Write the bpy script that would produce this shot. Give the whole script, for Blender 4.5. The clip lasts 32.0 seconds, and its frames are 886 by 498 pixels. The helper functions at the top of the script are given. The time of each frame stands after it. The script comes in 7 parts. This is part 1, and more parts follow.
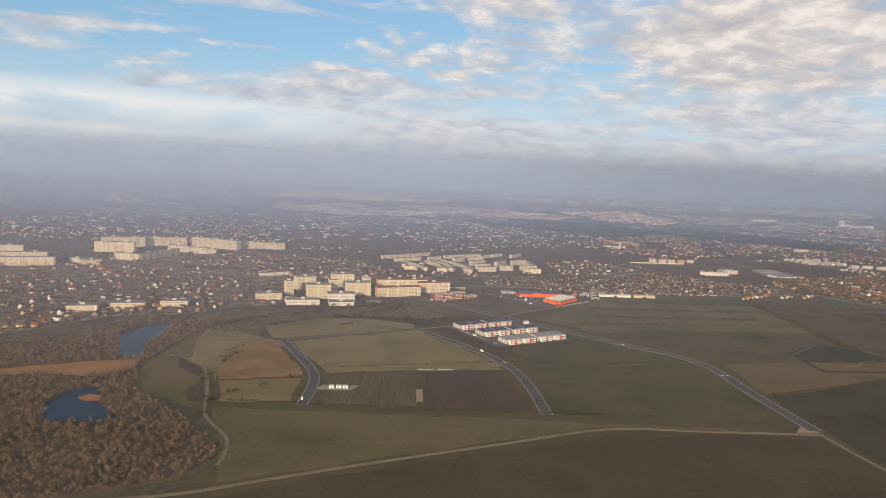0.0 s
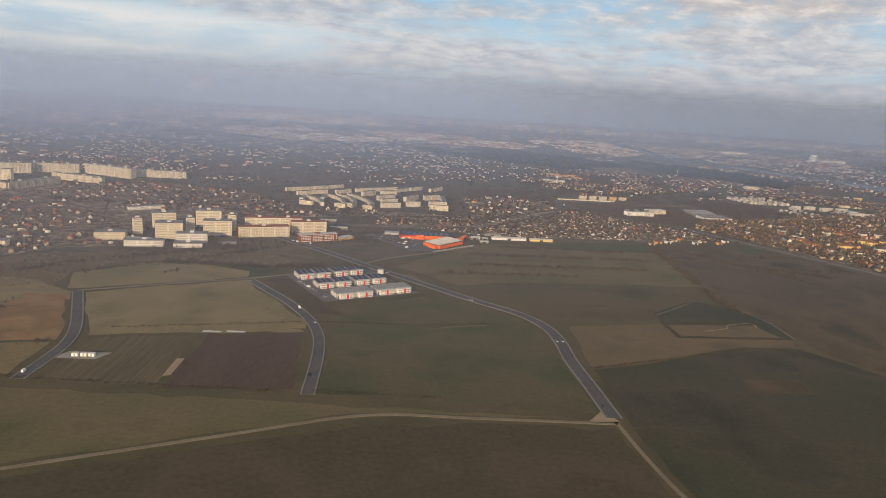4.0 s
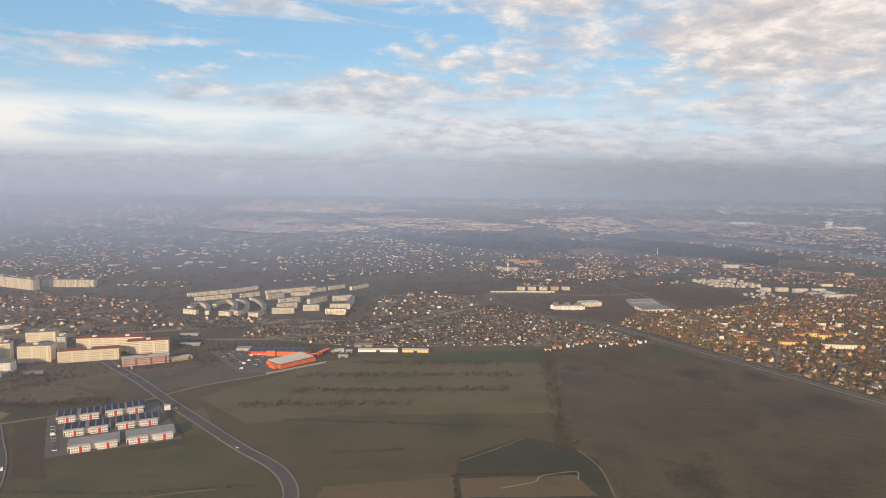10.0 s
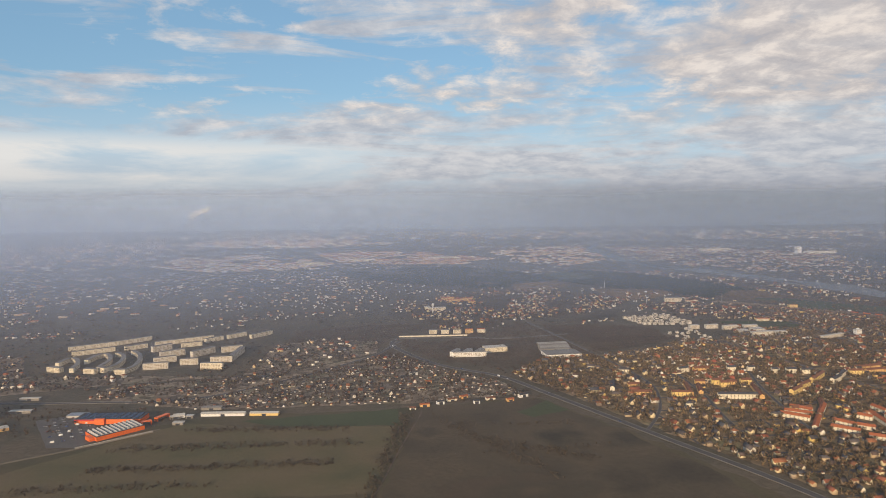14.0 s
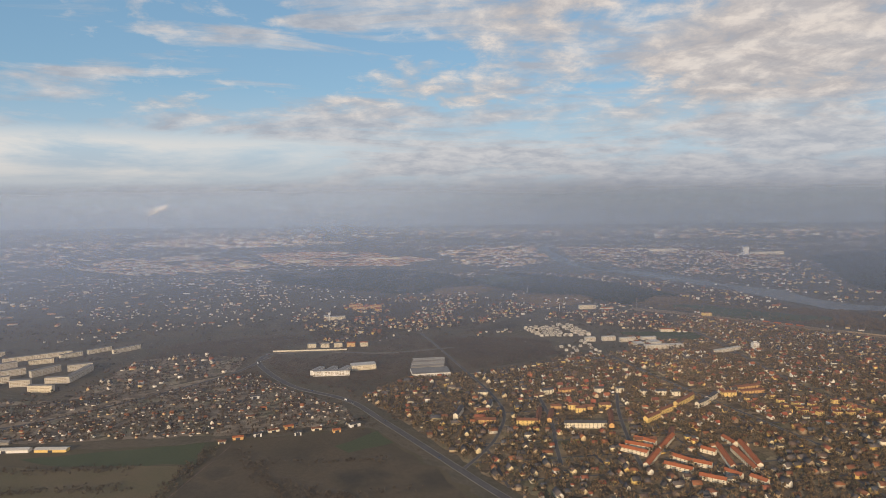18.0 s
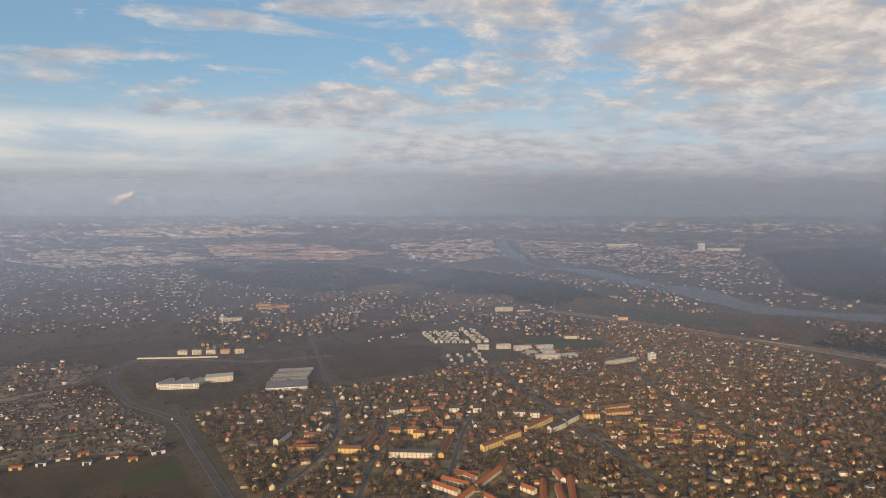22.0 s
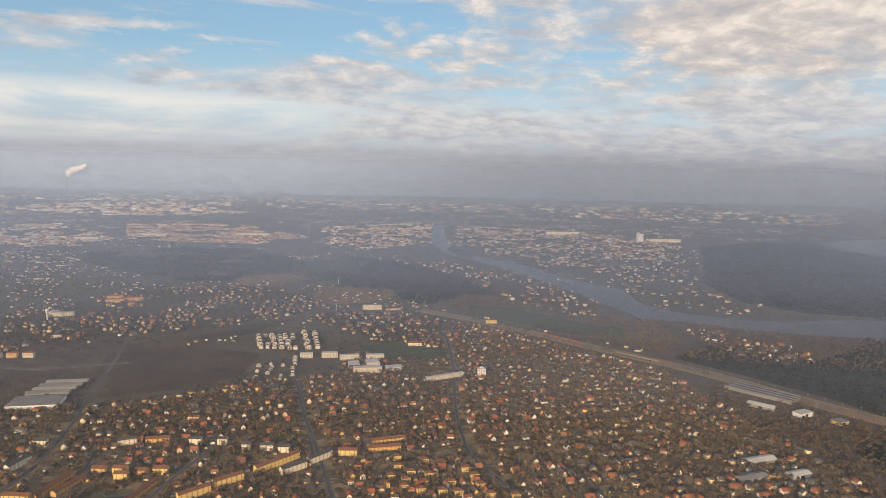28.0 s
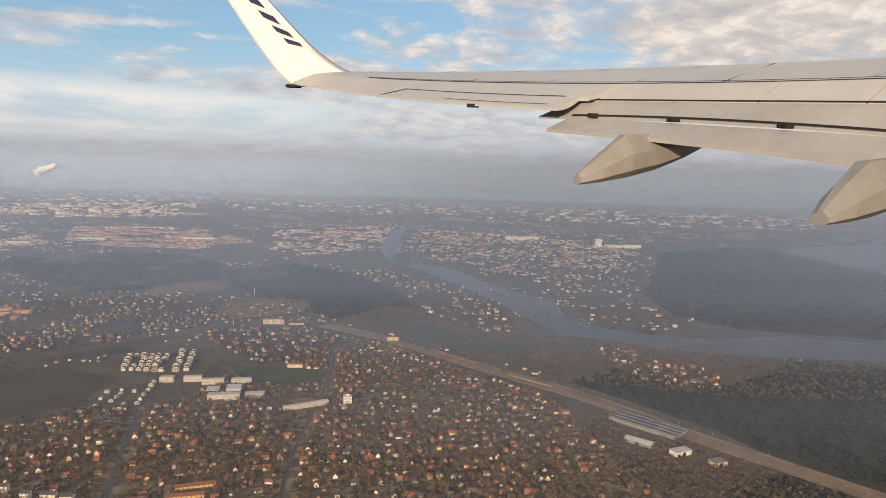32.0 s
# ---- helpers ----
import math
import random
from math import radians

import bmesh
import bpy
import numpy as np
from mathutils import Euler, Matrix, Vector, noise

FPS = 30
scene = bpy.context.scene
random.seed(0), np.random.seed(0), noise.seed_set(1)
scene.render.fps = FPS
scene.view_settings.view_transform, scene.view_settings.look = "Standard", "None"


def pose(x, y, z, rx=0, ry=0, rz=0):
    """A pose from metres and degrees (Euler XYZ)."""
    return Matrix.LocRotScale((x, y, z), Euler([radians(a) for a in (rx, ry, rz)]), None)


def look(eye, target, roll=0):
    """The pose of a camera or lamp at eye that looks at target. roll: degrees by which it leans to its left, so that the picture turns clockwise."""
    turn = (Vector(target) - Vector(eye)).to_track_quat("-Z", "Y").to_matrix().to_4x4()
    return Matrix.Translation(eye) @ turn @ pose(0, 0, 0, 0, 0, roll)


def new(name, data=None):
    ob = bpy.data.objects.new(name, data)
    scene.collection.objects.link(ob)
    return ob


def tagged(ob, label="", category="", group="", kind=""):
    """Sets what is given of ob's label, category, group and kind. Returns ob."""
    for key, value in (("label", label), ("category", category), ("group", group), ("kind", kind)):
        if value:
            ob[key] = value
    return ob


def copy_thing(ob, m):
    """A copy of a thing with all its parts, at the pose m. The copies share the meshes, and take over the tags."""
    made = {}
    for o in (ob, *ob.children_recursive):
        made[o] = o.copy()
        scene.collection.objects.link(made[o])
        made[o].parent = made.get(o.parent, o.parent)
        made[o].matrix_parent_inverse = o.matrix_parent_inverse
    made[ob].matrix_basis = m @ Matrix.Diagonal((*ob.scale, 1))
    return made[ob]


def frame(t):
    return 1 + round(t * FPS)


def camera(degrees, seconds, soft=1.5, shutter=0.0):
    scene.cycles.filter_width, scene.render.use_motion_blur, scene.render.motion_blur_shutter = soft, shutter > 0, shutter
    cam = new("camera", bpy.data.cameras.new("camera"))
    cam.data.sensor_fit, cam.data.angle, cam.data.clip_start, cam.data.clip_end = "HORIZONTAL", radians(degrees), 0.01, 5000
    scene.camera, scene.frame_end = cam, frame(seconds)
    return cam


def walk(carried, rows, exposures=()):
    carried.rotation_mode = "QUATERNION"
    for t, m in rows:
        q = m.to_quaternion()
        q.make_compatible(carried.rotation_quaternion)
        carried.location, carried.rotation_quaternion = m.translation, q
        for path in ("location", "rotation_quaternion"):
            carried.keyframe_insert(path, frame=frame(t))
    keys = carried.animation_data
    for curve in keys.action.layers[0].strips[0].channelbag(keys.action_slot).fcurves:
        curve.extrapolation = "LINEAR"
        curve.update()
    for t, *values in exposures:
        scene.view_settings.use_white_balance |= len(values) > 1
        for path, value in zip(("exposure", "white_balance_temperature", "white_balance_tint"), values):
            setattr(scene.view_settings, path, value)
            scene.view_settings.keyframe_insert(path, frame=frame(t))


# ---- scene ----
cam = camera(67.1, 32.0, soft=0.55)
# seconds, place in metres, turn in degrees
ROWS = [
    (0.0, 0.0, 0.0, 136.83, 83.57, -2.521, -0.02),
    (0.5, 16.09, 8.99, 137.96, 82.129, -2.124, 0.379),
    (1.0, 31.87, 17.74, 139.22, 82.326, -2.115, 0.282),
    (1.5, 47.38, 26.28, 140.6, 81.9, -2.007, 0.053),
    (2.0, 62.67, 34.64, 142.07, 81.589, -2.251, -0.272),
    (2.5, 77.78, 42.84, 143.63, 80.145, -2.507, -0.182),
    (3.0, 92.77, 50.91, 145.26, 78.957, -2.818, -0.435),
    (3.5, 107.67, 58.85, 146.94, 77.897, -3.182, -0.502),
    (4.0, 122.5, 66.71, 148.68, 77.171, -3.62, -0.53),
    (4.5, 137.31, 74.48, 150.45, 76.299, -3.836, -0.392),
    (6.5, 196.79, 105.06, 157.74, 75.505, -3.684, 0.902),
    (7.0, 211.82, 112.64, 159.58, 76.239, -3.459, 1.39),
    (7.5, 226.95, 120.22, 161.42, 77.498, -2.985, 1.915),
    (8.0, 242.18, 127.79, 163.24, 78.897, -2.397, 2.399),
    (8.5, 257.54, 135.38, 165.05, 80.437, -1.811, 2.762),
    (9.0, 273.01, 142.98, 166.84, 81.671, -1.278, 2.886),
    (9.5, 288.61, 150.6, 168.61, 83.33, -1.091, 2.797),
    (10.0, 304.34, 158.24, 170.35, 83.678, -0.689, 2.967),
    (10.5, 320.2, 165.9, 172.07, 84.032, -0.427, 3.139),
    (11.0, 336.18, 173.59, 173.76, 84.404, -0.315, 3.21),
    (11.5, 352.3, 181.31, 175.43, 84.724, -0.162, 3.292),
    (12.0, 368.53, 189.05, 177.07, 85.117, -0.011, 3.252),
    (12.5, 384.89, 196.83, 178.68, 85.401, 0.155, 3.258),
    (13.0, 401.35, 204.63, 180.26, 85.856, 0.194, 3.086),
    (13.5, 417.92, 212.45, 181.82, 85.97, 0.446, 3.025),
    (14.0, 434.58, 220.3, 183.35, 86.117, 0.667, 2.867),
    (14.5, 451.32, 228.17, 184.85, 86.373, 0.66, 2.652),
    (16.5, 518.92, 259.78, 190.66, 86.07, 0.923, 2.104),
    (17.0, 535.93, 267.71, 192.07, 86.09, 0.829, 1.806),
    (17.5, 552.95, 275.63, 193.47, 85.828, 0.7, 1.733),
    (18.0, 569.97, 283.55, 194.85, 85.726, 0.573, 1.496),
    (18.5, 586.99, 291.46, 196.23, 85.531, 0.364, 1.368),
    (19.0, 604.0, 299.36, 197.6, 85.392, 0.339, 1.234),
    (19.5, 620.97, 307.25, 198.98, 85.303, 0.282, 1.19),
    (20.0, 637.91, 315.12, 200.35, 85.32, 0.236, 0.979),
    (20.5, 654.8, 322.97, 201.72, 85.042, 0.212, 0.977),
    (21.0, 671.64, 330.79, 203.1, 84.929, 0.073, 0.949),
    (21.5, 688.42, 338.59, 204.49, 84.828, -0.055, 0.881),
    (22.0, 705.12, 346.36, 205.88, 84.739, -0.039, 0.831),
    (22.5, 721.75, 354.1, 207.29, 84.575, -0.149, 0.785),
    (23.0, 738.3, 361.82, 208.71, 84.404, -0.317, 0.675),
    (23.5, 754.78, 369.5, 210.15, 84.208, -0.489, 0.61),
    (24.0, 771.17, 377.15, 211.6, 84.127, -0.646, 0.284),
    (24.5, 787.48, 384.78, 213.07, 83.984, -0.822, 0.242),
    (25.0, 803.71, 392.38, 214.55, 83.683, -1.0, 0.388),
    (25.5, 819.87, 399.96, 216.05, 83.353, -1.063, 0.474),
    (27.5, 883.95, 430.15, 222.23, 82.839, -1.353, 0.193),
    (28.0, 899.9, 437.7, 223.81, 82.849, -1.366, 0.249),
    (28.5, 915.85, 445.26, 225.39, 82.791, -1.288, 0.248),
    (29.0, 931.83, 452.86, 226.99, 82.83, -1.333, 0.263),
    (29.5, 947.86, 460.49, 228.59, 82.848, -1.3, 0.212),
    (30.0, 963.97, 468.18, 230.18, 82.85, -1.378, 0.235),
    (30.5, 980.2, 475.93, 231.77, 82.844, -1.486, 0.294),
    (31.0, 996.57, 483.78, 233.35, 82.901, -1.56, 0.228),
    (31.5, 1013.13, 491.72, 234.91, 82.821, -1.475, 0.228),
    (32.0, 1029.92, 499.79, 236.44, 82.831, -1.646, -0.063),
]
EXPOSURES = [(0.0, 0.02), (2.0, -0.05), (4.0, -0.1), (6.0, 0.12), (7.0, 0.3), (9.0, 0.28), (10.0, 0.12), (12.0, 0.04), (14.0, -0.12), (17.0, -0.24), (22.0, -0.24), (24.0, -0.19), (26.0, -0.06), (28.0, -0.02), (32.0, 0.02)]
walk(cam, [(t, pose(x, y, z, rx, ry, rz)) for t, x, y, z, rx, ry, rz in ROWS], [(t, s, 7000 if t < 20 else 7100 if t < 25 else 7350, 14 if t < 20 else 14.5) for t, s in EXPOSURES])

from mathutils.geometry import tessellate_polygon

# ---- sky, sun ----
SUN_DIR = Vector((-0.30, -0.93, 0.235)).normalized()
sun_data = bpy.data.lights.new("sun", "SUN")
sun_data.energy, sun_data.angle, sun_data.color = 5.0, radians(0.6), (1.0, 0.79, 0.54)
sun = new("sun", sun_data)
sun.matrix_world = look(SUN_DIR * 3000, (0, 0, 0))


def build_world():
    w = bpy.data.worlds.new("winter_sky")
    scene.world = w
    w.use_nodes = True
    nt = w.node_tree
    nt.nodes.clear()
    N, link = nt.nodes.new, nt.links.new
    out = N("ShaderNodeOutputWorld")
    bg = N("ShaderNodeBackground")
    sky = N("ShaderNodeTexSky")
    sky.sky_type, sky.sun_disc = "NISHITA", False
    sky.sun_elevation = math.asin(SUN_DIR.z)
    sky.sun_rotation = math.atan2(SUN_DIR.x, SUN_DIR.y)
    sky.air_density, sky.dust_density, sky.ozone_density = 1.0, 0.2, 2.5
    co = N("ShaderNodeTexCoord")
    sep = N("ShaderNodeSeparateXYZ")
    link(co.outputs["Generated"], sep.inputs[0])

    def math_node(op, a, b=None, clamp=False):
        n = N("ShaderNodeMath")
        n.operation, n.use_clamp = op, clamp
        for i, v in enumerate((a, b)):
            if v is None:
                continue
            if isinstance(v, (int, float)):
                n.inputs[i].default_value = v
            else:
                link(v, n.inputs[i])
        return n.outputs[0]

    def mix(f, a, b):
        n = N("ShaderNodeMix")
        n.data_type = "RGBA"
        link(f, n.inputs["Factor"])
        for v, key in ((a, "A"), (b, "B")):
            slot = [i for i in n.inputs if i.name == key and i.type == "RGBA"][0]
            if isinstance(v, tuple):
                slot.default_value = (*v, 1)
            else:
                link(v, slot)
        return [o for o in n.outputs if o.type == "RGBA"][0]

    def ramp(v, *stops):
        n = N("ShaderNodeValToRGB")
        link(v, n.inputs[0])
        e = n.color_ramp.elements
        while len(e) < len(stops):
            e.new(0.5)
        for el, (p, c) in zip(e, stops):
            el.position = p
            el.color = (c, c, c, 1) if isinstance(c, (int, float)) else (*c, 1)
        return n.outputs[0]

    scale = N("ShaderNodeVectorMath")
    scale.operation = "SCALE"
    link(sky.outputs[0], scale.inputs[0])
    scale.inputs["Scale"].default_value = SKY_STRENGTH
    def coords(ox, oy, oz):
        c = N("ShaderNodeCombineXYZ")
        for i, v in enumerate((ox, oy, oz)):
            if isinstance(v, (int, float)):
                c.inputs[i].default_value = v
            else:
                link(v, c.inputs[i])
        return c.outputs[0]

    def cloud_noise(vec, size, detail, rough=0.55, warp=0.0):
        n = N("ShaderNodeTexNoise")
        n.inputs["Scale"].default_value, n.inputs["Detail"].default_value, n.inputs["Roughness"].default_value, n.inputs["Distortion"].default_value = size, detail, rough, warp
        link(vec, n.inputs["Vector"])
        return n.outputs[0]

    dx, dy, dz = sep.outputs
    # puffy sheet high up: the direction laid out on a level plane
    up = math_node("ADD", math_node("MAXIMUM", dz, 0.0), 0.24)
    plane = coords(math_node("DIVIDE", dx, up), math_node("DIVIDE", dy, up), 0.0)
    broad = cloud_noise(plane, 1.5, 4, 0.5)
    puff = cloud_noise(plane, 6.6, 9, 0.62, 0.2)
    # grey streaks low down: the direction stretched along the horizon
    streak = cloud_noise(coords(math_node("MULTIPLY", dx, 2.6), math_node("MULTIPLY", dy, 2.6), math_node("MULTIPLY", dz, 17.0)), 1.35, 8, 0.6, 0.4)
    # bright cloudless strip low in the west
    band = ramp(dz, (0.012, 0.0), (0.04, 1.0), (0.08, 1.0), (0.105, 0.0))
    band = math_node("MULTIPLY", band, ramp(math_node("ADD", streak, math_node("MULTIPLY", dx, -0.18)), (0.42, 0.15), (0.60, 1.0)))
    strip = math_node("MULTIPLY", band, ramp(math_node("MULTIPLY", dx, -1.0), (0.0, 0.45), (0.5, 0.95)))
    blue = mix(ramp(dz, (0.0, 0.55), (1.0, 0.4)), scale.outputs[0], (0.23, 0.51, 0.80))
    low_sky = mix(ramp(dz, (0.0, 0.8), (0.06, 0.65), (0.16, 0.0)), blue, (0.50, 0.65, 0.82))
    col = mix(strip, low_sky, (0.80, 0.84, 0.85))
    # streaks, thickest between the strip and the haze
    low = math_node("ADD", streak, ramp(dz, (0.0, 0.14), (0.05, 0.05), (0.09, 0.0), (0.125, 0.06), (0.165, -0.03), (0.23, -0.12)))
    low = math_node("ADD", low, math_node("MULTIPLY", dx, 0.10))
    gap = math_node("MULTIPLY", ramp(dz, (0.016, 0.0), (0.036, 1.0), (0.08, 1.0), (0.10, 0.0)), ramp(math_node("MULTIPLY", dx, -1.0), (0.15, 0.0), (0.45, 0.25)))
    low = math_node("SUBTRACT", low, gap)
    tone = mix(ramp(puff, (0.38, 0.0), (0.62, 1.0)), (0.45, 0.51, 0.60), (0.66, 0.70, 0.75))
    col = mix(math_node("MULTIPLY", ramp(low, (0.47, 0.0), (0.60, 1.0)), 0.9), col, tone)
    # puffs, more of them towards the east
    dens = math_node("ADD", math_node("ADD", math_node("MULTIPLY", broad, 0.75), math_node("MULTIPLY", puff, 0.5)), math_node("MULTIPLY", dx, 0.26))
    cover = math_node("MULTIPLY", ramp(dens, (0.60, 0.0), (0.74, 1.0)), ramp(dz, (0.08, 0.0), (0.14, 1.0)))
    shade = ramp(puff, (0.36, (0.47, 0.48, 0.52)), (0.50, (0.61, 0.60, 0.61)), (0.64, (0.86, 0.82, 0.78)))
    col = mix(math_node("MULTIPLY", cover, 0.92), col, shade)
    # haze down to the horizon, murkier in the east
    edge = math_node("ADD", math_node("ADD", dz, 0.1), math_node("MULTIPLY", math_node("SUBTRACT", streak, 0.5), 0.05))
    haze = ramp(edge, (0.07, 1.0), (0.105, 0.8), (0.13, 0.3), (0.165, 0.0))
    murk = mix(ramp(dx, (0.02, 0.0), (0.30, 1.0)), HAZE_SKY, (0.25, 0.275, 0.35))
    col = mix(haze, col, murk)
    link(col, bg.inputs[0])
    bg.inputs[1].default_value = 1.0
    link(bg.outputs[0], out.inputs[0])


SKY_STRENGTH = 0.13
HAZE_SKY = (0.35, 0.385, 0.45)
build_world()

# ---- materials ----
MATS = {}


def material(name, colors, rough=0.9, scale=0.05, fine=1.0, by="", metal=0.0, bump=0.15, spread=0.25, stretch=None, clear=0.0):
    """colors: one or several base colours; by: '' blends them by broad noise, 'object' or 'island' picks one for each piece."""
    m = bpy.data.materials.new(name)
    m.use_nodes = True
    nt = m.node_tree
    N, link = nt.nodes.new, nt.links.new
    b = nt.nodes["Principled BSDF"]
    co = N("ShaderNodeTexCoord")
    src = co.outputs["Object"]
    if by == "object" or by == "island":
        geo = N("ShaderNodeNewGeometry")
        src = geo.outputs["Position"]
    if stretch:
        mp = N("ShaderNodeMapping")
        mp.inputs["Rotation"].default_value[2] = radians(stretch[0])
        mp.inputs["Scale"].default_value = (1.0, stretch[1], 1.0)
        link(src, mp.inputs[0])
        src = mp.outputs[0]
    big, small = N("ShaderNodeTexNoise"), N("ShaderNodeTexNoise")
    for n, s, d in ((big, scale, 5), (small, fine, 4)):
        n.inputs["Scale"].default_value, n.inputs["Detail"].default_value = s, d
        link(src, n.inputs["Vector"])
    rampn = N("ShaderNodeValToRGB")
    e = rampn.color_ramp.elements
    k = len(colors)
    while len(e) < max(2, k):
        e.new(0.5)
    if by == "object":
        link(N("ShaderNodeObjectInfo").outputs["Random"], rampn.inputs[0])
    elif by == "island":
        link(geo.outputs["Random Per Island"], rampn.inputs[0])
    else:
        link(big.outputs[0], rampn.inputs[0])
    rampn.color_ramp.interpolation = "CONSTANT" if by else "LINEAR"
    for i, el in enumerate(e):
        el.position = (i / k if by else 0.3 + 0.4 * i / max(1, k - 1)) if k > 1 else i
        el.color = (*colors[min(i, k - 1)], 1)
    vary = N("ShaderNodeMath")
    vary.operation = "MULTIPLY_ADD"
    link(small.outputs[0], vary.inputs[0])
    vary.inputs[1].default_value, vary.inputs[2].default_value = 2 * spread, 1 - spread
    tone = N("ShaderNodeVectorMath")
    tone.operation = "SCALE"
    link(rampn.outputs[0], tone.inputs[0]), link(vary.outputs[0], tone.inputs["Scale"])
    link(tone.outputs[0], b.inputs["Base Color"])
    b.inputs["Roughness"].default_value, b.inputs["Metallic"].default_value = rough, metal
    b.inputs["Coat Weight"].default_value = clear
    b.inputs["Specular IOR Level"].default_value = 0.5 if rough < 0.6 else 0.15
    if bump:
        bp = N("ShaderNodeBump")
        bp.inputs["Strength"].default_value, bp.inputs["Distance"].default_value = bump, 0.3
        link(small.outputs[0], bp.inputs["Height"]), link(bp.outputs[0], b.inputs["Normal"])
    MATS[name] = m
    return m


material("winter_land", [(0.076, 0.065, 0.047), (0.116, 0.093, 0.064), (0.086, 0.075, 0.052), (0.130, 0.101, 0.068)], scale=0.011, fine=0.25, spread=0.45)
material("meadow_grass", [(0.077, 0.075, 0.040), (0.110, 0.095, 0.051), (0.134, 0.104, 0.060), (0.088, 0.073, 0.044)], scale=0.014, fine=0.4, spread=0.22)
# dark green grass, with cloud shade mixed in as a darker, cooler tone
material("dark_shaded_meadow", [(0.040, 0.044, 0.029), (0.056, 0.055, 0.036), (0.068, 0.059, 0.041), (0.043, 0.042, 0.030)], scale=0.012, fine=0.4, spread=0.25)
material("pale_meadow", [(0.122, 0.110, 0.058), (0.168, 0.138, 0.072), (0.200, 0.156, 0.084), (0.145, 0.120, 0.066)], scale=0.022, fine=0.35, spread=0.22)
material("dry_grass", [(0.215, 0.122, 0.058), (0.165, 0.108, 0.055), (0.235, 0.145, 0.075), (0.18, 0.100, 0.050)], scale=0.035, fine=0.5, spread=0.3)
# meadow_grass dimmed by about a quarter: cloud shade put into the colour
material("olive_shaded_field", [(0.060, 0.060, 0.034), (0.084, 0.073, 0.042), (0.100, 0.080, 0.048), (0.067, 0.058, 0.036)], scale=0.014, fine=0.4, spread=0.22)
material("tan_meadow", [(0.090, 0.076, 0.046), (0.120, 0.094, 0.055), (0.138, 0.102, 0.060), (0.100, 0.081, 0.048)], scale=0.02, fine=0.4, spread=0.25)
material("green_meadow", [(0.060, 0.064, 0.035), (0.079, 0.076, 0.042), (0.097, 0.083, 0.049), (0.067, 0.065, 0.037)], scale=0.02, fine=0.4, spread=0.22)
material("fallow_brown", [(0.060, 0.048, 0.033), (0.085, 0.064, 0.042), (0.070, 0.058, 0.038), (0.105, 0.076, 0.048)], scale=0.013, fine=0.4, spread=0.3)
material("stubble", [(0.185, 0.138, 0.072), (0.155, 0.122, 0.065), (0.205, 0.150, 0.080)], scale=0.03, fine=0.5, spread=0.25)
material("ploughed_soil", [(0.075, 0.052, 0.042), (0.095, 0.068, 0.052)], scale=0.03, fine=0.8, spread=0.3, stretch=(10, 0.15))
material("furrowed_plot", [(0.085, 0.070, 0.044), (0.125, 0.10, 0.062)], scale=0.12, fine=0.6, spread=0.3, stretch=(-8, 0.08))
material("winter_wheat", [(0.058, 0.072, 0.036), (0.072, 0.082, 0.042)], scale=0.02, fine=0.5, spread=0.2)
material("heath", [(0.052, 0.044, 0.030), (0.076, 0.061, 0.040), (0.096, 0.074, 0.047), (0.047, 0.042, 0.029)], scale=0.013, fine=0.3, spread=0.35)
material("brush", [(0.098, 0.074, 0.056), (0.128, 0.094, 0.068), (0.075, 0.064, 0.045)], scale=0.03, fine=0.6, spread=0.35)
material("pale_gardens", [(0.150, 0.120, 0.093), (0.195, 0.150, 0.106), (0.138, 0.125, 0.080)], scale=0.03, fine=0.35, spread=0.4)
material("garden_land", [(0.122, 0.089, 0.055), (0.165, 0.118, 0.070), (0.120, 0.106, 0.055)], scale=0.03, fine=0.35, spread=0.4)
material("forest_floor", [(0.030, 0.036, 0.020), (0.046, 0.042, 0.028)], scale=0.01, fine=0.2, spread=0.35)
material("reed", [(0.30, 0.16, 0.075), (0.24, 0.135, 0.07)], scale=0.05, fine=0.7, spread=0.35)
material("asphalt", [(0.080, 0.075, 0.073), (0.104, 0.097, 0.093)], scale=0.05, fine=1.5, spread=0.2)
material("concrete", [(0.22, 0.205, 0.18), (0.28, 0.26, 0.23)], scale=0.1, fine=1.0, spread=0.2)
material("worn_paving", [(0.11, 0.10, 0.095), (0.14, 0.13, 0.12)], scale=0.08, fine=1.0, spread=0.2)
material("pavement_slabs", [(0.16, 0.148, 0.13), (0.21, 0.19, 0.165)], scale=0.1, fine=1.0, spread=0.25)
material("gravel_track", [(0.15, 0.122, 0.085), (0.20, 0.165, 0.115)], scale=0.06, fine=0.8, spread=0.3)
material("ballast", [(0.21, 0.15, 0.094), (0.27, 0.19, 0.115), (0.16, 0.118, 0.078)], scale=0.03, fine=0.6, spread=0.35)
material("sand", [(0.30, 0.23, 0.15), (0.24, 0.18, 0.12)], scale=0.1, fine=0.8, spread=0.25)
material("rail_steel", [(0.16, 0.12, 0.09)], rough=0.5, metal=0.8, bump=0)
material("water", [(0.012, 0.020, 0.030), (0.018, 0.026, 0.036)], rough=0.25, scale=0.02, fine=0.3, bump=0.15, spread=0.2)
material("house_plaster", [(0.80, 0.76, 0.66), (0.36, 0.29, 0.20), (0.74, 0.66, 0.50), (0.78, 0.56, 0.22), (0.26, 0.19, 0.13), (0.82, 0.80, 0.73), (0.62, 0.50, 0.32), (0.80, 0.74, 0.60)], by="object", fine=0.8, spread=0.12)
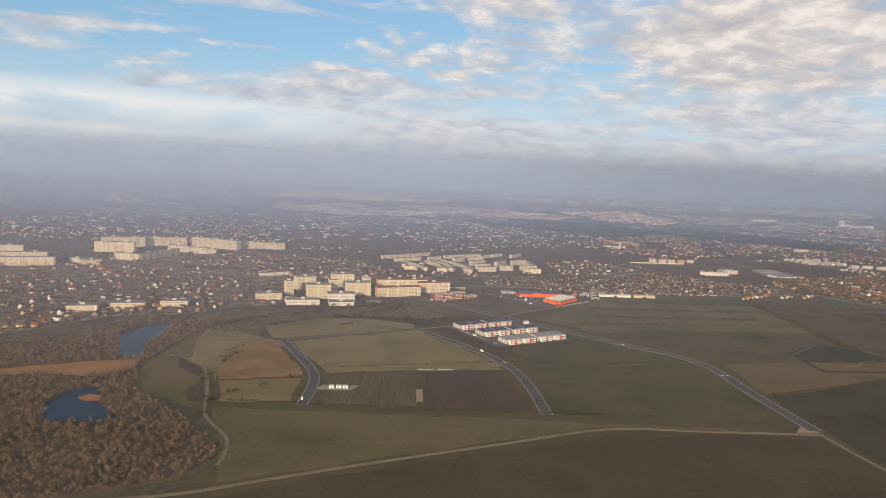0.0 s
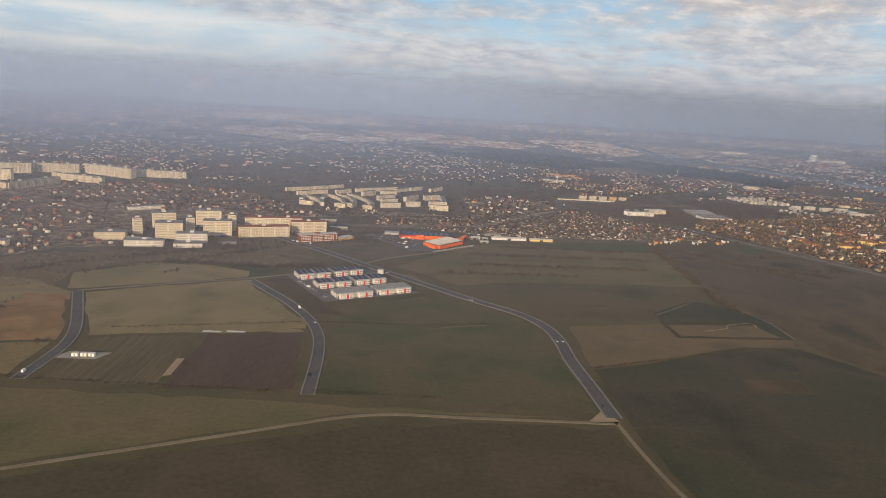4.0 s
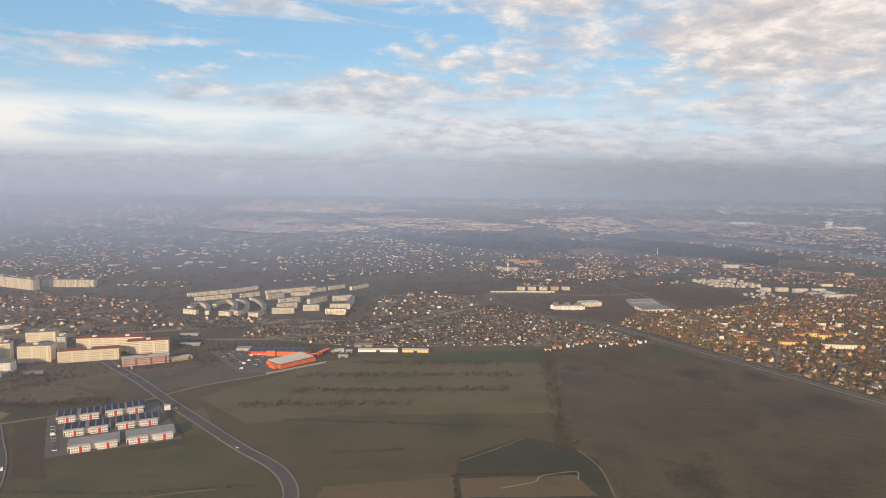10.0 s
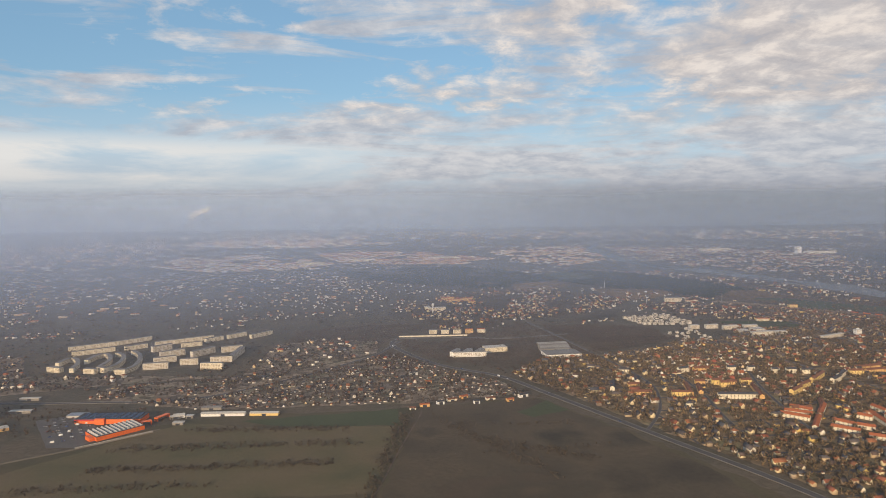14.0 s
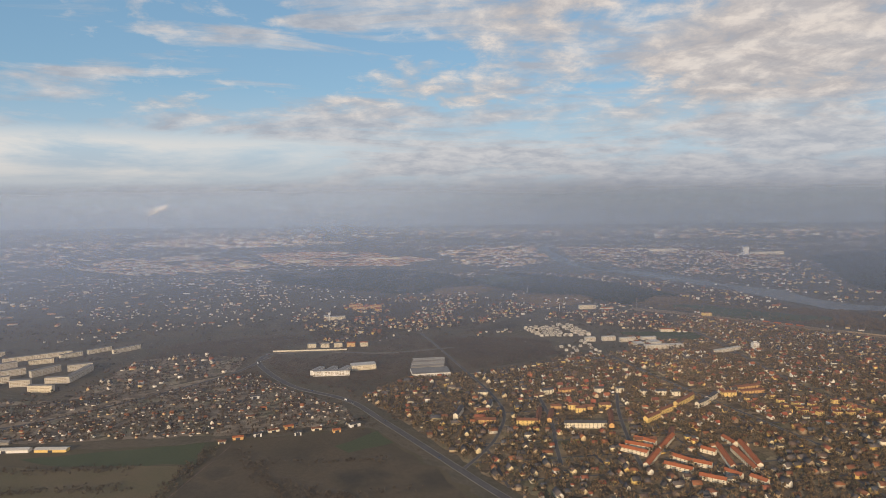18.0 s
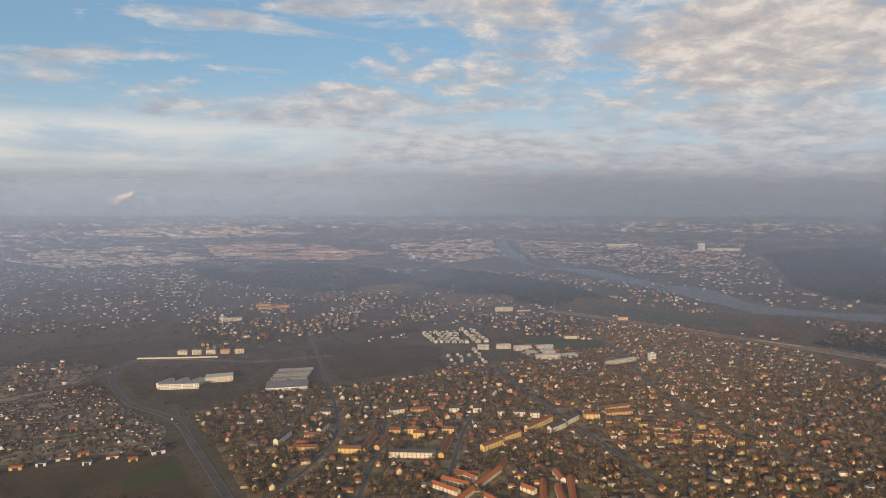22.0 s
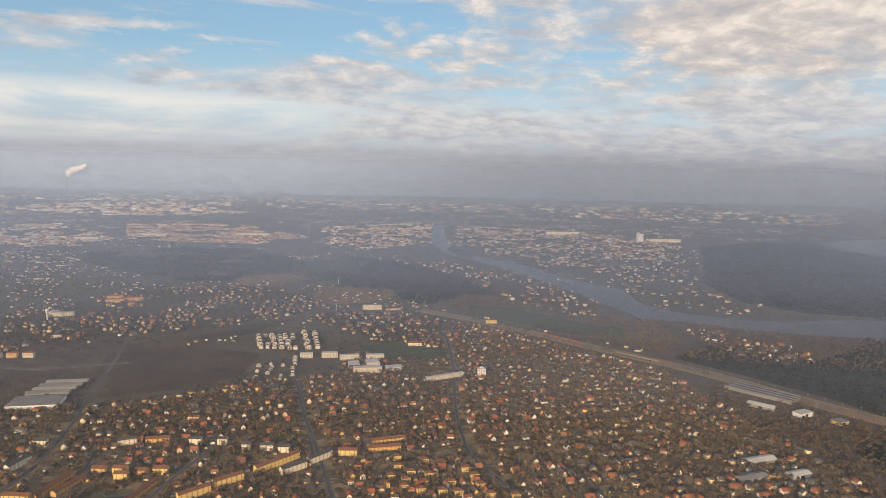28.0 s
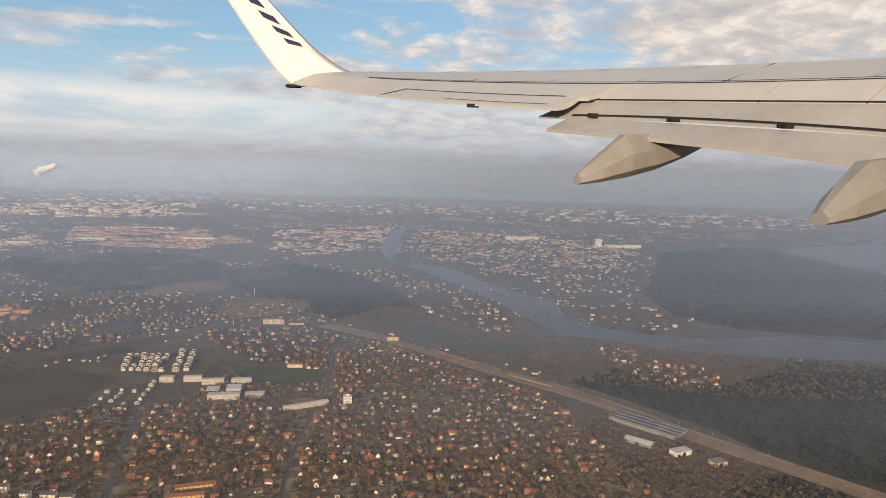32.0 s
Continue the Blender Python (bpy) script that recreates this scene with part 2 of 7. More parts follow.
material("house_tiles", [(0.32, 0.100, 0.058), (0.085, 0.075, 0.07), (0.20, 0.080, 0.052), (0.135, 0.095, 0.08), (0.07, 0.06, 0.055), (0.25, 0.095, 0.062), (0.35, 0.13, 0.065)], by="object", rough=0.75, fine=1.5, spread=0.2)
material("far_plaster", [(0.78, 0.70, 0.54), (0.36, 0.28, 0.19), (0.72, 0.60, 0.38), (0.26, 0.20, 0.15), (0.76, 0.55, 0.20), (0.82, 0.78, 0.69), (0.54, 0.42, 0.27), (0.78, 0.66, 0.42)], by="island", fine=0.5, spread=0.15)
material("pale_plaster", [(0.82, 0.78, 0.70), (0.36, 0.30, 0.24), (0.78, 0.73, 0.63), (0.26, 0.22, 0.19), (0.76, 0.60, 0.36), (0.84, 0.82, 0.78), (0.56, 0.49, 0.40), (0.82, 0.77, 0.67)], by="island", fine=0.5, spread=0.15)
material("town_plaster", [(0.78, 0.56, 0.36), (0.80, 0.70, 0.55), (0.66, 0.38, 0.22), (0.52, 0.41, 0.30), (0.82, 0.76, 0.66), (0.72, 0.50, 0.30), (0.82, 0.79, 0.72)], by="island", fine=0.3, spread=0.2)
material("town_tiles", [(0.44, 0.17, 0.09), (0.34, 0.14, 0.08), (0.22, 0.12, 0.08), (0.46, 0.20, 0.10)], by="island", fine=0.3, spread=0.2)
material("far_flat_roof", [(0.30, 0.28, 0.26), (0.16, 0.155, 0.15), (0.44, 0.42, 0.39), (0.22, 0.20, 0.18)], by="island", fine=0.3, spread=0.2)
material("cube_render", [(0.62, 0.58, 0.50), (0.54, 0.50, 0.43)], scale=0.15, fine=0.8, spread=0.15)
material("far_tiles", [(0.28, 0.10, 0.055), (0.085, 0.075, 0.07), (0.20, 0.09, 0.05), (0.135, 0.095, 0.075), (0.30, 0.125, 0.06), (0.09, 0.09, 0.095), (0.13, 0.11, 0.10), (0.08, 0.07, 0.065)], by="island", rough=0.8, fine=1.0, spread=0.2)
material("chimney_brick", [(0.27, 0.10, 0.065), (0.22, 0.08, 0.055)], fine=2.0)
material("panel_render", [(0.69, 0.62, 0.47), (0.74, 0.67, 0.52)], scale=0.2, fine=0.7, spread=0.12)
material("white_render", [(0.78, 0.76, 0.71), (0.72, 0.70, 0.66)], scale=0.15, fine=0.8, spread=0.08)
material("yellow_render", [(0.76, 0.55, 0.20), (0.71, 0.51, 0.21)], scale=0.15, fine=0.8, spread=0.12)
material("orange_render", [(0.66, 0.42, 0.17), (0.60, 0.36, 0.15)], scale=0.15, fine=0.8, spread=0.12)
material("signal_orange", [(0.78, 0.15, 0.02)], rough=0.5, fine=0.6, spread=0.1, bump=0.03)
material("red_panel", [(0.50, 0.025, 0.025)], rough=0.55, fine=0.8, spread=0.1, bump=0.03)
material("red_tiles", [(0.40, 0.13, 0.055), (0.32, 0.105, 0.05)], scale=0.2, fine=1.5, spread=0.2)
material("brown_tiles", [(0.21, 0.095, 0.058), (0.16, 0.08, 0.05)], scale=0.2, fine=1.5, spread=0.25)
material("flat_roof", [(0.17, 0.165, 0.16), (0.24, 0.23, 0.215)], scale=0.1, fine=0.8, spread=0.2)
material("pale_roof", [(0.44, 0.42, 0.38), (0.52, 0.50, 0.46)], scale=0.1, fine=0.8, spread=0.15)
material("grey_membrane", [(0.24, 0.235, 0.225), (0.30, 0.29, 0.275)], scale=0.2, fine=0.8, spread=0.15)
material("dark_roof", [(0.060, 0.060, 0.066), (0.085, 0.085, 0.09)], scale=0.1, fine=0.8, spread=0.2)
material("solar_glass", [(0.018, 0.022, 0.045)], rough=0.22, fine=0.5, spread=0.2, bump=0)
material("window_glass", [(0.035, 0.042, 0.055), (0.06, 0.065, 0.075)], rough=0.2, scale=0.4, bump=0, spread=0.2)
material("loggia_shade", [(0.27, 0.23, 0.17), (0.36, 0.30, 0.22)], scale=0.5, fine=0.8, spread=0.3)
material("bare_twigs", [(0.150, 0.113, 0.092), (0.175, 0.127, 0.095), (0.122, 0.100, 0.081), (0.135, 0.108, 0.084)], by="object", fine=0.3, spread=0.3, bump=0)
material("winter_trees", [(0.086, 0.061, 0.045), (0.114, 0.079, 0.055), (0.060, 0.051, 0.036), (0.140, 0.095, 0.062), (0.034, 0.038, 0.024)], by="island", fine=0.05, spread=0.3, bump=0)
# brown winter twigs, brighter and warmer than winter_trees to carry sunlight in the colour
material("sunlit_trees", [(0.155, 0.109, 0.066), (0.200, 0.133, 0.074), (0.080, 0.064, 0.042), (0.235, 0.157, 0.080), (0.038, 0.044, 0.024), (0.115, 0.088, 0.056)], by="island", fine=0.05, spread=0.3, bump=0)
material("pond_twigs", [(0.185, 0.140, 0.114), (0.220, 0.165, 0.126), (0.150, 0.122, 0.101), (0.250, 0.175, 0.122), (0.134, 0.118, 0.091)], by="island", fine=0.05, spread=0.3, bump=0)
material("pine_needles", [(0.022, 0.034, 0.016), (0.030, 0.040, 0.020), (0.040, 0.040, 0.024), (0.024, 0.038, 0.022)], by="island", fine=0.03, spread=0.35, bump=0)
material("fallow_twigs", [(0.085, 0.062, 0.050), (0.105, 0.074, 0.056), (0.070, 0.055, 0.044), (0.120, 0.082, 0.058)], by="island", fine=0.05, spread=0.3, bump=0)
material("hedge_twigs", [(0.080, 0.066, 0.046), (0.096, 0.077, 0.052), (0.066, 0.057, 0.041), (0.108, 0.084, 0.056)], by="island", fine=0.05, spread=0.3, bump=0)
material("bark", [(0.085, 0.068, 0.052)], fine=2.0)
material("car_paint", [(0.75, 0.75, 0.74), (0.10, 0.10, 0.11), (0.30, 0.31, 0.33), (0.35, 0.03, 0.03), (0.05, 0.09, 0.22), (0.6, 0.6, 0.58)], by="object", rough=0.3, bump=0, spread=0.02, clear=0.5)
material("rubber", [(0.02, 0.02, 0.02)], rough=0.8, bump=0)
material("steel_grey", [(0.35, 0.35, 0.36)], rough=0.45, metal=0.6, bump=0.02)
material("white_steam", [(0.80, 0.78, 0.76)], fine=0.02, spread=0.05)



def plots(name, size, turn, low, high):
    """Squarish plots of differing tone over a ground material."""
    nt = MATS[name].node_tree
    N, link = nt.nodes.new, nt.links.new
    b = nt.nodes["Principled BSDF"]
    base = b.inputs["Base Color"].links[0].from_socket
    mp, vo, rg, sc = N("ShaderNodeMapping"), N("ShaderNodeTexVoronoi"), N("ShaderNodeMapRange"), N("ShaderNodeVectorMath")
    mp.inputs["Rotation"].default_value[2] = radians(-turn)
    link(N("ShaderNodeTexCoord").outputs["Object"], mp.inputs[0])
    vo.distance, vo.voronoi_dimensions = "CHEBYCHEV", "2D"
    vo.inputs["Scale"].default_value, vo.inputs["Randomness"].default_value = 1 / size, 0.8
    link(mp.outputs[0], vo.inputs["Vector"])
    sx = N("ShaderNodeSeparateColor")
    link(vo.outputs["Color"], sx.inputs[0])
    link(sx.outputs[0], rg.inputs[0])
    rg.inputs[3].default_value, rg.inputs[4].default_value = low, high
    sc.operation = "SCALE"
    link(base, sc.inputs[0]), link(rg.outputs[0], sc.inputs["Scale"]), link(sc.outputs[0], b.inputs["Base Color"])


MATS["water"].node_tree.nodes["Principled BSDF"].inputs["Specular IOR Level"].default_value = 0.14
plots("garden_land", 7.0, 12, 0.5, 1.7)
plots("pale_gardens", 6.0, 16, 0.55, 1.6)

# ---- mesh helpers ----
TREE_RNG = random.Random(7)


class Shape:
    """Faces of one mesh, gathered before it is made."""

    def __init__(self):
        self.v, self.f = [], []

    def add(self, verts, faces):
        n = len(self.v)
        self.v += [tuple(p) for p in verts]
        self.f += [tuple(n + i for i in q) for q in faces]
        return self

    def box(self, x0, y0, z0, x1, y1, z1):
        return self.add([(x0, y0, z0), (x1, y0, z0), (x1, y1, z0), (x0, y1, z0), (x0, y0, z1), (x1, y0, z1), (x1, y1, z1), (x0, y1, z1)],
                        [(3, 2, 1, 0), (4, 5, 6, 7), (0, 1, 5, 4), (1, 2, 6, 5), (2, 3, 7, 6), (3, 0, 4, 7)])

    def gable_walls(self, w, d, h, rise):
        a, b = w / 2, d / 2
        return self.add([(-a, -b, 0), (a, -b, 0), (a, b, 0), (-a, b, 0), (-a, -b, h), (a, -b, h), (a, b, h), (-a, b, h), (-a, 0, h + rise), (a, 0, h + rise)],
                        [(0, 1, 5, 4), (2, 3, 7, 6), (1, 2, 6, 9, 5), (3, 0, 4, 8, 7), (3, 2, 1, 0)])

    def gable_roof(self, w, d, h, rise, over=0.45, thick=0.22):
        a, b = w / 2 + over, d / 2
        slope = rise / b
        e, z = b + over, h - over * slope
        ring = [(-e, z), (0, h + rise), (e, z), (e, z + thick), (0, h + rise + thick), (-e, z + thick)]
        v = [(s * a, y, zz) for s in (-1, 1) for y, zz in ring]
        f = [(i, (i + 1) % 6, (i + 1) % 6 + 6, i + 6) for i in range(6)]
        return self.add(v, f + [(0, 5, 4, 1), (1, 4, 3, 2), (6, 7, 10, 11), (7, 8, 9, 10)])

    def hip_roof(self, w, d, h, rise, over=0.45, thick=0.2):
        a, b, r = w / 2 + over, d / 2 + over, max(0.3, w / 2 - d / 2)
        v = [(-a, -b, h), (a, -b, h), (a, b, h), (-a, b, h), (-a, -b, h + thick), (a, -b, h + thick), (a, b, h + thick), (-a, b, h + thick), (-r, 0, h + rise), (r, 0, h + rise)]
        return self.add(v, [(3, 2, 1, 0), (0, 1, 5, 4), (1, 2, 6, 5), (2, 3, 7, 6), (3, 0, 4, 7), (4, 5, 9, 8), (6, 7, 8, 9), (5, 6, 9), (7, 4, 8)])

    def cylinder(self, x, y, z0, z1, r0, r1, n=10):
        v = [(x + r * math.cos(2 * math.pi * i / n), y + r * math.sin(2 * math.pi * i / n), z) for r, z in ((r0, z0), (r1, z1)) for i in range(n)]
        return self.add(v, [(i, (i + 1) % n, (i + 1) % n + n, i + n) for i in range(n)] + [tuple(range(n - 1, -1, -1)), tuple(range(n, 2 * n))])

    def limb(self, p, q, r0, r1, n=5):
        p, q = Vector(p), Vector(q)
        t = (q - p).to_track_quat("Z", "Y").to_matrix()
        v = [c + t @ Vector((r * math.cos(2 * math.pi * i / n), r * math.sin(2 * math.pi * i / n), 0)) for c, r in ((p, r0), (q, r1)) for i in range(n)]
        return self.add(v, [(i, (i + 1) % n, (i + 1) % n + n, i + n) for i in range(n)])

    def mesh(self, name, mat, smooth=False):
        me = bpy.data.meshes.new(name)
        me.from_pydata(self.v, [], self.f)
        me.materials.append(MATS[mat] if isinstance(mat, str) else mat)
        if smooth:
            me.polygons.foreach_set("use_smooth", [True] * len(me.polygons))
        me.update()
        return me


def part(name, shape, mat, parent, label="", at=None, smooth=False):
    ob = new(name, shape.mesh(name, mat, smooth) if isinstance(shape, Shape) else shape)
    ob.parent = parent
    if at is not None:
        ob.matrix_basis = at
    return tagged(ob, label)


def root(name, label, category, group="", kind="", at=None):
    ob = new(name)
    ob.empty_display_size = 0.5
    if at is not None:
        ob.matrix_basis = at
    return tagged(ob, label, category, group, kind)


def bulk(name, pieces, mats, label, category, parent=None):
    """One mesh of very many small things. pieces: (verts, triangles, material slot, transforms as rows x, y, z, turn, sx, sy, sz)."""
    vs, ts, ms, n = [], [], [], 0
    for verts, tris, slot, rows in pieces:
        if not len(rows):
            continue
        verts, tris, rows = np.array(verts, float), np.array(tris, int), np.array(rows, float)
        c, s = np.cos(rows[:, 3])[:, None], np.sin(rows[:, 3])[:, None]
        x, y, z = (verts[None, :, i] * rows[:, 4 + i, None] for i in range(3))
        v = np.stack([x * c - y * s + rows[:, 0, None], x * s + y * c + rows[:, 1, None], z + rows[:, 2, None]], -1)
        t = tris[None] + (np.arange(len(rows)) * len(verts))[:, None, None] + n
        n += v.shape[0] * v.shape[1]
        vs.append(v.reshape(-1, 3)), ts.append(t.reshape(-1, 3)), ms.append(np.full(len(rows) * len(tris), slot))
    v, t, m = np.concatenate(vs), np.concatenate(ts), np.concatenate(ms)
    me = bpy.data.meshes.new(name)
    me.vertices.add(len(v)), me.loops.add(t.size), me.polygons.add(len(t))
    me.vertices.foreach_set("co", v.astype(np.float32).ravel())
    me.loops.foreach_set("vertex_index", t.astype(np.int32).ravel())
    me.polygons.foreach_set("loop_start", np.arange(0, t.size, 3, dtype=np.int32))
    for k in mats:
        me.materials.append(MATS[k])
    me.polygons.foreach_set("material_index", m.astype(np.int32))
    me.update(calc_edges=True)
    ob = new(name, me)
    ob.parent = parent
    return tagged(ob, label, category, kind="stuff")


def tris(shape):
    out = []
    for f in shape.f:
        out += [(f[0], f[i], f[i + 1]) for i in range(1, len(f) - 1)]
    return shape.v, out


def inside(poly, x, y):
    """Which of the points x, y lie in the polygon."""
    x, y = np.asarray(x, float), np.asarray(y, float)
    hit = np.zeros(x.shape, bool)
    for (x0, y0), (x1, y1) in zip(poly, poly[1:] + poly[:1]):
        if y0 != y1:
            hit ^= ((y0 > y) != (y1 > y)) & (x < (x1 - x0) * (y - y0) / (y1 - y0) + x0)
    return hit


def smooth_line(pts, n=8):
    p = [Vector((*q, 0)) for q in pts]
    p = [2 * p[0] - p[1], *p, 2 * p[-1] - p[-2]]
    out = []
    for a, b, c, d in zip(p, p[1:], p[2:], p[3:]):
        for i in range(n):
            t = i / n
            out.append(0.5 * (2 * b + (c - a) * t + (2 * a - 5 * b + 4 * c - d) * t * t + (3 * b - a - 3 * c + d) * t ** 3))
    return [v.xy for v in out] + [p[-2].xy]


def near_line(pts, dist, x, y):
    x, y = np.asarray(x, float), np.asarray(y, float)
    hit = np.zeros(x.shape, bool)
    for (x0, y0), (x1, y1) in zip(pts, pts[1:]):
        dx, dy = x1 - x0, y1 - y0
        t = np.clip(((x - x0) * dx + (y - y0) * dy) / (dx * dx + dy * dy + 1e-9), 0, 1)
        hit |= (x - x0 - t * dx) ** 2 + (y - y0 - t * dy) ** 2 < dist * dist
    return hit


def strip_shape(pts, offset, width, z0, z1):
    """A slab that follows a line at some offset to its left."""
    s = Shape()
    ring = []
    for i, p in enumerate(pts):
        a, b = pts[max(0, i - 1)], pts[min(len(pts) - 1, i + 1)]
        d = (b - a).normalized()
        nrm = Vector((-d.y, d.x))
        l, r = p + nrm * (offset + width / 2), p + nrm * (offset - width / 2)
        ring.append([(r.x, r.y, z0), (r.x, r.y, z1), (l.x, l.y, z1), (l.x, l.y, z0)])
    v = [q for g in ring for q in g]
    f = [(4 * i + k, 4 * i + 4 + k, 4 * i + 5 + k, 4 * i + 1 + k) for i in range(len(pts) - 1) for k in range(3)]
    return s.add(v, f + [(0, 1, 2, 3), (len(v) - 1, len(v) - 2, len(v) - 3, len(v) - 4)])


def patch(name, poly, mat, label, category, z=0.1, kind="structure", rough_edge=2.0, seed=0):
    """A level piece of ground with a slightly uneven outline."""
    rng = random.Random(seed)
    out = []
    for (x0, y0), (x1, y1) in zip(poly, poly[1:] + poly[:1]):
        n = max(1, int(math.hypot(x1 - x0, y1 - y0) / 12))
        for i in range(n):
            t = i / n
            j = rough_edge if i else rough_edge * 0.3
            out.append((x0 + (x1 - x0) * t + rng.uniform(-j, j), y0 + (y1 - y0) * t + rng.uniform(-j, j)))
    me = bpy.data.meshes.new(name)
    tri = tessellate_polygon([[Vector((x, y, 0)) for x, y in out]])
    fixed = []
    for a, b, c in tri:
        (ax, ay), (bx, by), (cx, cy) = out[a], out[b], out[c]
        fixed.append((a, b, c) if (bx - ax) * (cy - ay) - (by - ay) * (cx - ax) > 0 else (a, c, b))
    me.from_pydata([(x, y, z) for x, y in out], [], fixed)
    me.materials.append(MATS[mat])
    return tagged(new(name, me), label, category, kind=kind)


# ---- the land ----
FLIGHT = Vector((0.9, 0.437, 0)).normalized()
ASIDE = Vector((-FLIGHT.y, FLIGHT.x, 0))
tagged(new("ground", Shape().add([(-15000, -12000, 0), (15000, -12000, 0), (15000, 15000, 0), (-15000, 15000, 0)], [(0, 1, 2, 3)]).mesh("ground", "winter_land")),
       "dull olive-brown winter land reaching to the horizon", "ground", kind="structure")

POND_A = [(-200, 332), (-216, 360), (-214, 378), (-209, 391), (-200, 388), (-190, 366), (-166, 342)]
POND_B = [(-250, 519), (-238, 550), (-226, 560), (-220, 544), (-218, 489), (-206, 457), (-221, 456)]
WOOD_WEST = [(-420, 470), (-325, 488), (-279, 496), (-272, 567), (-224, 588), (-190, 560), (-196, 477), (-199, 434), (-173, 380), (-150, 364), (-120, 333), (-100, 307), (-110, 276), (-190, 236), (-420, 220)]
REED_BED = [(-300, 404), (-262, 428), (-207, 451), (-199, 431), (-221, 410), (-254, 411), (-290, 398)]
RIVER = [(930, 3000), (898, 2804), (913, 2365), (979, 2076), (1059, 2029), (1164, 1765), (1240, 1669), (1235, 1556), (1271, 1484), (1337, 1446), (1421, 1430), (1553, 1465), (1700, 1424), (2400, 1500), (4200, 1800),
         (4200, 1500), (2300, 1330), (1700, 1290), (1609, 1336), (1428, 1346), (1334, 1366), (1271, 1412), (1202, 1430), (1165, 1547), (1125, 1678), (1057, 1841), (989, 1991), (908, 2119), (862, 2353), (852, 2791), (880, 3000)]
LAKE_EAST = [(2060, 2560), (2092, 2268), (2119, 2107), (2500, 1980), (4000, 2100), (4200, 3100), (2900, 3000), (2276, 2720)]
RAIL = [(866, 1452), (966, 1380), (1082, 1268), (1168, 1191), (1211, 1144), (1261, 1080), (1320, 1015), (1420, 905), (1600, 720)]
MAIN_ROAD = [(356, 1118), (330, 1120), (322, 1083), (346, 1032), (395, 966), (458, 920), (501, 857), (548, 784), (581, 732), (640, 640), (700, 520)]
ROAD_WEST = [(-121, 520), (-103, 485), (-86, 450), (-78, 425), (-76, 400), (-76, 376)]
ROAD_MID = [(-15, 573), (5, 548), (28, 519), (48, 486), (59, 455), (64, 420), (67, 376)]
ROAD_EAST = [(-40, 740), (-7, 710), (35, 672), (75, 632), (122, 587), (159, 552), (190, 525), (206, 499), (211, 472), (212, 440), (216, 401), (219, 368)]
TRACK_TOP = [(-121, 521), (-71, 548), (-18, 575), (11, 594), (56, 627)]
TRACK_SOUTH = [(-260, 232), (-180, 246), (-111, 262), (-78, 277), (-37, 297), (40, 332), (98, 357), (153, 360), (219, 362)]
SUBURB_EAST = [(592, 735), (512, 866), (472, 930), (512, 1000), (585, 1022), (650, 1050), (700, 1100), (780, 1118), (800, 1200), (880, 1290), (935, 1380), (966, 1356), (1075, 1246), (1150, 1172), (1165, 1090), (1180, 1020), (1205, 935), (1215, 830), (1000, 640), (700, 560), (645, 655)]
GARDENS = [(368, 820), (439, 842), (480, 848), (455, 905), (392, 955), (338, 1020), (300, 1010), (250, 960), (160, 905), (60, 880), (60, 830), (190, 800), (261, 808), (350, 822)]
NORTH_SUBURB = [(60, 885), (170, 915), (250, 965), (310, 1030), (300, 1100), (220, 1120), (170, 1080), (180, 920), (30, 915), (-60, 915), (-60, 830)]
WEST_SUBURB = [(-620, 600), (-440, 560), (-330, 500), (-285, 575), (-225, 600), (-195, 640), (-140, 660), (-175, 760), (-180, 800), (-60, 800), (-60, 910), (-120, 1000), (-300, 1050), (-420, 940), (-640, 780)]
HILL_VILLAGE = [(444, 1168), (484, 1262), (586, 1285), (640, 1370), (690, 1400), (720, 1480), (640, 1560), (544, 1626), (378, 1553), (306, 1376), (320, 1300), (390, 1145)]
DARK_HEATH = [(562, 1232), (650, 1285), (700, 1385), (650, 1360), (595, 1280)]
STATION_VILLAGE = [(707, 1380), (748, 1430), (823, 1420), (900, 1400), (890, 1262), (818, 1262), (767, 1317)]
RIVER_VILLAGE = [(793, 1940), (908, 1961), (1050, 1778), (1135, 1600), (1150, 1445), (1091, 1430), (1017, 1529), (949, 1733)]
BANK_VILLAGE = [(1250, 1386), (1319, 1320), (1365, 1272), (1343, 1209), (1276, 1223), (1240, 1283)]
FAR_BANK = [(976, 2152), (1121, 1959), (1200, 1840), (1265, 1640), (1290, 1530), (1400, 1490), (1410, 1600), (1400, 1700), (1450, 1850), (1615, 2395), (1443, 2803), (940, 2950), (925, 2400)]
OPEN_FIELDS = [(-150, 560), (-60, 690), (40, 640), (130, 700), (185, 775), (365, 808), (440, 830), (492, 842), (560, 745), (620, 640), (640, 480), (400, 240), (100, 160), (-130, 200), (-100, 300), (-125, 360), (-150, 430)]
HEATH = [(520, 1180), (560, 1215), (655, 1205), (690, 1195), (690, 1112), (640, 1066), (585, 1040), (570, 1095), (540, 1110)]
SPORTS_GREEN = [(795, 1245), (850, 1252), (905, 1240), (905, 1192), (860, 1186), (822, 1190)]
WHITE_QUARTER = [(655, 1206), (768, 1212), (790, 1296), (668, 1316)]
SCHOOL = [(790, 1122), (866, 1132), (846, 1204), (776, 1196)]
ESTATE = [(-110, 1190), (-150, 1060), (-60, 925), (160, 915), (180, 1010), (180, 1150), (60, 1190)]
TOWERS = [(-200, 790), (-190, 700), (-140, 640), (-60, 650), (60, 720), (190, 770), (150, 800), (-60, 800)]
PINE_EAST = [(1240, 1270), (1350, 1215), (1420, 1260), (1480, 1330), (1700, 1280), (2400, 1320), (4200, 1480), (4200, 300), (1900, 300), (1260, 860), (1235, 960), (1330, 1010), (1290, 1090), (1225, 1170), (1180, 1220)]
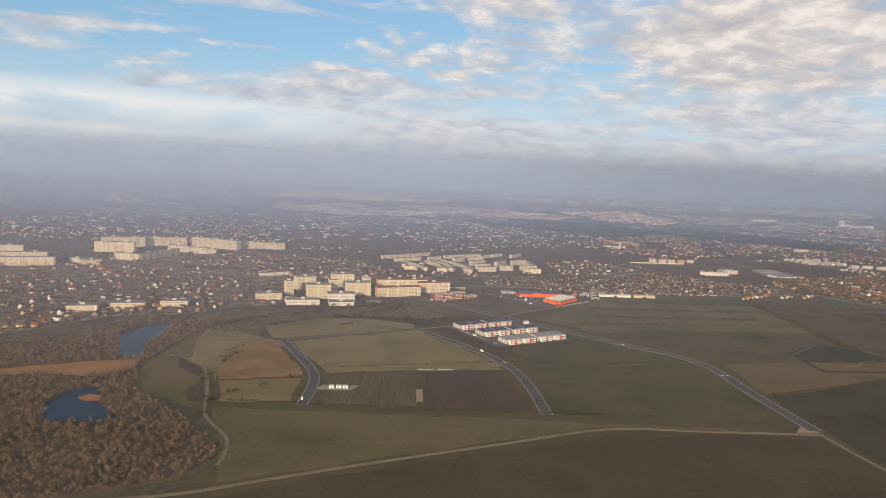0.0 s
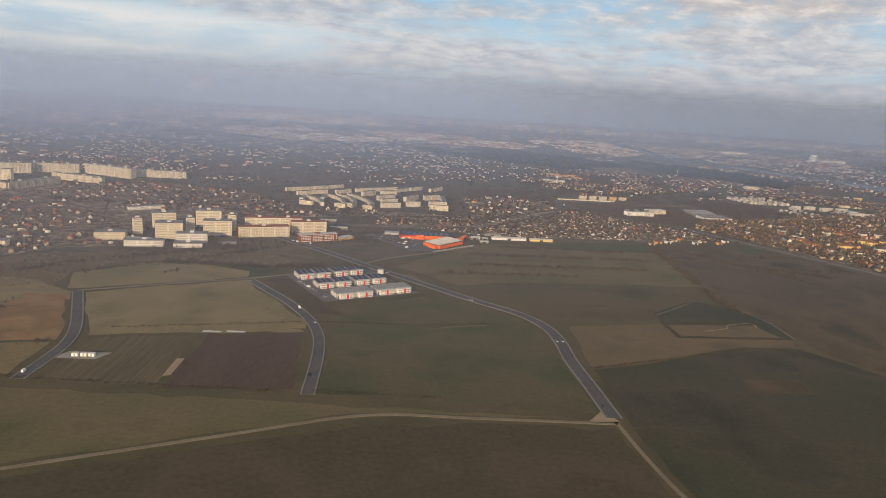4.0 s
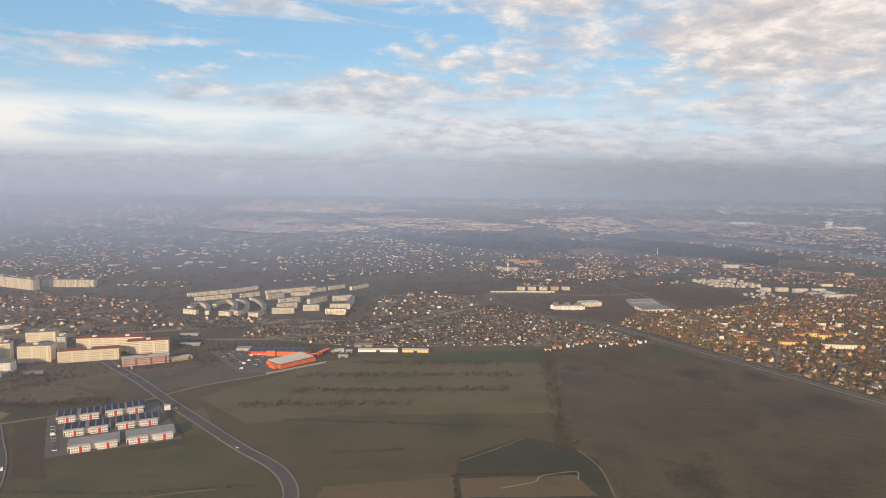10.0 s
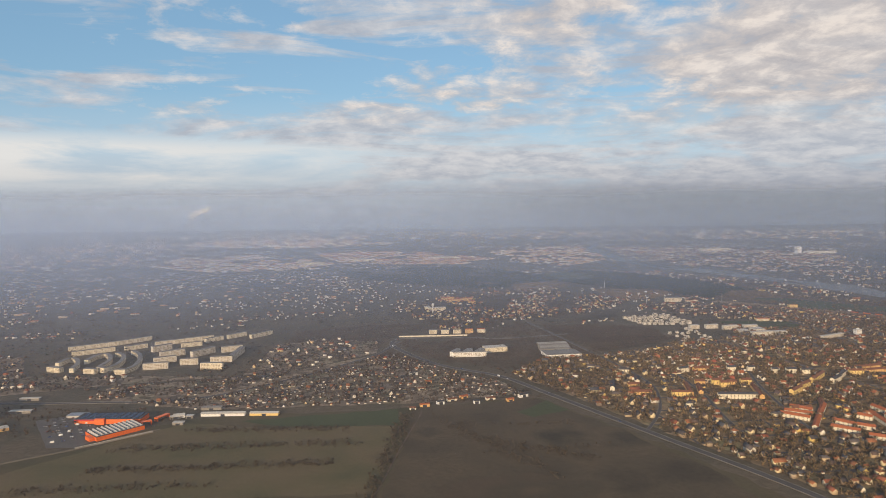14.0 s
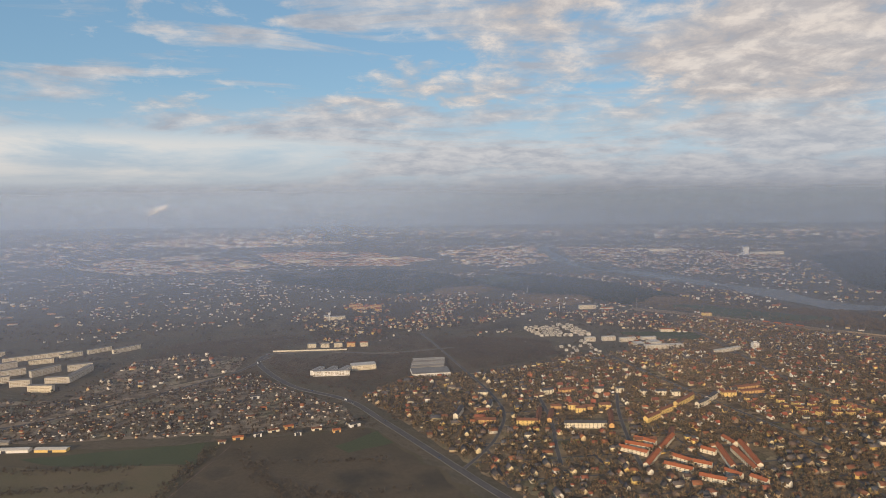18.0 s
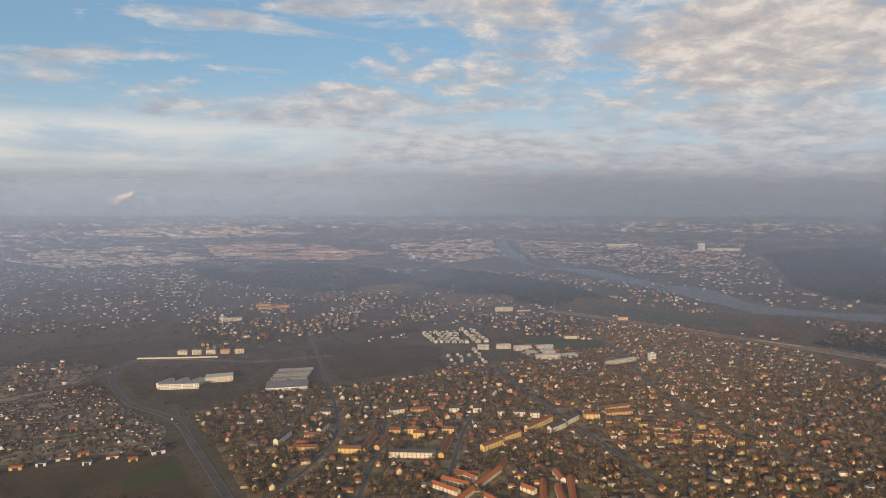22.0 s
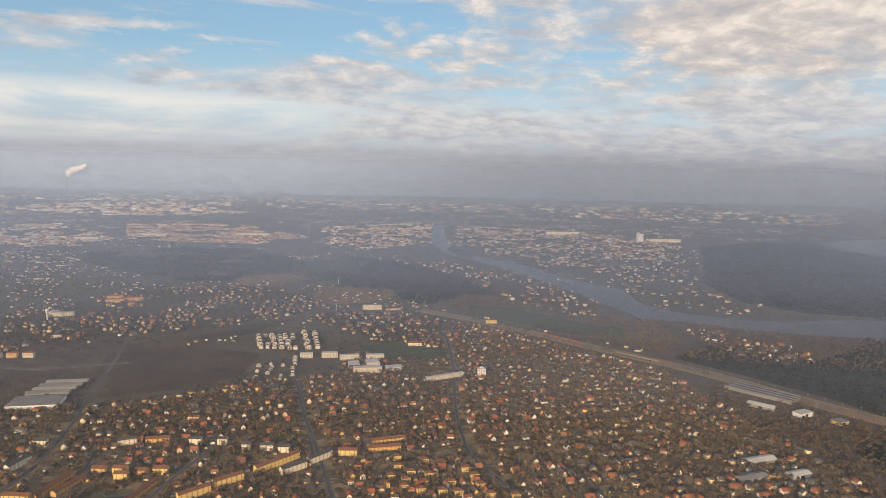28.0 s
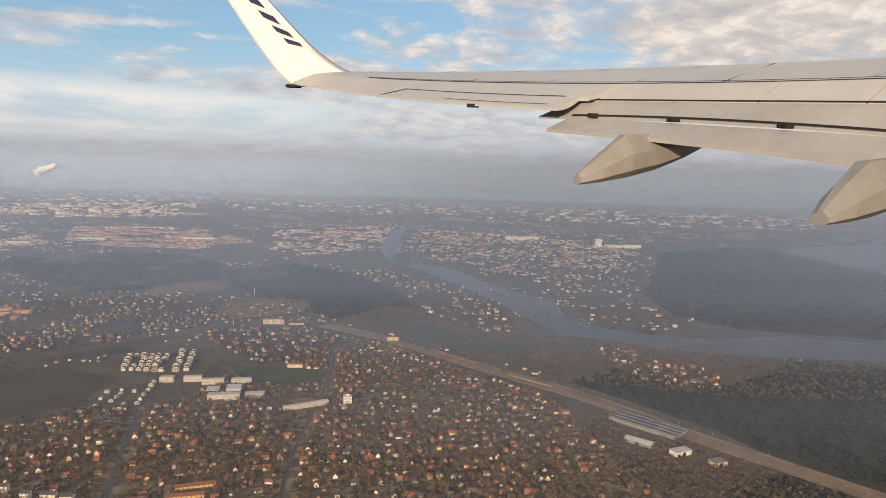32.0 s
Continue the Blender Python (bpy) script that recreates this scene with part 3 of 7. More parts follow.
PINE_NORTH = [(1425, 1760), (1420, 1580), (1490, 1500), (1700, 1450), (2400, 1520), (4200, 1820), (4200, 2080), (2500, 1960), (2110, 2100), (2110, 2380), (2150, 2640), (1900, 2560), (1660, 2400), (1500, 1950)]
WOOD_MID = [(575, 1890), (640, 1740), (744, 1624), (860, 1500), (980, 1400), (1090, 1300), (1170, 1240), (1215, 1290), (1215, 1400), (1150, 1435), (1091, 1425), (1010, 1529), (940, 1733), (880, 1840), (785, 1940), (699, 2005)]
WOOD_NORTH = [(60, 2040), (220, 2110), (400, 2110), (540, 1985), (610, 1790), (560, 1690), (437, 1640), (267, 1740), (120, 1850)]


RAIL_WOOD = [(1165, 1090), (1180, 1020), (1205, 935), (1215, 830), (1330, 760), (1420, 880), (1330, 985), (1260, 1060), (1200, 1130)]
RIVER_STRIP = [(1180, 1220), (1240, 1270), (1232, 1400), (1300, 1400), (1450, 1330), (1700, 1290), (1700, 1180), (1350, 1180)]
FALLOW = [(300, 985), (420, 970), (480, 945), (520, 1005), (600, 1045), (690, 1112), (690, 1195), (655, 1210), (560, 1222), (500, 1225), (440, 1165), (400, 1160), (330, 1230), (180, 1180), (180, 1090), (300, 1095)]
TOWER_BELT = [(-182, 520), (-212, 556), (-217, 601), (-184, 624), (-138, 634), (-84, 650), (-14, 660), (17, 639), (-5, 616), (-72, 616), (-118, 606), (-150, 568), (-140, 520)]
CLEARING = [(690, 1475), (680, 1635), (740, 1625), (806, 1622), (829, 1564), (770, 1490)]
SANDY_RISE = [(514, 1598), (510, 1716), (563, 1758), (621, 1778), (640, 1700), (570, 1610)]
BANK_MEADOW = [(927, 1489), (1010, 1485), (1085, 1412), (1163, 1358), (1140, 1310), (1067, 1330), (995, 1390)]
HILL_MEADOW = [(590, 1910), (660, 1995), (735, 1920), (707, 1803), (640, 1765)]


def fields():
    patch("field", OPEN_FIELDS, "olive_shaded_field", "broad open winter grassland between roads", "field", 0.04, rough_edge=4, seed=60)
    patch("field", [(-130, 523), (-147, 563), (-110, 604), (-60, 612), (-21, 596), (-18, 579), (-71, 551)], "pale_meadow", "pale olive winter meadow beside the estate", "field", 0.10, seed=1)
    patch("field", [(-115, 517), (-71, 544), (-17, 570), (46, 484), (48, 470), (-72, 437)], "pale_meadow", "broad olive meadow between two new roads", "field", 0.11, seed=2)
    patch("field", [(-143, 431), (-150, 508), (-126, 513), (-92, 447), (-86, 428), (-137, 416)], "dry_grass", "tan dry-grass field beside a road", "field", 0.12, seed=3)
    patch("field", [(-137, 413), (-87, 425), (-83, 380), (-124, 375)], "stubble", "tan stubble strip beside a road", "field", 0.12, seed=4)
    patch("field", [(-70, 434), (-13, 447), (-8, 379), (-68, 374)], "furrowed_plot", "brown plot with parallel planted rows", "field", 0.13, seed=5)
    patch("field", [(-7, 452), (48, 461), (58, 381), (-5, 374)], "ploughed_soil", "dark brown ploughed field", "field", 0.14, seed=6)
    patch("field", [(-12, 453), (-13, 470), (46, 468), (49, 463)], "pale_meadow", "narrow olive strip of grass", "field", 0.12, seed=7)
    patch("field", [(-124, 366), (66, 366), (214, 364), (153, 363), (98, 360), (40, 336), (-37, 301), (-92, 276)], "meadow_grass", "olive-green winter field along a track", "field", 0.10, seed=8)
    patch("field", [(72, 378), (68, 440), (64, 478), (58, 500), (64, 516), (118, 552), (140, 556), (160, 540), (190, 515), (204, 480), (206, 440), (212, 372)], "green_meadow", "olive-green meadow between two roads", "field", 0.10, seed=9)
    patch("field", [(-194, 428), (-201, 528), (-158, 536), (-152, 485), (-148, 430), (-128, 358), (-143, 369), (-175, 390)], "meadow_grass", "green meadow beside a pond wood", "field", 0.10, seed=10)
    patch("field", [(-151, 401), (-143, 405), (-132, 373), (-142, 374)], "ploughed_soil", "small dark soil patch beside a path", "field", 0.15, rough_edge=1, seed=11)
    patch("field", [(95, 640), (135, 695), (185, 765), (270, 752), (365, 760), (372, 700), (366, 630), (200, 610), (150, 590)], "meadow_grass", "rough olive grassland with low shrub rows", "field", 0.10, seed=12)
    patch("field", [(-260, 222), (-111, 254), (-37, 289), (40, 324), (98, 349), (217, 357), (230, 290), (278, 185), (310, 100), (-120, 90)], "fallow_brown", "dark brown fallow field before a track", "field", 0.08, rough_edge=3, seed=62)
    patch("field", [(223, 429), (255, 440), (288, 456), (334, 479), (372, 484), (392, 462), (425, 415), (540, 360), (450, 230), (300, 175), (258, 240), (236, 296), (226, 358)], "dark_shaded_meadow", "dark green winter field", "field", 0.08, rough_edge=1.5, seed=63)
    patch("field", [(223, 503), (293, 521), (295, 492), (378, 500), (372, 486), (334, 481), (288, 458), (255, 442), (223, 431)], "tan_meadow", "tan-olive meadow beside the wide road", "field", 0.09, rough_edge=1.0, seed=13)
    patch("field", [(378, 806), (440, 826), (490, 838), (555, 745), (600, 660), (630, 560), (560, 450), (430, 418), (395, 466), (383, 505), (378, 572), (374, 625)], "heath", "broad brown moorland field", "field", 0.11, rough_edge=3, seed=16)
    patch("field", [(294, 523), (296, 493), (379, 502), (380, 550), (368, 566), (338, 584), (296, 546)], "dark_shaded_meadow", "fenced green mound with sandy tracks", "field", 0.13, rough_edge=0.8, seed=15)
    patch("field", [(297, 519), (299, 496), (372, 504), (364, 529)], "tan_meadow", "trodden grass inside a fence", "field", 0.15, rough_edge=0.8, seed=64)
    patch("field", [(309, 427), (345, 430), (346, 412), (308, 406)], "fallow_brown", "brown patch in a green field", "field", 0.10, rough_edge=4, seed=65)
    patch("field", [(405, 640), (470, 668), (520, 650), (500, 610), (430, 600)], "fallow_brown", "reddish patch on the moorland", "field", 0.14, rough_edge=5, seed=66)
    patch("field", [(233, 770), (363, 806), (372, 762), (273, 757)], "winter_wheat", "green winter-wheat strip", "field", 0.13, seed=14)
    patch("field", [(468, 798), (498, 834), (515, 806), (482, 784)], "winter_wheat", "small green field beside the highway", "field", 0.14, seed=17)
    patch("field", DARK_HEATH, "heath", "dark fallow land with scrub", "field", 0.10, rough_edge=5, seed=25)
    patch("field", TOWER_BELT, "tan_meadow", "tan scrubland between the towers and the meadows", "field", 0.09, rough_edge=5, seed=71)
    patch("field", [(-171, 454), (-186, 508), (-190, 544), (-160, 540), (-124, 518), (-116, 499), (-136, 508), (-147, 505), (-142, 436), (-137, 408), (-149, 433)], "pale_meadow", "olive meadow between a path and a dry field", "field", 0.115, rough_edge=2, seed=72)
    patch("field", [(-86, 652), (-55, 690), (-25, 712), (10, 690), (20, 650), (-14, 662)], "meadow_grass", "olive grass before the tower blocks", "field", 0.10, rough_edge=4, seed=73)
    patch("field", CLEARING, "dry_grass", "tan clearing on the wooded hill", "field", 0.14, rough_edge=7, seed=67)
    patch("field", SANDY_RISE, "dry_grass", "tan rise beside the hill village", "field", 0.14, rough_edge=7, seed=68)
    patch("field", BANK_MEADOW, "winter_wheat", "green meadow between railway and river", "field", 0.13, rough_edge=5, seed=69)
    patch("field", HILL_MEADOW, "winter_wheat", "green meadow behind the wooded hill", "field", 0.13, rough_edge=5, seed=70)
    patch("field", HEATH, "heath", "brown fallow heath behind the houses", "field", 0.10, seed=18)
    patch("field", SPORTS_GREEN, "winter_wheat", "green sports field behind a school", "field", 0.10, seed=19)
    patch("field", [(-185, 466), (-152, 432), (-151, 419), (-172, 440)], "ploughed_soil", "dark soil strip beside a path", "field", 0.15, rough_edge=1.5, seed=23)
    patch("field", [(-4, 574), (22, 540), (48, 500), (70, 500), (52, 524), (12, 588)], "fallow_brown", "brown building plot beside a road", "field", 0.12, seed=20)
    for k in range(11):
        x = -60 + k * 5.0
        patch("planted_row", [(x, 377), (x + 0.8, 377), (x - 0.5, 444), (x - 1.3, 443)], "tan_meadow", "dark planted row in a brown plot", "planted row", 0.17, rough_edge=0.25, seed=80 + k)
    for k, (x, y) in enumerate(((-6, 455), (8, 457))):
        patch("gravel_strip", [(x - 5.5, y - 1.6), (x + 5.5, y - 0.9), (x + 5.5, y + 1.9), (x - 5.5, y + 1.3)], "pale_roof", "pale gravel strip in a field", "gravel strip", 0.2, rough_edge=0.4, seed=30 + k)
    patch("concrete_pad", [(-74, 403), (-70, 413), (-47, 414), (-52, 404)], "concrete", "pale concrete pad beside a road", "concrete pad", 0.2, rough_edge=0.5, seed=35)
    patch("sand_patch", [(-11, 411), (-7, 412), (-6, 389), (-10, 388)], "sand", "bare sandy patch in a field", "sand patch", 0.2, rough_edge=0.8, seed=33)
    patch("sand_patch", [(205, 362), (216, 377), (221, 363)], "sand", "pale sandy corner where the road ends", "sand patch", 0.2, rough_edge=0.8, seed=34)
    for poly, mat, label, cat, z in ((SUBURB_EAST, "garden_land", "dark winter gardens between houses", "gardens", 0.06), (GARDENS, "pale_gardens", "dark allotment gardens", "gardens", 0.07), (NORTH_SUBURB, "pale_gardens", "dark winter gardens between houses", "gardens", 0.06),
                                     (WEST_SUBURB, "pale_gardens", "brown winter gardens between houses", "gardens", 0.06), (PINE_EAST, "forest_floor", "dark pine forest floor", "forest floor", 0.06), (PINE_NORTH, "forest_floor", "dark pine forest floor", "forest floor", 0.06),
                                     (WOOD_MID, "brush", "brown forest floor", "forest floor", 0.06), (RAIL_WOOD, "brush", "brown floor of a railway wood", "forest floor", 0.05), (WOOD_WEST, "brush", "brown floor of a leafless wood", "forest floor", 0.05),
                                     (REED_BED, "reed", "orange-tan reed bed beside a pond", "reed bed", 0.12)):
        patch("garden_ground" if cat == "gardens" else "reed_bed" if cat == "reed bed" else "forest_ground", poly, mat, label, cat, z, seed=40)
    for poly, label in ((POND_A, "dark blue pond among leafless trees"), (POND_B, "blue pond beside a reed bed"), (RIVER, "wide grey-blue river winding to the horizon"), (LAKE_EAST, "pale lake beyond the forest")):
        patch("water", poly, "water", label, "water", 0.16, rough_edge=2.5, seed=50)
    patch("water", [(-204, 371), (-201, 378), (-192, 376), (-190, 368), (-197, 366)], "reed", "reed island in a pond", "reed island", 0.26, rough_edge=1, seed=52)
    patch("water", [(905, 2220), (930, 2290), (975, 2060), (945, 2060)], "forest_floor", "wooded island in the river", "island", 0.26, rough_edge=3, seed=53)


def road(name, line, width, mat, label, side=0.0, z=0.22, n=8):
    pts = smooth_line(line, n)
    ob = tagged(new(name, strip_shape(pts, 0, width, z - 0.3, z).mesh(name, mat)), label, "road", kind="structure")
    if side:
        for s in (-1, 1):
            part("pavement", strip_shape(pts, s * (width / 2 + side / 2 + 0.02), side, z - 0.3, z + 0.13), "pavement_slabs", ob, "worn concrete pavement")
    if side > 0.7:
        dash = Shape()
        for a, b in zip(pts[::2], pts[1::2]):
            t = strip_shape([a, a + (b - a).normalized() * 1.6], 0, 0.14, z, z + 0.012)
            dash.add(t.v, t.f)
        part("lane_marking", dash, "concrete", ob, "white dashed centre line")
    return ob


def roads():
    road("road", ROAD_WEST, 5.6, "asphalt", "new grey asphalt road ending in a field", 0.8)
    road("road", ROAD_MID, 5.8, "asphalt", "new curved asphalt road with pale pavements", 0.8)
    road("road", ROAD_EAST, 6.8, "asphalt", "wide new asphalt road curving through fields", 1.0)
    road("road", MAIN_ROAD, 6.0, "asphalt", "dark highway beside the suburb", 0.3)
    road("track", TRACK_TOP, 2.6, "gravel_track", "narrow gravel track between meadows", z=0.2)
    road("track", TRACK_SOUTH, 2.4, "gravel_track", "pale sandy farm track", z=0.2)
    road("track", [(-189, 466), (-165, 452), (-150, 428), (-136, 390), (-124, 353), (-104, 325), (-98, 306), (-97, 292)], 1.9, "gravel_track", "winding sandy footpath", z=0.2)
    road("track", [(219, 364), (224, 330), (232, 296), (250, 250), (280, 190)], 2.2, "gravel_track", "faint farm track", z=0.2)
    road("track", [(56, 627), (64, 637), (85, 667), (128, 703), (152, 731), (172, 748)], 3.0, "gravel_track", "service track to a store", z=0.2)
    road("track", [(366, 815), (384, 804), (379, 740), (374, 690), (370, 639), (362, 580)], 1.2, "brush", "dark overgrown ditch", z=0.2)
    road("track", [(320, 509), (339, 518), (344, 526), (364, 533), (364, 523)], 0.7, "sand", "pale sandy track on a mound", z=0.22)
    road("track", [(297, 542), (318, 561), (339, 582)], 0.6, "gravel_track", "pale sandy track on a mound", z=0.22)
    road("track", [(369, 566), (379, 540), (381, 503)], 0.9, "gravel_track", "narrow track along a fence", z=0.22)
    road("track", [(132, 484), (149, 491), (166, 496)], 0.6, "gravel_track", "faint sandy streak in a meadow", z=0.2)
    road("road", [(895, 1330), (907, 1275), (914, 1155)], 3.0, "asphalt", "straight suburban street", 0.35)
    road("road", [(742, 1120), (757, 1084), (778, 1013), (803, 941), (830, 860), (850, 800)], 2.6, "asphalt", "suburban street between gardens", 0.3)
    road("road", [(642, 760), (644, 801), (648, 857), (646, 925)], 2.6, "asphalt", "suburban street between gardens", 0.3)
    road("road", [(700, 760), (703, 803), (712, 880), (724, 941)], 2.6, "asphalt", "suburban street between gardens", 0.3)
    road("road", [(914, 1151), (915, 1025), (925, 935), (948, 887), (966, 850), (985, 800)], 2.6, "asphalt", "suburban street between gardens", 0.3)
    road("road", [(511, 1243), (540, 1150), (569, 1048), (597, 950), (608, 882), (600, 827), (588, 790), (570, 752)], 2.4, "asphalt", "suburban street between gardens", 0.25)
    road("road", [(320, 1118), (380, 1130), (470, 1120), (560, 1150)], 3.4, "asphalt", "road along a low wall", 0.3)
    road("road", [(-440, 900), (-300, 840), (-190, 800), (-60, 815), (60, 820), (180, 845), (300, 1000), (330, 1100)], 4.2, "asphalt", "through road behind the estate", 0.6)
    road("road", [(-430, 560), (-330, 600), (-230, 640), (-150, 690), (-40, 738)], 4.0, "asphalt", "road along the edge of a suburb", 0.6)
    bed = tagged(new("railway_bed", strip_shape(smooth_line(RAIL), 0, 24, -0.2, 0.4).mesh("railway_bed", "ballast")), "broad tan ballast bed of a railway line", "railway", kind="structure")
    for k in range(-3, 4):
        if k in (-2, 3):
            continue
        for g in (-0.72, 0.72):
            part("rail", strip_shape(smooth_line(RAIL), k * 3.2 + g * 0.6, 0.12, 0.4, 0.52), "rail_steel", bed)
    mast = Shape().cylinder(0, 0, 0, 4.6, 0.10, 0.08, 6).box(-0.06, -0.06, 4.0, 3.0, 0.06, 4.15)
    me = mast.mesh("catenary_mast", "steel_grey")
    line = smooth_line(RAIL, 10)
    for i, (a, b) in enumerate(zip(line[0:60:2], line[1:61:2])):
        d = (b - a).normalized()
        for s in (-11.2, 11.2):
            p = a + Vector((-d.y, d.x)) * s
            tagged(new("catenary_mast", me), "grey steel catenary mast beside the tracks", "mast", "catenary masts").matrix_basis = pose(p.x, p.y, 0.4, 0, 0, math.degrees(math.atan2(d.x, -d.y)) + (180 if s > 0 else 0))


def side_streets(name, poly, turn, gap, width, label):
    """Narrow parallel streets with cross streets, cut to a district."""
    px, py = np.array(poly).T
    cx, cy, r = px.mean(), py.mean(), 520
    s = Shape()
    for k, ang in enumerate((turn, turn + 90)):
        a = radians(ang)
        for v in np.arange(-r, r, gap * (1 if k == 0 else 2.2)):
            run = []
            for u in np.arange(-r, r + 10, 10.0):
                w = v + 6 * math.sin(u / 90) + 5 * math.sin(v / 70)
                x, y = cx + u * math.cos(a) - w * math.sin(a), cy + u * math.sin(a) + w * math.cos(a)
                if bool(inside(poly, [x], [y])[0]) and u < r:
                    run.append(Vector((x, y)))
                else:
                    if len(run) > 3:
                        t = strip_shape(run, 0, width, 0.0, 0.16 + 0.02 * k)
                        s.add(t.v, t.f)
                    run = []
    tagged(new(name, s.mesh(name, "asphalt")), label, "street", kind="structure")


fields()
roads()
side_streets("street_grid", SUBURB_EAST, 12, 37.5, 2.2, "narrow asphalt side streets between gardens")
side_streets("west_street_grid", WEST_SUBURB, 20, 42.0, 2.2, "narrow asphalt side streets between gardens")


# ---- large buildings ----


def slab_block(x, y, turn, length, depth, floors, wall, label, roof="flat_roof", storey=1.62, rows=True, end="", name="apartment_block", group="apartment blocks", penthouse=True, band="loggia_shade"):
    """A block of flats whose long front faces local -y; x, y is the middle of the front."""
    h = floors * storey + 0.6
    b = root(name, label, "building", group, at=pose(x, y, 0, 0, 0, turn))
    a = length / 2
    part("wall", Shape().box(-a, 0, -0.3, a, depth, h), wall, b)
    part("roof", Shape().box(-a - 0.15, -0.15, h, a + 0.15, depth + 0.15, h + 0.35).box(-a + 0.5, 0.5, h + 0.35, a - 0.5, depth - 0.5, h + 0.42), roof, b)
    if penthouse:
        for k in range(max(1, int(length / 28))):
            px = -a + length * (k + 0.5) / max(1, int(length / 28))
            part("lift_house", Shape().box(px - 1.8, depth * 0.35, h + 0.3, px + 1.8, depth * 0.7, h + 1.7), wall, b)
    if end:
        part("end_panel", Shape().box(a, 0.0, 0.0, a + 0.12, depth, h - 0.1), end, b)
        part("end_panel", Shape().box(-a - 0.12, 0.0, 0.0, -a, depth, h - 0.1), end, b)
    if rows:
        strip = Shape()
        n = max(3, int(length / 1.7))
        for i in range(n):
            if i % 7 != 6:
                cx = -a + 0.5 + (i + 0.5) * (length - 1.0) / n
                strip.box(cx - 0.56, -0.07, 0, cx + 0.56, 0.05, 0.85)
        for cy in (depth * 0.3, depth * 0.7):
            strip.box(a - 0.05, cy - 0.5, 0.05, a + 0.07, cy + 0.5, 0.8)
        me = strip.mesh("window_band", band)
        me2 = Shape().box(-a + 0.7, -0.55, 0, a - 0.7, -0.02, 0.5).mesh("balcony", wall)
        for f in range(floors):
            part("window_band", me, None, b, "shaded band of windows", at=pose(0, 0, f * storey + 0.55))
            if f and f % 2:
                part("balcony", me2, None, b, at=pose(0, 0, f * storey + 0.2))
    return b


def heading(p, q):
    return math.degrees(math.atan2(q[1] - p[1], q[0] - p[0]))


def block_between(p, q, depth, floors, wall, label, **kw):
    return slab_block((p[0] + q[0]) / 2, (p[1] + q[1]) / 2, heading(p, q), math.dist(p, q), depth, floors, wall, label, **kw)


def tower_quarter():
    cream = "cream eleven-storey panel tower with rows of windows"
    for p, q, d, f, wall, lab in (((-99, 714), (-73, 721), 13, 9, "panel_render", cream), ((-136, 690), (-113, 698), 13, 9, "panel_render", cream), ((-116, 716), (-109, 719), 12, 10, "panel_render", "slim cream panel tower"),
                                  ((-158, 738), (-138, 748), 13, 9, "panel_render", cream), ((-121, 757), (-97, 765), 13, 10, "panel_render", cream), ((-82, 744), (-76, 747), 12, 10, "panel_render", "slim cream panel tower"),
                                  ((-113, 680), (-86, 687), 12, 5, "white_render", "white five-storey block below the towers"), ((-150, 655), (-118, 662), 11, 3, "white_render", "long white school building"), ((-108, 660), (-84, 666), 12, 2, "white_render", "low white shopping hall"),
                                  ((-185, 672), (-160, 680), 12, 4, "panel_render", "cream four-storey apartment block"), ((-300, 604), (-272, 612), 12, 3, "panel_render", "pale three-storey apartment house"), ((-262, 622), (-238, 628), 11, 3, "panel_render", "cream three-storey apartment house"), ((-330, 585), (-306, 592), 11, 3, "panel_render", "cream three-storey apartment house")):
        block_between(p, q, d, f, wall, lab)
    block_between((-65, 718), (-19, 736), 11, 6, "panel_render", "long six-storey slab with orange ends", end="orange_render", roof="chimney_brick")
    block_between((-69, 753), (-12, 766), 11, 8, "panel_render", "long eight-storey slab with orange ends", end="orange_render", roof="chimney_brick")
    block_between((-20, 752), (14, 764), 11, 7, "panel_render", "seven-storey slab with an orange gable", end="orange_render", roof="chimney_brick")
    block_between((-3, 711), (31, 730), 9, 4, "chimney_brick", "brick-red office block with pale window bands", roof="pale_roof", band="white_render")
    block_between((33, 731), (46, 744), 9, 1, "orange_render", "low orange annex beside an office", roof="pale_roof", penthouse=False)
    # the large estate behind
    far = "long cream housing-estate slab"
    for p, q, d, f in (((-545, 818), (-486, 838), 14, 7), ((-600, 850), (-520, 880), 14, 7), ((-483, 866), (-465, 861), 12, 4), ((-461, 852), (-438, 862), 12, 4), ((-510, 982), (-453, 986), 12, 10), ((-530, 1040), (-470, 1062), 14, 10), ((-448, 914), (-410, 906), 12, 6), ((-408, 909), (-384, 984), 11, 6),
                       ((-479, 1076), (-417, 1096), 14, 9), ((-410, 1099), (-325, 1066), 14, 10), ((-418, 1023), (-352, 1005), 12, 6), ((-350, 1003), (-338, 1003), 12, 5), ((-331, 1094), (-257, 1102), 13, 7), ((-640, 900), (-580, 925), 14, 8)):
        block_between(p, q, d * 0.7, f, "panel_render", far, storey=1.45)
    block_between((-221, 823), (-189, 847), 7, 2, "white_render", "long low white school building", penthouse=False)
    block_between((-160, 698), (-153, 702), 9, 10, "panel_render", "slim cream panel tower")
    shed(-146, 676, 8, 20, 9, 3.0, "white_render", "pale_roof", "white hall with a shallow curved roof", name="hall")


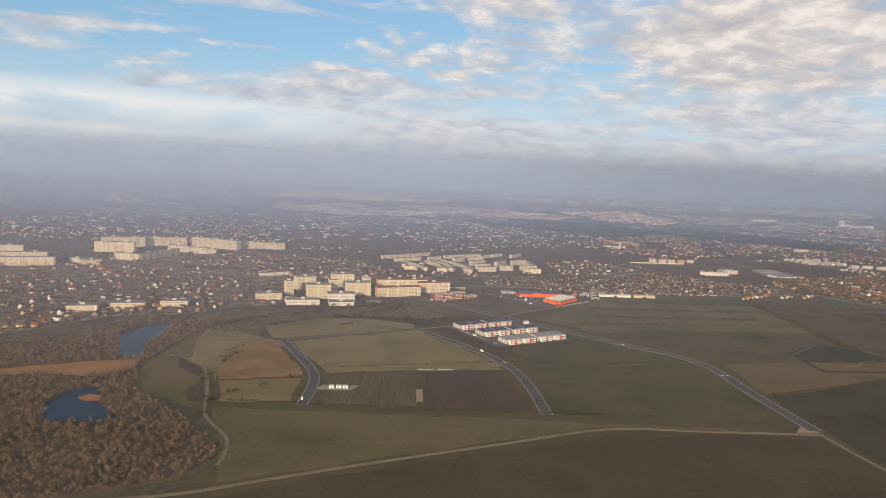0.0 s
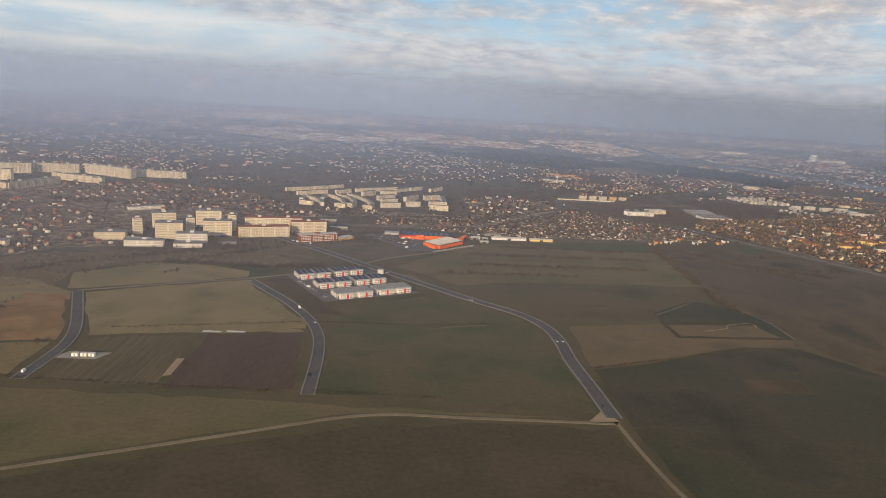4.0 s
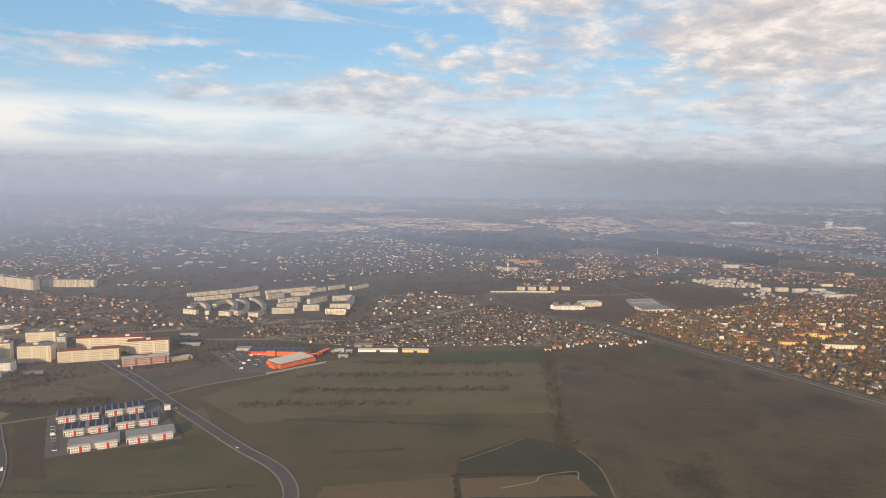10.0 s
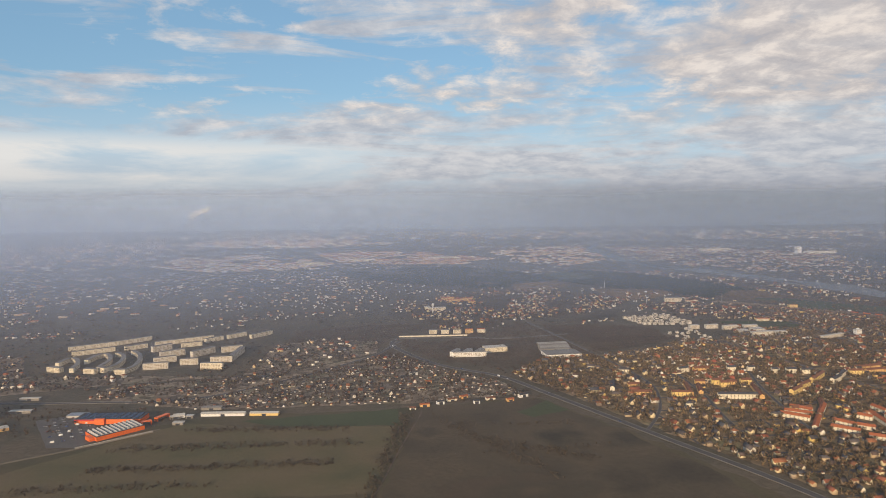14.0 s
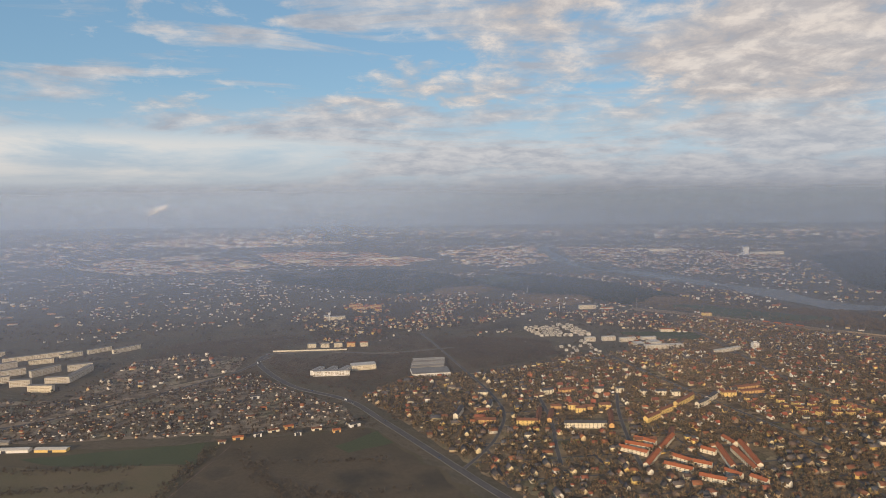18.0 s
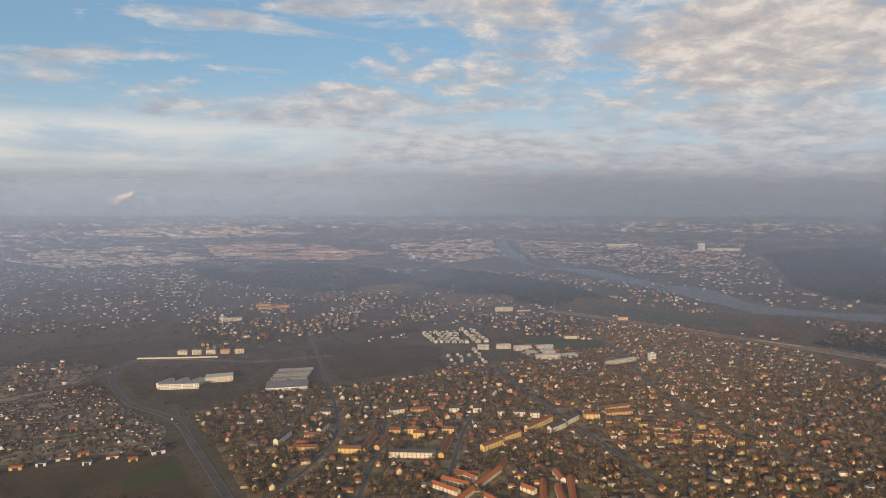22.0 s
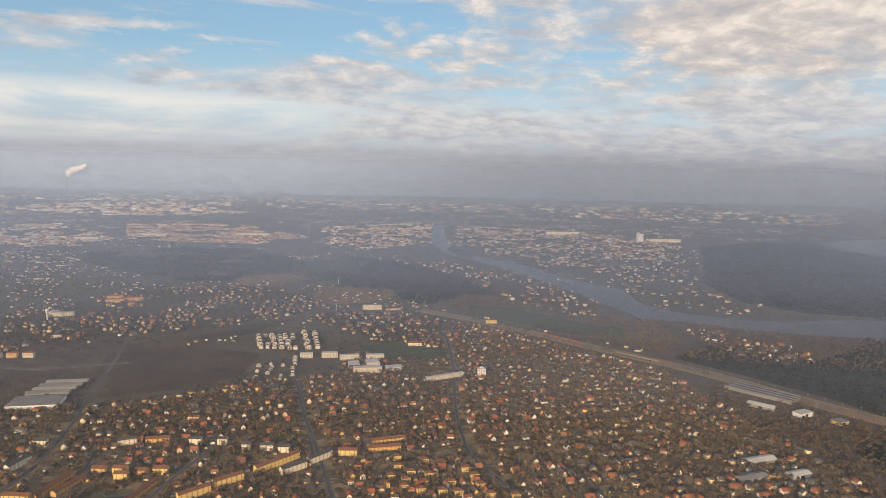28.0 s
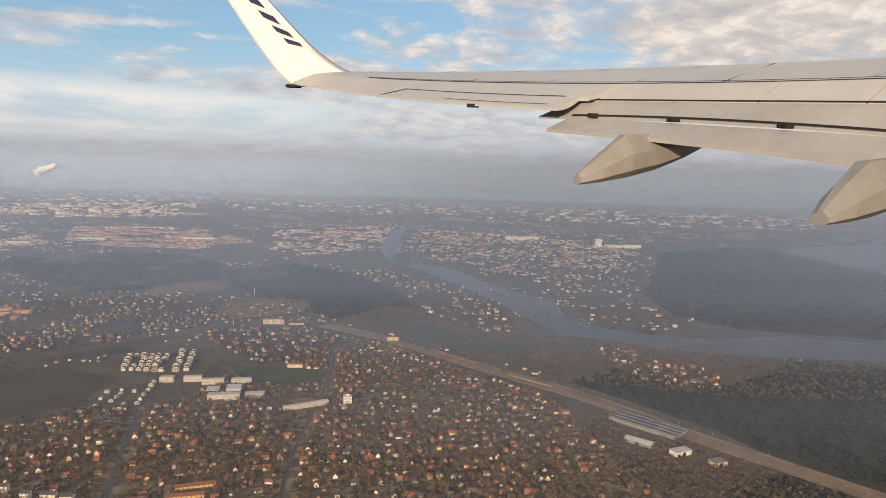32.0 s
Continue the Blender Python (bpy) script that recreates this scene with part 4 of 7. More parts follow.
def new_estate():
    """Rows of pale flats, some bent round courtyards."""
    rows = [((-88.1, 1038.8), (-43.9, 1076.5)), ((-43.2, 1076.6), (-14.7, 1111.9)), ((-65.9, 1011), (-28.3, 1042.3)), ((-15.5, 1043), (3.7, 1063.3)), ((9.7, 1071.6), (70, 1116.8)), ((90.1, 1117.9), (108.4, 1141.3)), ((122.4, 1119.8), (141.7, 1152.5)), ((48.6, 1062), (71.4, 1075.1)), ((70.1, 1091.3), (85.8, 1113.3))]
    crescents = [((-51, 958), (-51, 982), (-40, 978), (-26, 957), (-18, 932)), ((-25, 972), (-27, 998), (-18, 1005), (1, 978), (9, 940)), ((-10, 1012), (3, 1003), (16, 979), (22, 954), (21, 940)), ((4, 1024), (23, 1004), (38, 975), (47, 944), (43, 925))]
    ends = [((-49, 936), (-31, 931)), ((-2, 928), (12, 926)), ((9.5, 936), (20, 931)), ((35, 924), (47, 925))]
    courts = [((57.4, 944.1), (83.1, 951.5)), ((56.9, 971.5), (77.7, 985.5)), ((49.3, 1003.8), (71.8, 1022.5)), ((24.7, 1034.2), (40.8, 1053.8)), ((89.8, 967.1), (109.2, 971.4)), ((88.5, 1006.1), (104.9, 1035.2)), ((120.9, 978.3), (144.8, 982.9)), ((145.5, 982.9), (141.7, 1037.3)), ((114, 1032.1), (136.8, 1044.3))]
    for p, q in rows:
        block_between(p, q, 4.6, 3, "panel_render", "long pale terrace of estate flats", penthouse=False)
    for pts in crescents:
        line = smooth_line(pts, 5)
        b = root("crescent_flats", "cream flats bent in a crescent round a courtyard", "building", "crescent flats")
        part("wall", strip_shape(line, 0, 4.6, -0.2, 4.9), "panel_render", b)
        part("roof", strip_shape(line, 0, 5.0, 4.9, 5.2), "flat_roof", b)
        for z in (0.8, 2.4, 4.0):
            for o in (-2.32, 2.32):
                part("window_band", strip_shape(line[1:-1], o, 0.1, z - 0.35, z + 0.4), "loggia_shade", b)
    for p, q in ends:
        block_between(p, q, 5.5, 3, "panel_render", "cream end block of the crescent flats", penthouse=False)
    for p, q in courts:
        block_between(p, q, 5.5, 4, "cube_render", "white courtyard flats with window bands", penthouse=False)
    block_between((122, 948), (147, 949), 5.5, 4, "panel_render", "cream flats beside the white courtyards", penthouse=False)


def modular_block(x, y, turn, length, depth, solar):
    """A two-storey white block of modular homes with red stair panels."""
    b = root("modular_home_block", "white two-storey modular home block with red panels" + (" and dark solar roof" if solar else " and grey roof"), "building", "modular homes", at=pose(x, y, 0, 0, 0, turn))
    h, a = 3.8, length / 2
    half = length / 2 - 0.5
    pane = Shape().box(-0.42, -0.06, 0, 0.42, 0.02, 0.75).mesh("window", "window_glass")
    red = Shape().box(-0.85, -0.1, 0, 0.85, 0.05, h - 0.12).mesh("red_panel", "red_panel")
    part("body", Shape().box(-a, 2.6, -0.3, a, depth, h - 0.15), "cube_render", b)
    part("roof", Shape().box(-a - 0.2, 2.3, h - 0.15, a + 0.2, depth + 0.2, h + 0.13), "flat_roof" if solar else "grey_membrane", b)
    for s in (-1, 1):
        cx = s * (half / 2 + 0.5)
        w = half * 0.39
        part("wall", Shape().box(cx - w, 0, -0.3, cx + w, 2.6, h), "white_render", b)
        part("parapet", Shape().box(cx - w - 0.1, -0.1, h, cx + w + 0.1, 3.4, h + 0.24), "pale_roof", b)
        part("red_panel", red, None, b, "bright red stair panel", at=pose(cx + 0.3, 0, 0.05))
        part("recess_door", Shape().box(cx + s * (w + 0.3), 2.5, 0, cx + s * (w + 1.2), 2.62, 2.2), "window_glass", b)
        for zz in (0.7, 2.5):
            for k in (-4.4, -3.0, -1.6, 2.1, 3.3, 4.5):
                part("window", pane, None, b, at=pose(cx + k, -0.02, zz))
            for k in (3.0, 8.0, 13.0):
                part("window", pane, None, b, at=pose(s * a, k + 1, zz, 0, 0, 90 * s))
        if solar:
            panels = Shape().add([(-1.6, -0.5, 0), (1.6, -0.5, 0), (1.6, 0.5, 0.35), (-1.6, 0.5, 0.35), (-1.6, 0.5, 0), (1.6, 0.5, 0)], [(0, 1, 2, 3), (0, 3, 4), (1, 5, 2), (5, 4, 3, 2)]).mesh("solar_panel", "solar_glass")
            for i in range(3):
                for j in range(7):
                    part("solar_panel", panels, None, b, at=pose(cx - half / 2 + 2.3 + i * 4.2, 4.2 + j * 1.75, h + 0.14))
    return b


def modular_homes():
    patch("paving", [(50, 526), (118, 562), (70, 628), (10, 590)], "worn_paving", "grey paved yard round the modular homes", "paving", 0.18, rough_edge=0.4, seed=60)
    patch("lawn", [(92, 604), (118, 566), (134, 578), (108, 618)], "meadow_grass", "grass beside the modular homes", "lawn", 0.19, rough_edge=0.8, seed=61)
    for row, solar in ((((60, 533), (85, 547), (88, 549), (113, 563)), False), (((42, 557), (66, 570), (68.5, 572), (92, 585)), True), (((23, 579), (47, 592), (49, 594), (71, 607)), True)):
        for p, q in ((row[0], row[1]), (row[2], row[3])):
            modular_block((p[0] + q[0]) / 2, (p[1] + q[1]) / 2, heading(p, q), math.dist(p, q), 16.0, solar)
    sign = root("roadside_hut", "small white hut beside the road", "hut", at=pose(84, 613, 0, 0, 0, 30))
    part("wall", Shape().box(-2, -1.5, 0, 2, 1.5, 3.4), "white_render", sign)
    part("roof", Shape().box(-2.2, -1.7, 3.4, 2.2, 1.7, 3.65), "pale_roof", sign)


def store():
    """The orange builders' store with its car park."""
    patch("paving", [(52, 768), (86, 790), (108, 765), (136, 722), (126, 706), (104, 704)], "worn_paving", "asphalt car park of the store", "paving", 0.18, rough_edge=0.6, seed=62)
    a = root("store_hall", "long orange store hall with a dark solar roof", "store", at=pose(92, 760, 0, 0, 0, 3))
    part("wall", Shape().box(0, 0, -0.3, 56, 17, 4.0), "signal_orange", a)
    part("roof", Shape().box(-0.3, -0.3, 4.0, 56.3, 17.3, 4.3), "dark_roof", a)
    panel = Shape().add([(0, 0, 0), (4.4, 0, 0), (4.4, 3.0, 0.35), (0, 3.0, 0.35), (0, 3.0, 0), (4.4, 3.0, 0)], [(0, 1, 2, 3), (0, 3, 4), (1, 5, 2), (5, 4, 3, 2)]).mesh("solar_panel", "solar_glass")
    for i in range(9):
        for j in range(4):
            part("solar_panel", panel, None, a, at=pose(3 + i * 5.7, 1.2 + j * 3.9, 4.32))
    part("fascia", Shape().box(-0.2, -0.25, 2.6, 24, 0, 4.1), "red_panel", a)
    part("entrance", Shape().box(18, -2.4, 0, 26, 0, 4.8), "signal_orange", a)
    b = root("garden_hall", "orange garden hall with white glazed roof ridges", "store", at=pose(135, 719, 0, 0, 0, 51))
    part("wall", Shape().box(0, 0, -0.3, 38, 22, 3.4), "signal_orange", b)
    part("roof", Shape().box(-0.2, -0.2, 3.4, 38.2, 22.2, 3.65), "dark_roof", b)
    ridge = Shape().add([(-1.3, 1.0, 0), (1.3, 1.0, 0), (1.3, 21.0, 0), (-1.3, 21.0, 0), (0, 1.0, 1.2), (0, 21.0, 1.2)], [(0, 4, 5, 3), (1, 2, 5, 4), (0, 1, 4), (2, 3, 5)]).mesh("roof_ridge", "pale_roof")
    for i in range(11):
        part("roof_ridge", ridge, None, b, "white glazed roof ridge", at=pose(2.0 + i * 3.4, 0, 3.65))
    part("porch", Shape().box(-4, 3, 0, 0, 12, 3.0), "signal_orange", b)
    c = root("greenhouse", "low glazed sales hall beside the store", "greenhouse", at=pose(75, 775, 0, 0, 0, 3))
    part("wall", Shape().box(0, 0, 0, 16, 9, 2.2), "pale_roof", c)
    part("roof", Shape().box(-0.2, -0.2, 2.2, 16.2, 9.2, 2.4), "steel_grey", c)
    for x, y, tn, ln, dp, h in ((156, 758, 35, 8, 4, 3.0), (163, 774, 70, 14, 4, 2.6)):
        p = root("loading_portal", "orange loading portal beside the store", "portal", "loading portals", at=pose(x, y, 0, 0, 0, tn))
        part("frame", Shape().box(-ln / 2, 0, 0, -ln / 2 + 0.8, dp, h).box(ln / 2 - 0.8, 0, 0, ln / 2, dp, h), "signal_orange", p)
        part("lintel", Shape().box(-ln / 2, -0.05, h, ln / 2, dp + 0.05, h + 0.6), "signal_orange", p)
    for x, y, tn, ln in ((172, 777, 20, 9), (184, 779, 5, 6), (182, 761, 3, 9), (6, 829, 6, 18), (24, 790, 6, 19)):
        shed(x, y, tn, ln, 5, 2.0, "concrete", "pale_roof", "small pale storage shed on a yard", pitched=False)
    shed(-67, 688, 22, 15, 5, 1.6, "concrete", "flat_roof", "row of low garages below the slabs", pitched=False, name="garage_row")
    w = root("yard_wall", "long pale wall along the store yard", "wall", at=pose(128, 702, 0, 0, 0, heading((128, 702), (170, 741))))
    part("panel", Shape().box(0, 0, 0, 57, 0.4, 1.3), "concrete", w)
    part("coping", Shape().box(-0.1, -0.1, 1.3, 57.1, 0.5, 1.5), "pale_roof", w)


def shed(x, y, turn, length, depth, h, wall, roof, label, pitched=True, name="shed"):
    b = root(name, label, "building", at=pose(x, y, 0, 0, 0, turn))
    if pitched:
        part("wall", Shape().gable_walls(length, depth, h, depth * 0.14), wall, b)
        part("roof", Shape().gable_roof(length, depth, h, depth * 0.14, 0.3, 0.25), roof, b)
    else:
        part("wall", Shape().box(-length / 2, -depth / 2, -0.2, length / 2, depth / 2, h), wall, b)
        part("roof", Shape().box(-length / 2 - 0.2, -depth / 2 - 0.2, h, length / 2 + 0.2, depth / 2 + 0.2, h + 0.35), roof, b)
    part("door", Shape().box(-1.8, -depth / 2 - 0.08, 0, 1.8, -depth / 2 + 0.02, min(3.2, h - 0.4)), "window_glass", b)
    return b


def halls():
    shed(211, 786, 4, 38, 6, 2.3, "white_render", "pale_roof", "long low pale stable hall")
    shed(247, 788, 2, 25, 6, 2.2, "yellow_render", "pale_roof", "low hall with a pale yellow front")
    shed(194, 803, 4, 18, 6, 2.2, "concrete", "flat_roof", "low grey storage hall beside gardens")
    shed(174, 780, 20, 9, 6, 2.4, "white_render", "pale_roof", "small white hall beside the store")
    for k, (x, y) in enumerate(((376, 805), (386, 814), (400, 821), (410, 832), (421, 840), (433, 824), (446, 836), (464, 831), (477, 845), (379, 868), (384, 892), (365, 926))):
        shed(x, y, 8 + (k * 37) % 30, 5.5 + (k * 13) % 5, 4.2, 2.0 + (k % 3) * 0.4, ("panel_render", "orange_render", "white_render")[k % 3], ("brown_tiles", "red_tiles", "dark_roof")[k % 3], "small farm building with a tiled roof beside the fields", name="farm_building")
    # white office complex and neighbours beside the highway
    for dx, dy, ln, tn in ((0, 0, 40, 7), (-15, 10, 20, 70), (0, 12, 20, 70), (15, 14, 20, 70)):
        slab_block(425 + dx, 1010 + dy, tn, ln, 6, 3, "white_render", "white three-storey office wing", roof="grey_membrane", penthouse=False, name="office_wing", group="office wings")
    slab_block(458, 1036, 18, 28, 14, 3, "panel_render", "tan three-storey training centre", roof="pale_roof", penthouse=False)
    slab_block(537, 1006, 11, 42, 26, 2, "white_render", "long factory front with a pale band", roof="flat_roof", penthouse=False, name="factory", group="factories")
    for k in range(4):
        shed(530, 1045 + k * 11, 11, 38, 8, 2.8, "concrete", "grey_membrane" if k % 2 else "flat_roof", "grey factory hall with a ridged roof", name="factory_hall")
    w = root("noise_wall", "long low cream wall beside a road", "wall", at=pose(326, 1128, 0, 0, 0, 6))
    part("panel", Shape().box(0, 0, 0, 95, 0.6, 1.8), "panel_render", w)
    part("coping", Shape().box(-0.1, -0.1, 1.8, 95.1, 0.7, 2.0), "concrete", w)
    for k in range(5):
        slab_block(372 + k * 17, 1150 + k * 2, 8, 11, 6, 3, "orange_render" if k == 3 else "panel_render", "cream and orange workshop block", roof="red_tiles" if k > 2 else "flat_roof", penthouse=False)
    # pale rows of new flats and the school
    rng = random.Random(12)
    def grid(corners, cols, rows, keep, size):
        (ax, ay), (bx, by), (cx, cy), (dx, dy) = corners
        for i in range(cols):
            for j in range(rows):
                if rng.random() < keep:
                    u, v = (i + 0.5 + rng.uniform(-0.12, 0.12)) / cols, (j + 0.5 + rng.uniform(-0.15, 0.15)) / rows
                    x = (ax * (1 - u) + bx * u) * (1 - v) + (dx * (1 - u) + cx * u) * v
                    y = (ay * (1 - u) + by * u) * (1 - v) + (dy * (1 - u) + cy * u) * v
                    yield x, y, size * rng.uniform(0.85, 1.15)

    spots = [*grid(((681, 1212), (731, 1216), (709, 1286), (658, 1280)), 6, 5, 0.86, 1.0), *grid(((735, 1216), (758, 1218), (735, 1306), (711, 1303)), 2, 6, 0.95, 1.0),
             *grid(((704, 1094), (752, 1100), (738, 1192), (693, 1160)), 4, 7, 0.62, 0.72)]
    for x, y, k in spots:
        b = root("town_house", "white cubic town house with a flat roof", "house", "white town houses", at=pose(x, y, 0, 0, 0, 6 + rng.choice((0, 0, 90))) @ Matrix.Scale(k, 4))
        part("wall", Shape().box(-3.0, -2.5, -0.2, 3.0, 2.5, 3.4).box(-1.9, -1.7, 3.4, 2.3, 2.0, 4.6), "cube_render", b)
        part("roof", Shape().box(-3.1, -2.6, 3.4, 3.1, 2.6, 3.52).box(-2.0, -1.8, 4.6, 2.4, 2.1, 4.72), "dark_roof", b)
        for zz in (0.6, 2.1):
            for k in (-1.9, 0, 1.9):
                part("window", Shape().box(k - 0.5, -2.56, zz, k + 0.5, -2.48, zz + 0.95), "window_glass", b)
    for p, q, d, f in (((806, 1132), (836, 1137), 8, 3), ((798, 1150), (810, 1152), 14, 2), ((818, 1152), (832, 1155), 15, 3), ((840, 1142), (858, 1146), 9, 2), ((738, 1182), (752, 1184), 6, 3), ((762, 1186), (780, 1189), 6, 3), ((784, 1178), (806, 1182), 6, 3), ((814, 1182), (834, 1186), 6, 3)):
        block_between(p, q, d, f, "cube_render", "pale school wing with window bands", roof="pale_roof", penthouse=False, name="school_wing", group="school wings")
    slab_block(944, 1130, 10, 8, 6, 5, "white_render", "white five-storey tower house", roof="pale_roof")
    block_between((886, 1110), (925, 1132), 4.5, 2, "cube_render", "pale terrace along a curved street", roof="pale_roof", penthouse=False)
    block_between((777, 1447), (806, 1450), 8, 4, "panel_render", "tan apartment block on a wooded hill", penthouse=False)
    block_between((814, 1447), (838, 1452), 5, 1, "panel_render", "low hall with a red tiled roof", roof="red_tiles", penthouse=False)
    block_between((963, 1374), (978, 1374), 5, 3, "yellow_render", "yellow station building beside the tracks", roof="brown_tiles", penthouse=False)
    for x, y, tn, ln in ((392, 1452, 20, 26), (412, 1468, 20, 30), (428, 1440, 110, 22), (380, 1478, 25, 24)):
        slab_block(x, y, tn, ln, 8, 3, "orange_render", "orange apartment house with a red roof", roof="red_tiles", penthouse=False)
    for x, y, tn, ln in ((366, 1354, 12, 30), (352, 1366, 100, 14)):
        slab_block(x, y, tn, ln, 8, 3, "panel_render", "pale school on the edge of a village", roof="pale_roof", penthouse=False)
    slab_block(867, 1246, 3, 17, 7, 2, "panel_render", "pale manor house with a red roof", roof="red_tiles", penthouse=False)


def orange_quarter():
    """Terraces with red and yellow fronts in the middle of the suburb."""
    def terrace(p, q, floors, wall, label, depth=4.3, roof="red_tiles"):
        b = root("terrace", label, "building", "terraces", at=pose((p[0] + q[0]) / 2, (p[1] + q[1]) / 2, 0, 0, 0, heading(p, q)) @ pose(0, depth / 2, 0))
        ln, h = math.dist(p, q), floors * 1.6
        part("wall", Shape().gable_walls(ln, depth, h, 1.4), wall, b)
        part("roof", Shape().gable_roof(ln, depth, h, 1.4, 0.25), roof, b)
        n = max(2, int(ln / 3.2))
        pane = Shape().box(-0.4, -0.05, 0, 0.4, 0.02, 0.75).mesh("window", "window_glass")
        for f in range(floors):
            for i in range(n):
                part("window", pane, None, b, at=pose(-ln / 2 + (i + 0.5) * ln / n, -depth / 2, f * 1.5 + 0.45))
        for i in range(max(1, int(ln / 14))):
            cx = -ln / 2 + 7 + i * 14
            part("chimney", Shape().box(cx - 0.4, 0.6, h + 0.7, cx + 0.4, 1.2, h + 2.0), "chimney_brick", b)

    orange = [((580.5, 851.6), (599.2, 852.2)), ((583.2, 877.7), (594.6, 879.1)), ((637.2, 849.4), (643, 885.1)), ((647.8, 853.7), (653.6, 879.9)), ((698.7, 839.8), (705.5, 878.3)), ((840.5, 947.8), (872.6, 958.8)), ((844.5, 935.7), (869.9, 942)), ((667.6, 941.7), (685.2, 946.4)), ((652.2, 889.9), (661.6, 890.3)), ((682.6, 888.7), (692.4, 889)), ((706.6, 803), (724.5, 805.1)), ((739.1, 812), (746.5, 831.2))]
    yellow = [((616.7, 845.9), (634.6, 845.5)), ((729.9, 851.3), (745.7, 866.8)), ((746.4, 871), (762.6, 885.6)), ((769.2, 893.8), (794.2, 922.3)), ((822.3, 927.1), (836.8, 927.6)), ((667.8, 888.2), (677.7, 888.5)), ((673.1, 879.5), (682.3, 879.8)), ((696.4, 889.1), (706.7, 889.4))]
    pale = [((566.1, 861.3), (571.5, 885.1)), ((595.9, 885.9), (598.8, 903.4)), ((656.7, 839.5), (692.3, 838.7)), ((788.2, 892.1), (802.9, 906.6)), ((804.1, 910.2), (818.4, 927)), ((649.4, 934.3), (661.5, 940.1)), ((702.2, 941.5), (711.5, 941.9)), ((724.3, 942.3), (731.7, 942.6)), ((746, 933.6), (752.3, 933.9)), ((760.6, 932.8), (770.8, 933.2)), ((775.2, 930.7), (783.9, 931)), ((585.7, 930.7), (595.3, 931.1))]
    rows = [((690.1, 790), (708.3, 776.4)), ((697.2, 797.2), (715.7, 787.2)), ((706.7, 809), (720.2, 797.4)), ((703.8, 753.7), (720.9, 782.3)), ((722.7, 785.2), (741.9, 815.8)), ((714.9, 756.4), (731.2, 744.6)), ((724.5, 772.7), (736, 760.1)), ((777.4, 812.7), (780.5, 796.8)), ((775.3, 788.6), (775.3, 747.4)), ((737.2, 760.1), (747.8, 753.2)), ((751.5, 786.4), (759.7, 778.7)), ((733, 736), (748, 727)), ((753, 745), (761, 735)), ((766, 796), (761, 752)), ((786, 802), (781, 755)), ((767, 735), (774, 725))]
    for p, q in orange:
        terrace(p, q, 2, "orange_render", "orange-fronted apartment house with a brown roof", roof="brown_tiles")
    for p, q in yellow:
        terrace(p, q, 3, "yellow_render", "yellow apartment house with a brown tiled roof", roof="brown_tiles")
    for p, q in pale:
        terrace(p, q, 3, "panel_render", "cream apartment house with a dark roof", roof="dark_roof")
    for p, q in rows:
        terrace(p, q, 2, "panel_render", "pale terrace with an orange-red tiled roof")
    for x, y in [(868, 924), (870, 909), (889, 920), (902, 917), (880, 900), (893, 897), (920, 908), (926, 897), (930, 883), (909, 886), (903, 873), (914, 872), (936, 870), (953, 869), (866, 893), (863, 880), (877, 888), (876, 878), (890, 885), (888, 874)]:
        b = root("villa", "pale yellow two-storey villa with a hipped roof", "house", "yellow villas", at=pose(x, y, 0, 0, 0, 6 + (x * 7 + y) % 13))
        part("wall", Shape().box(-3.0, -2.4, -0.2, 3.0, 2.4, 3.6), "yellow_render", b)
        part("roof", Shape().hip_roof(6.0, 4.8, 3.6, 1.3, 0.25), "brown_tiles", b)
        for zz in (0.6, 2.2):
            for k in (-1.8, 0, 1.8):
                part("window", Shape().box(k - 0.35, -2.46, zz, k + 0.35, -2.38, zz + 0.85), "window_glass", b)


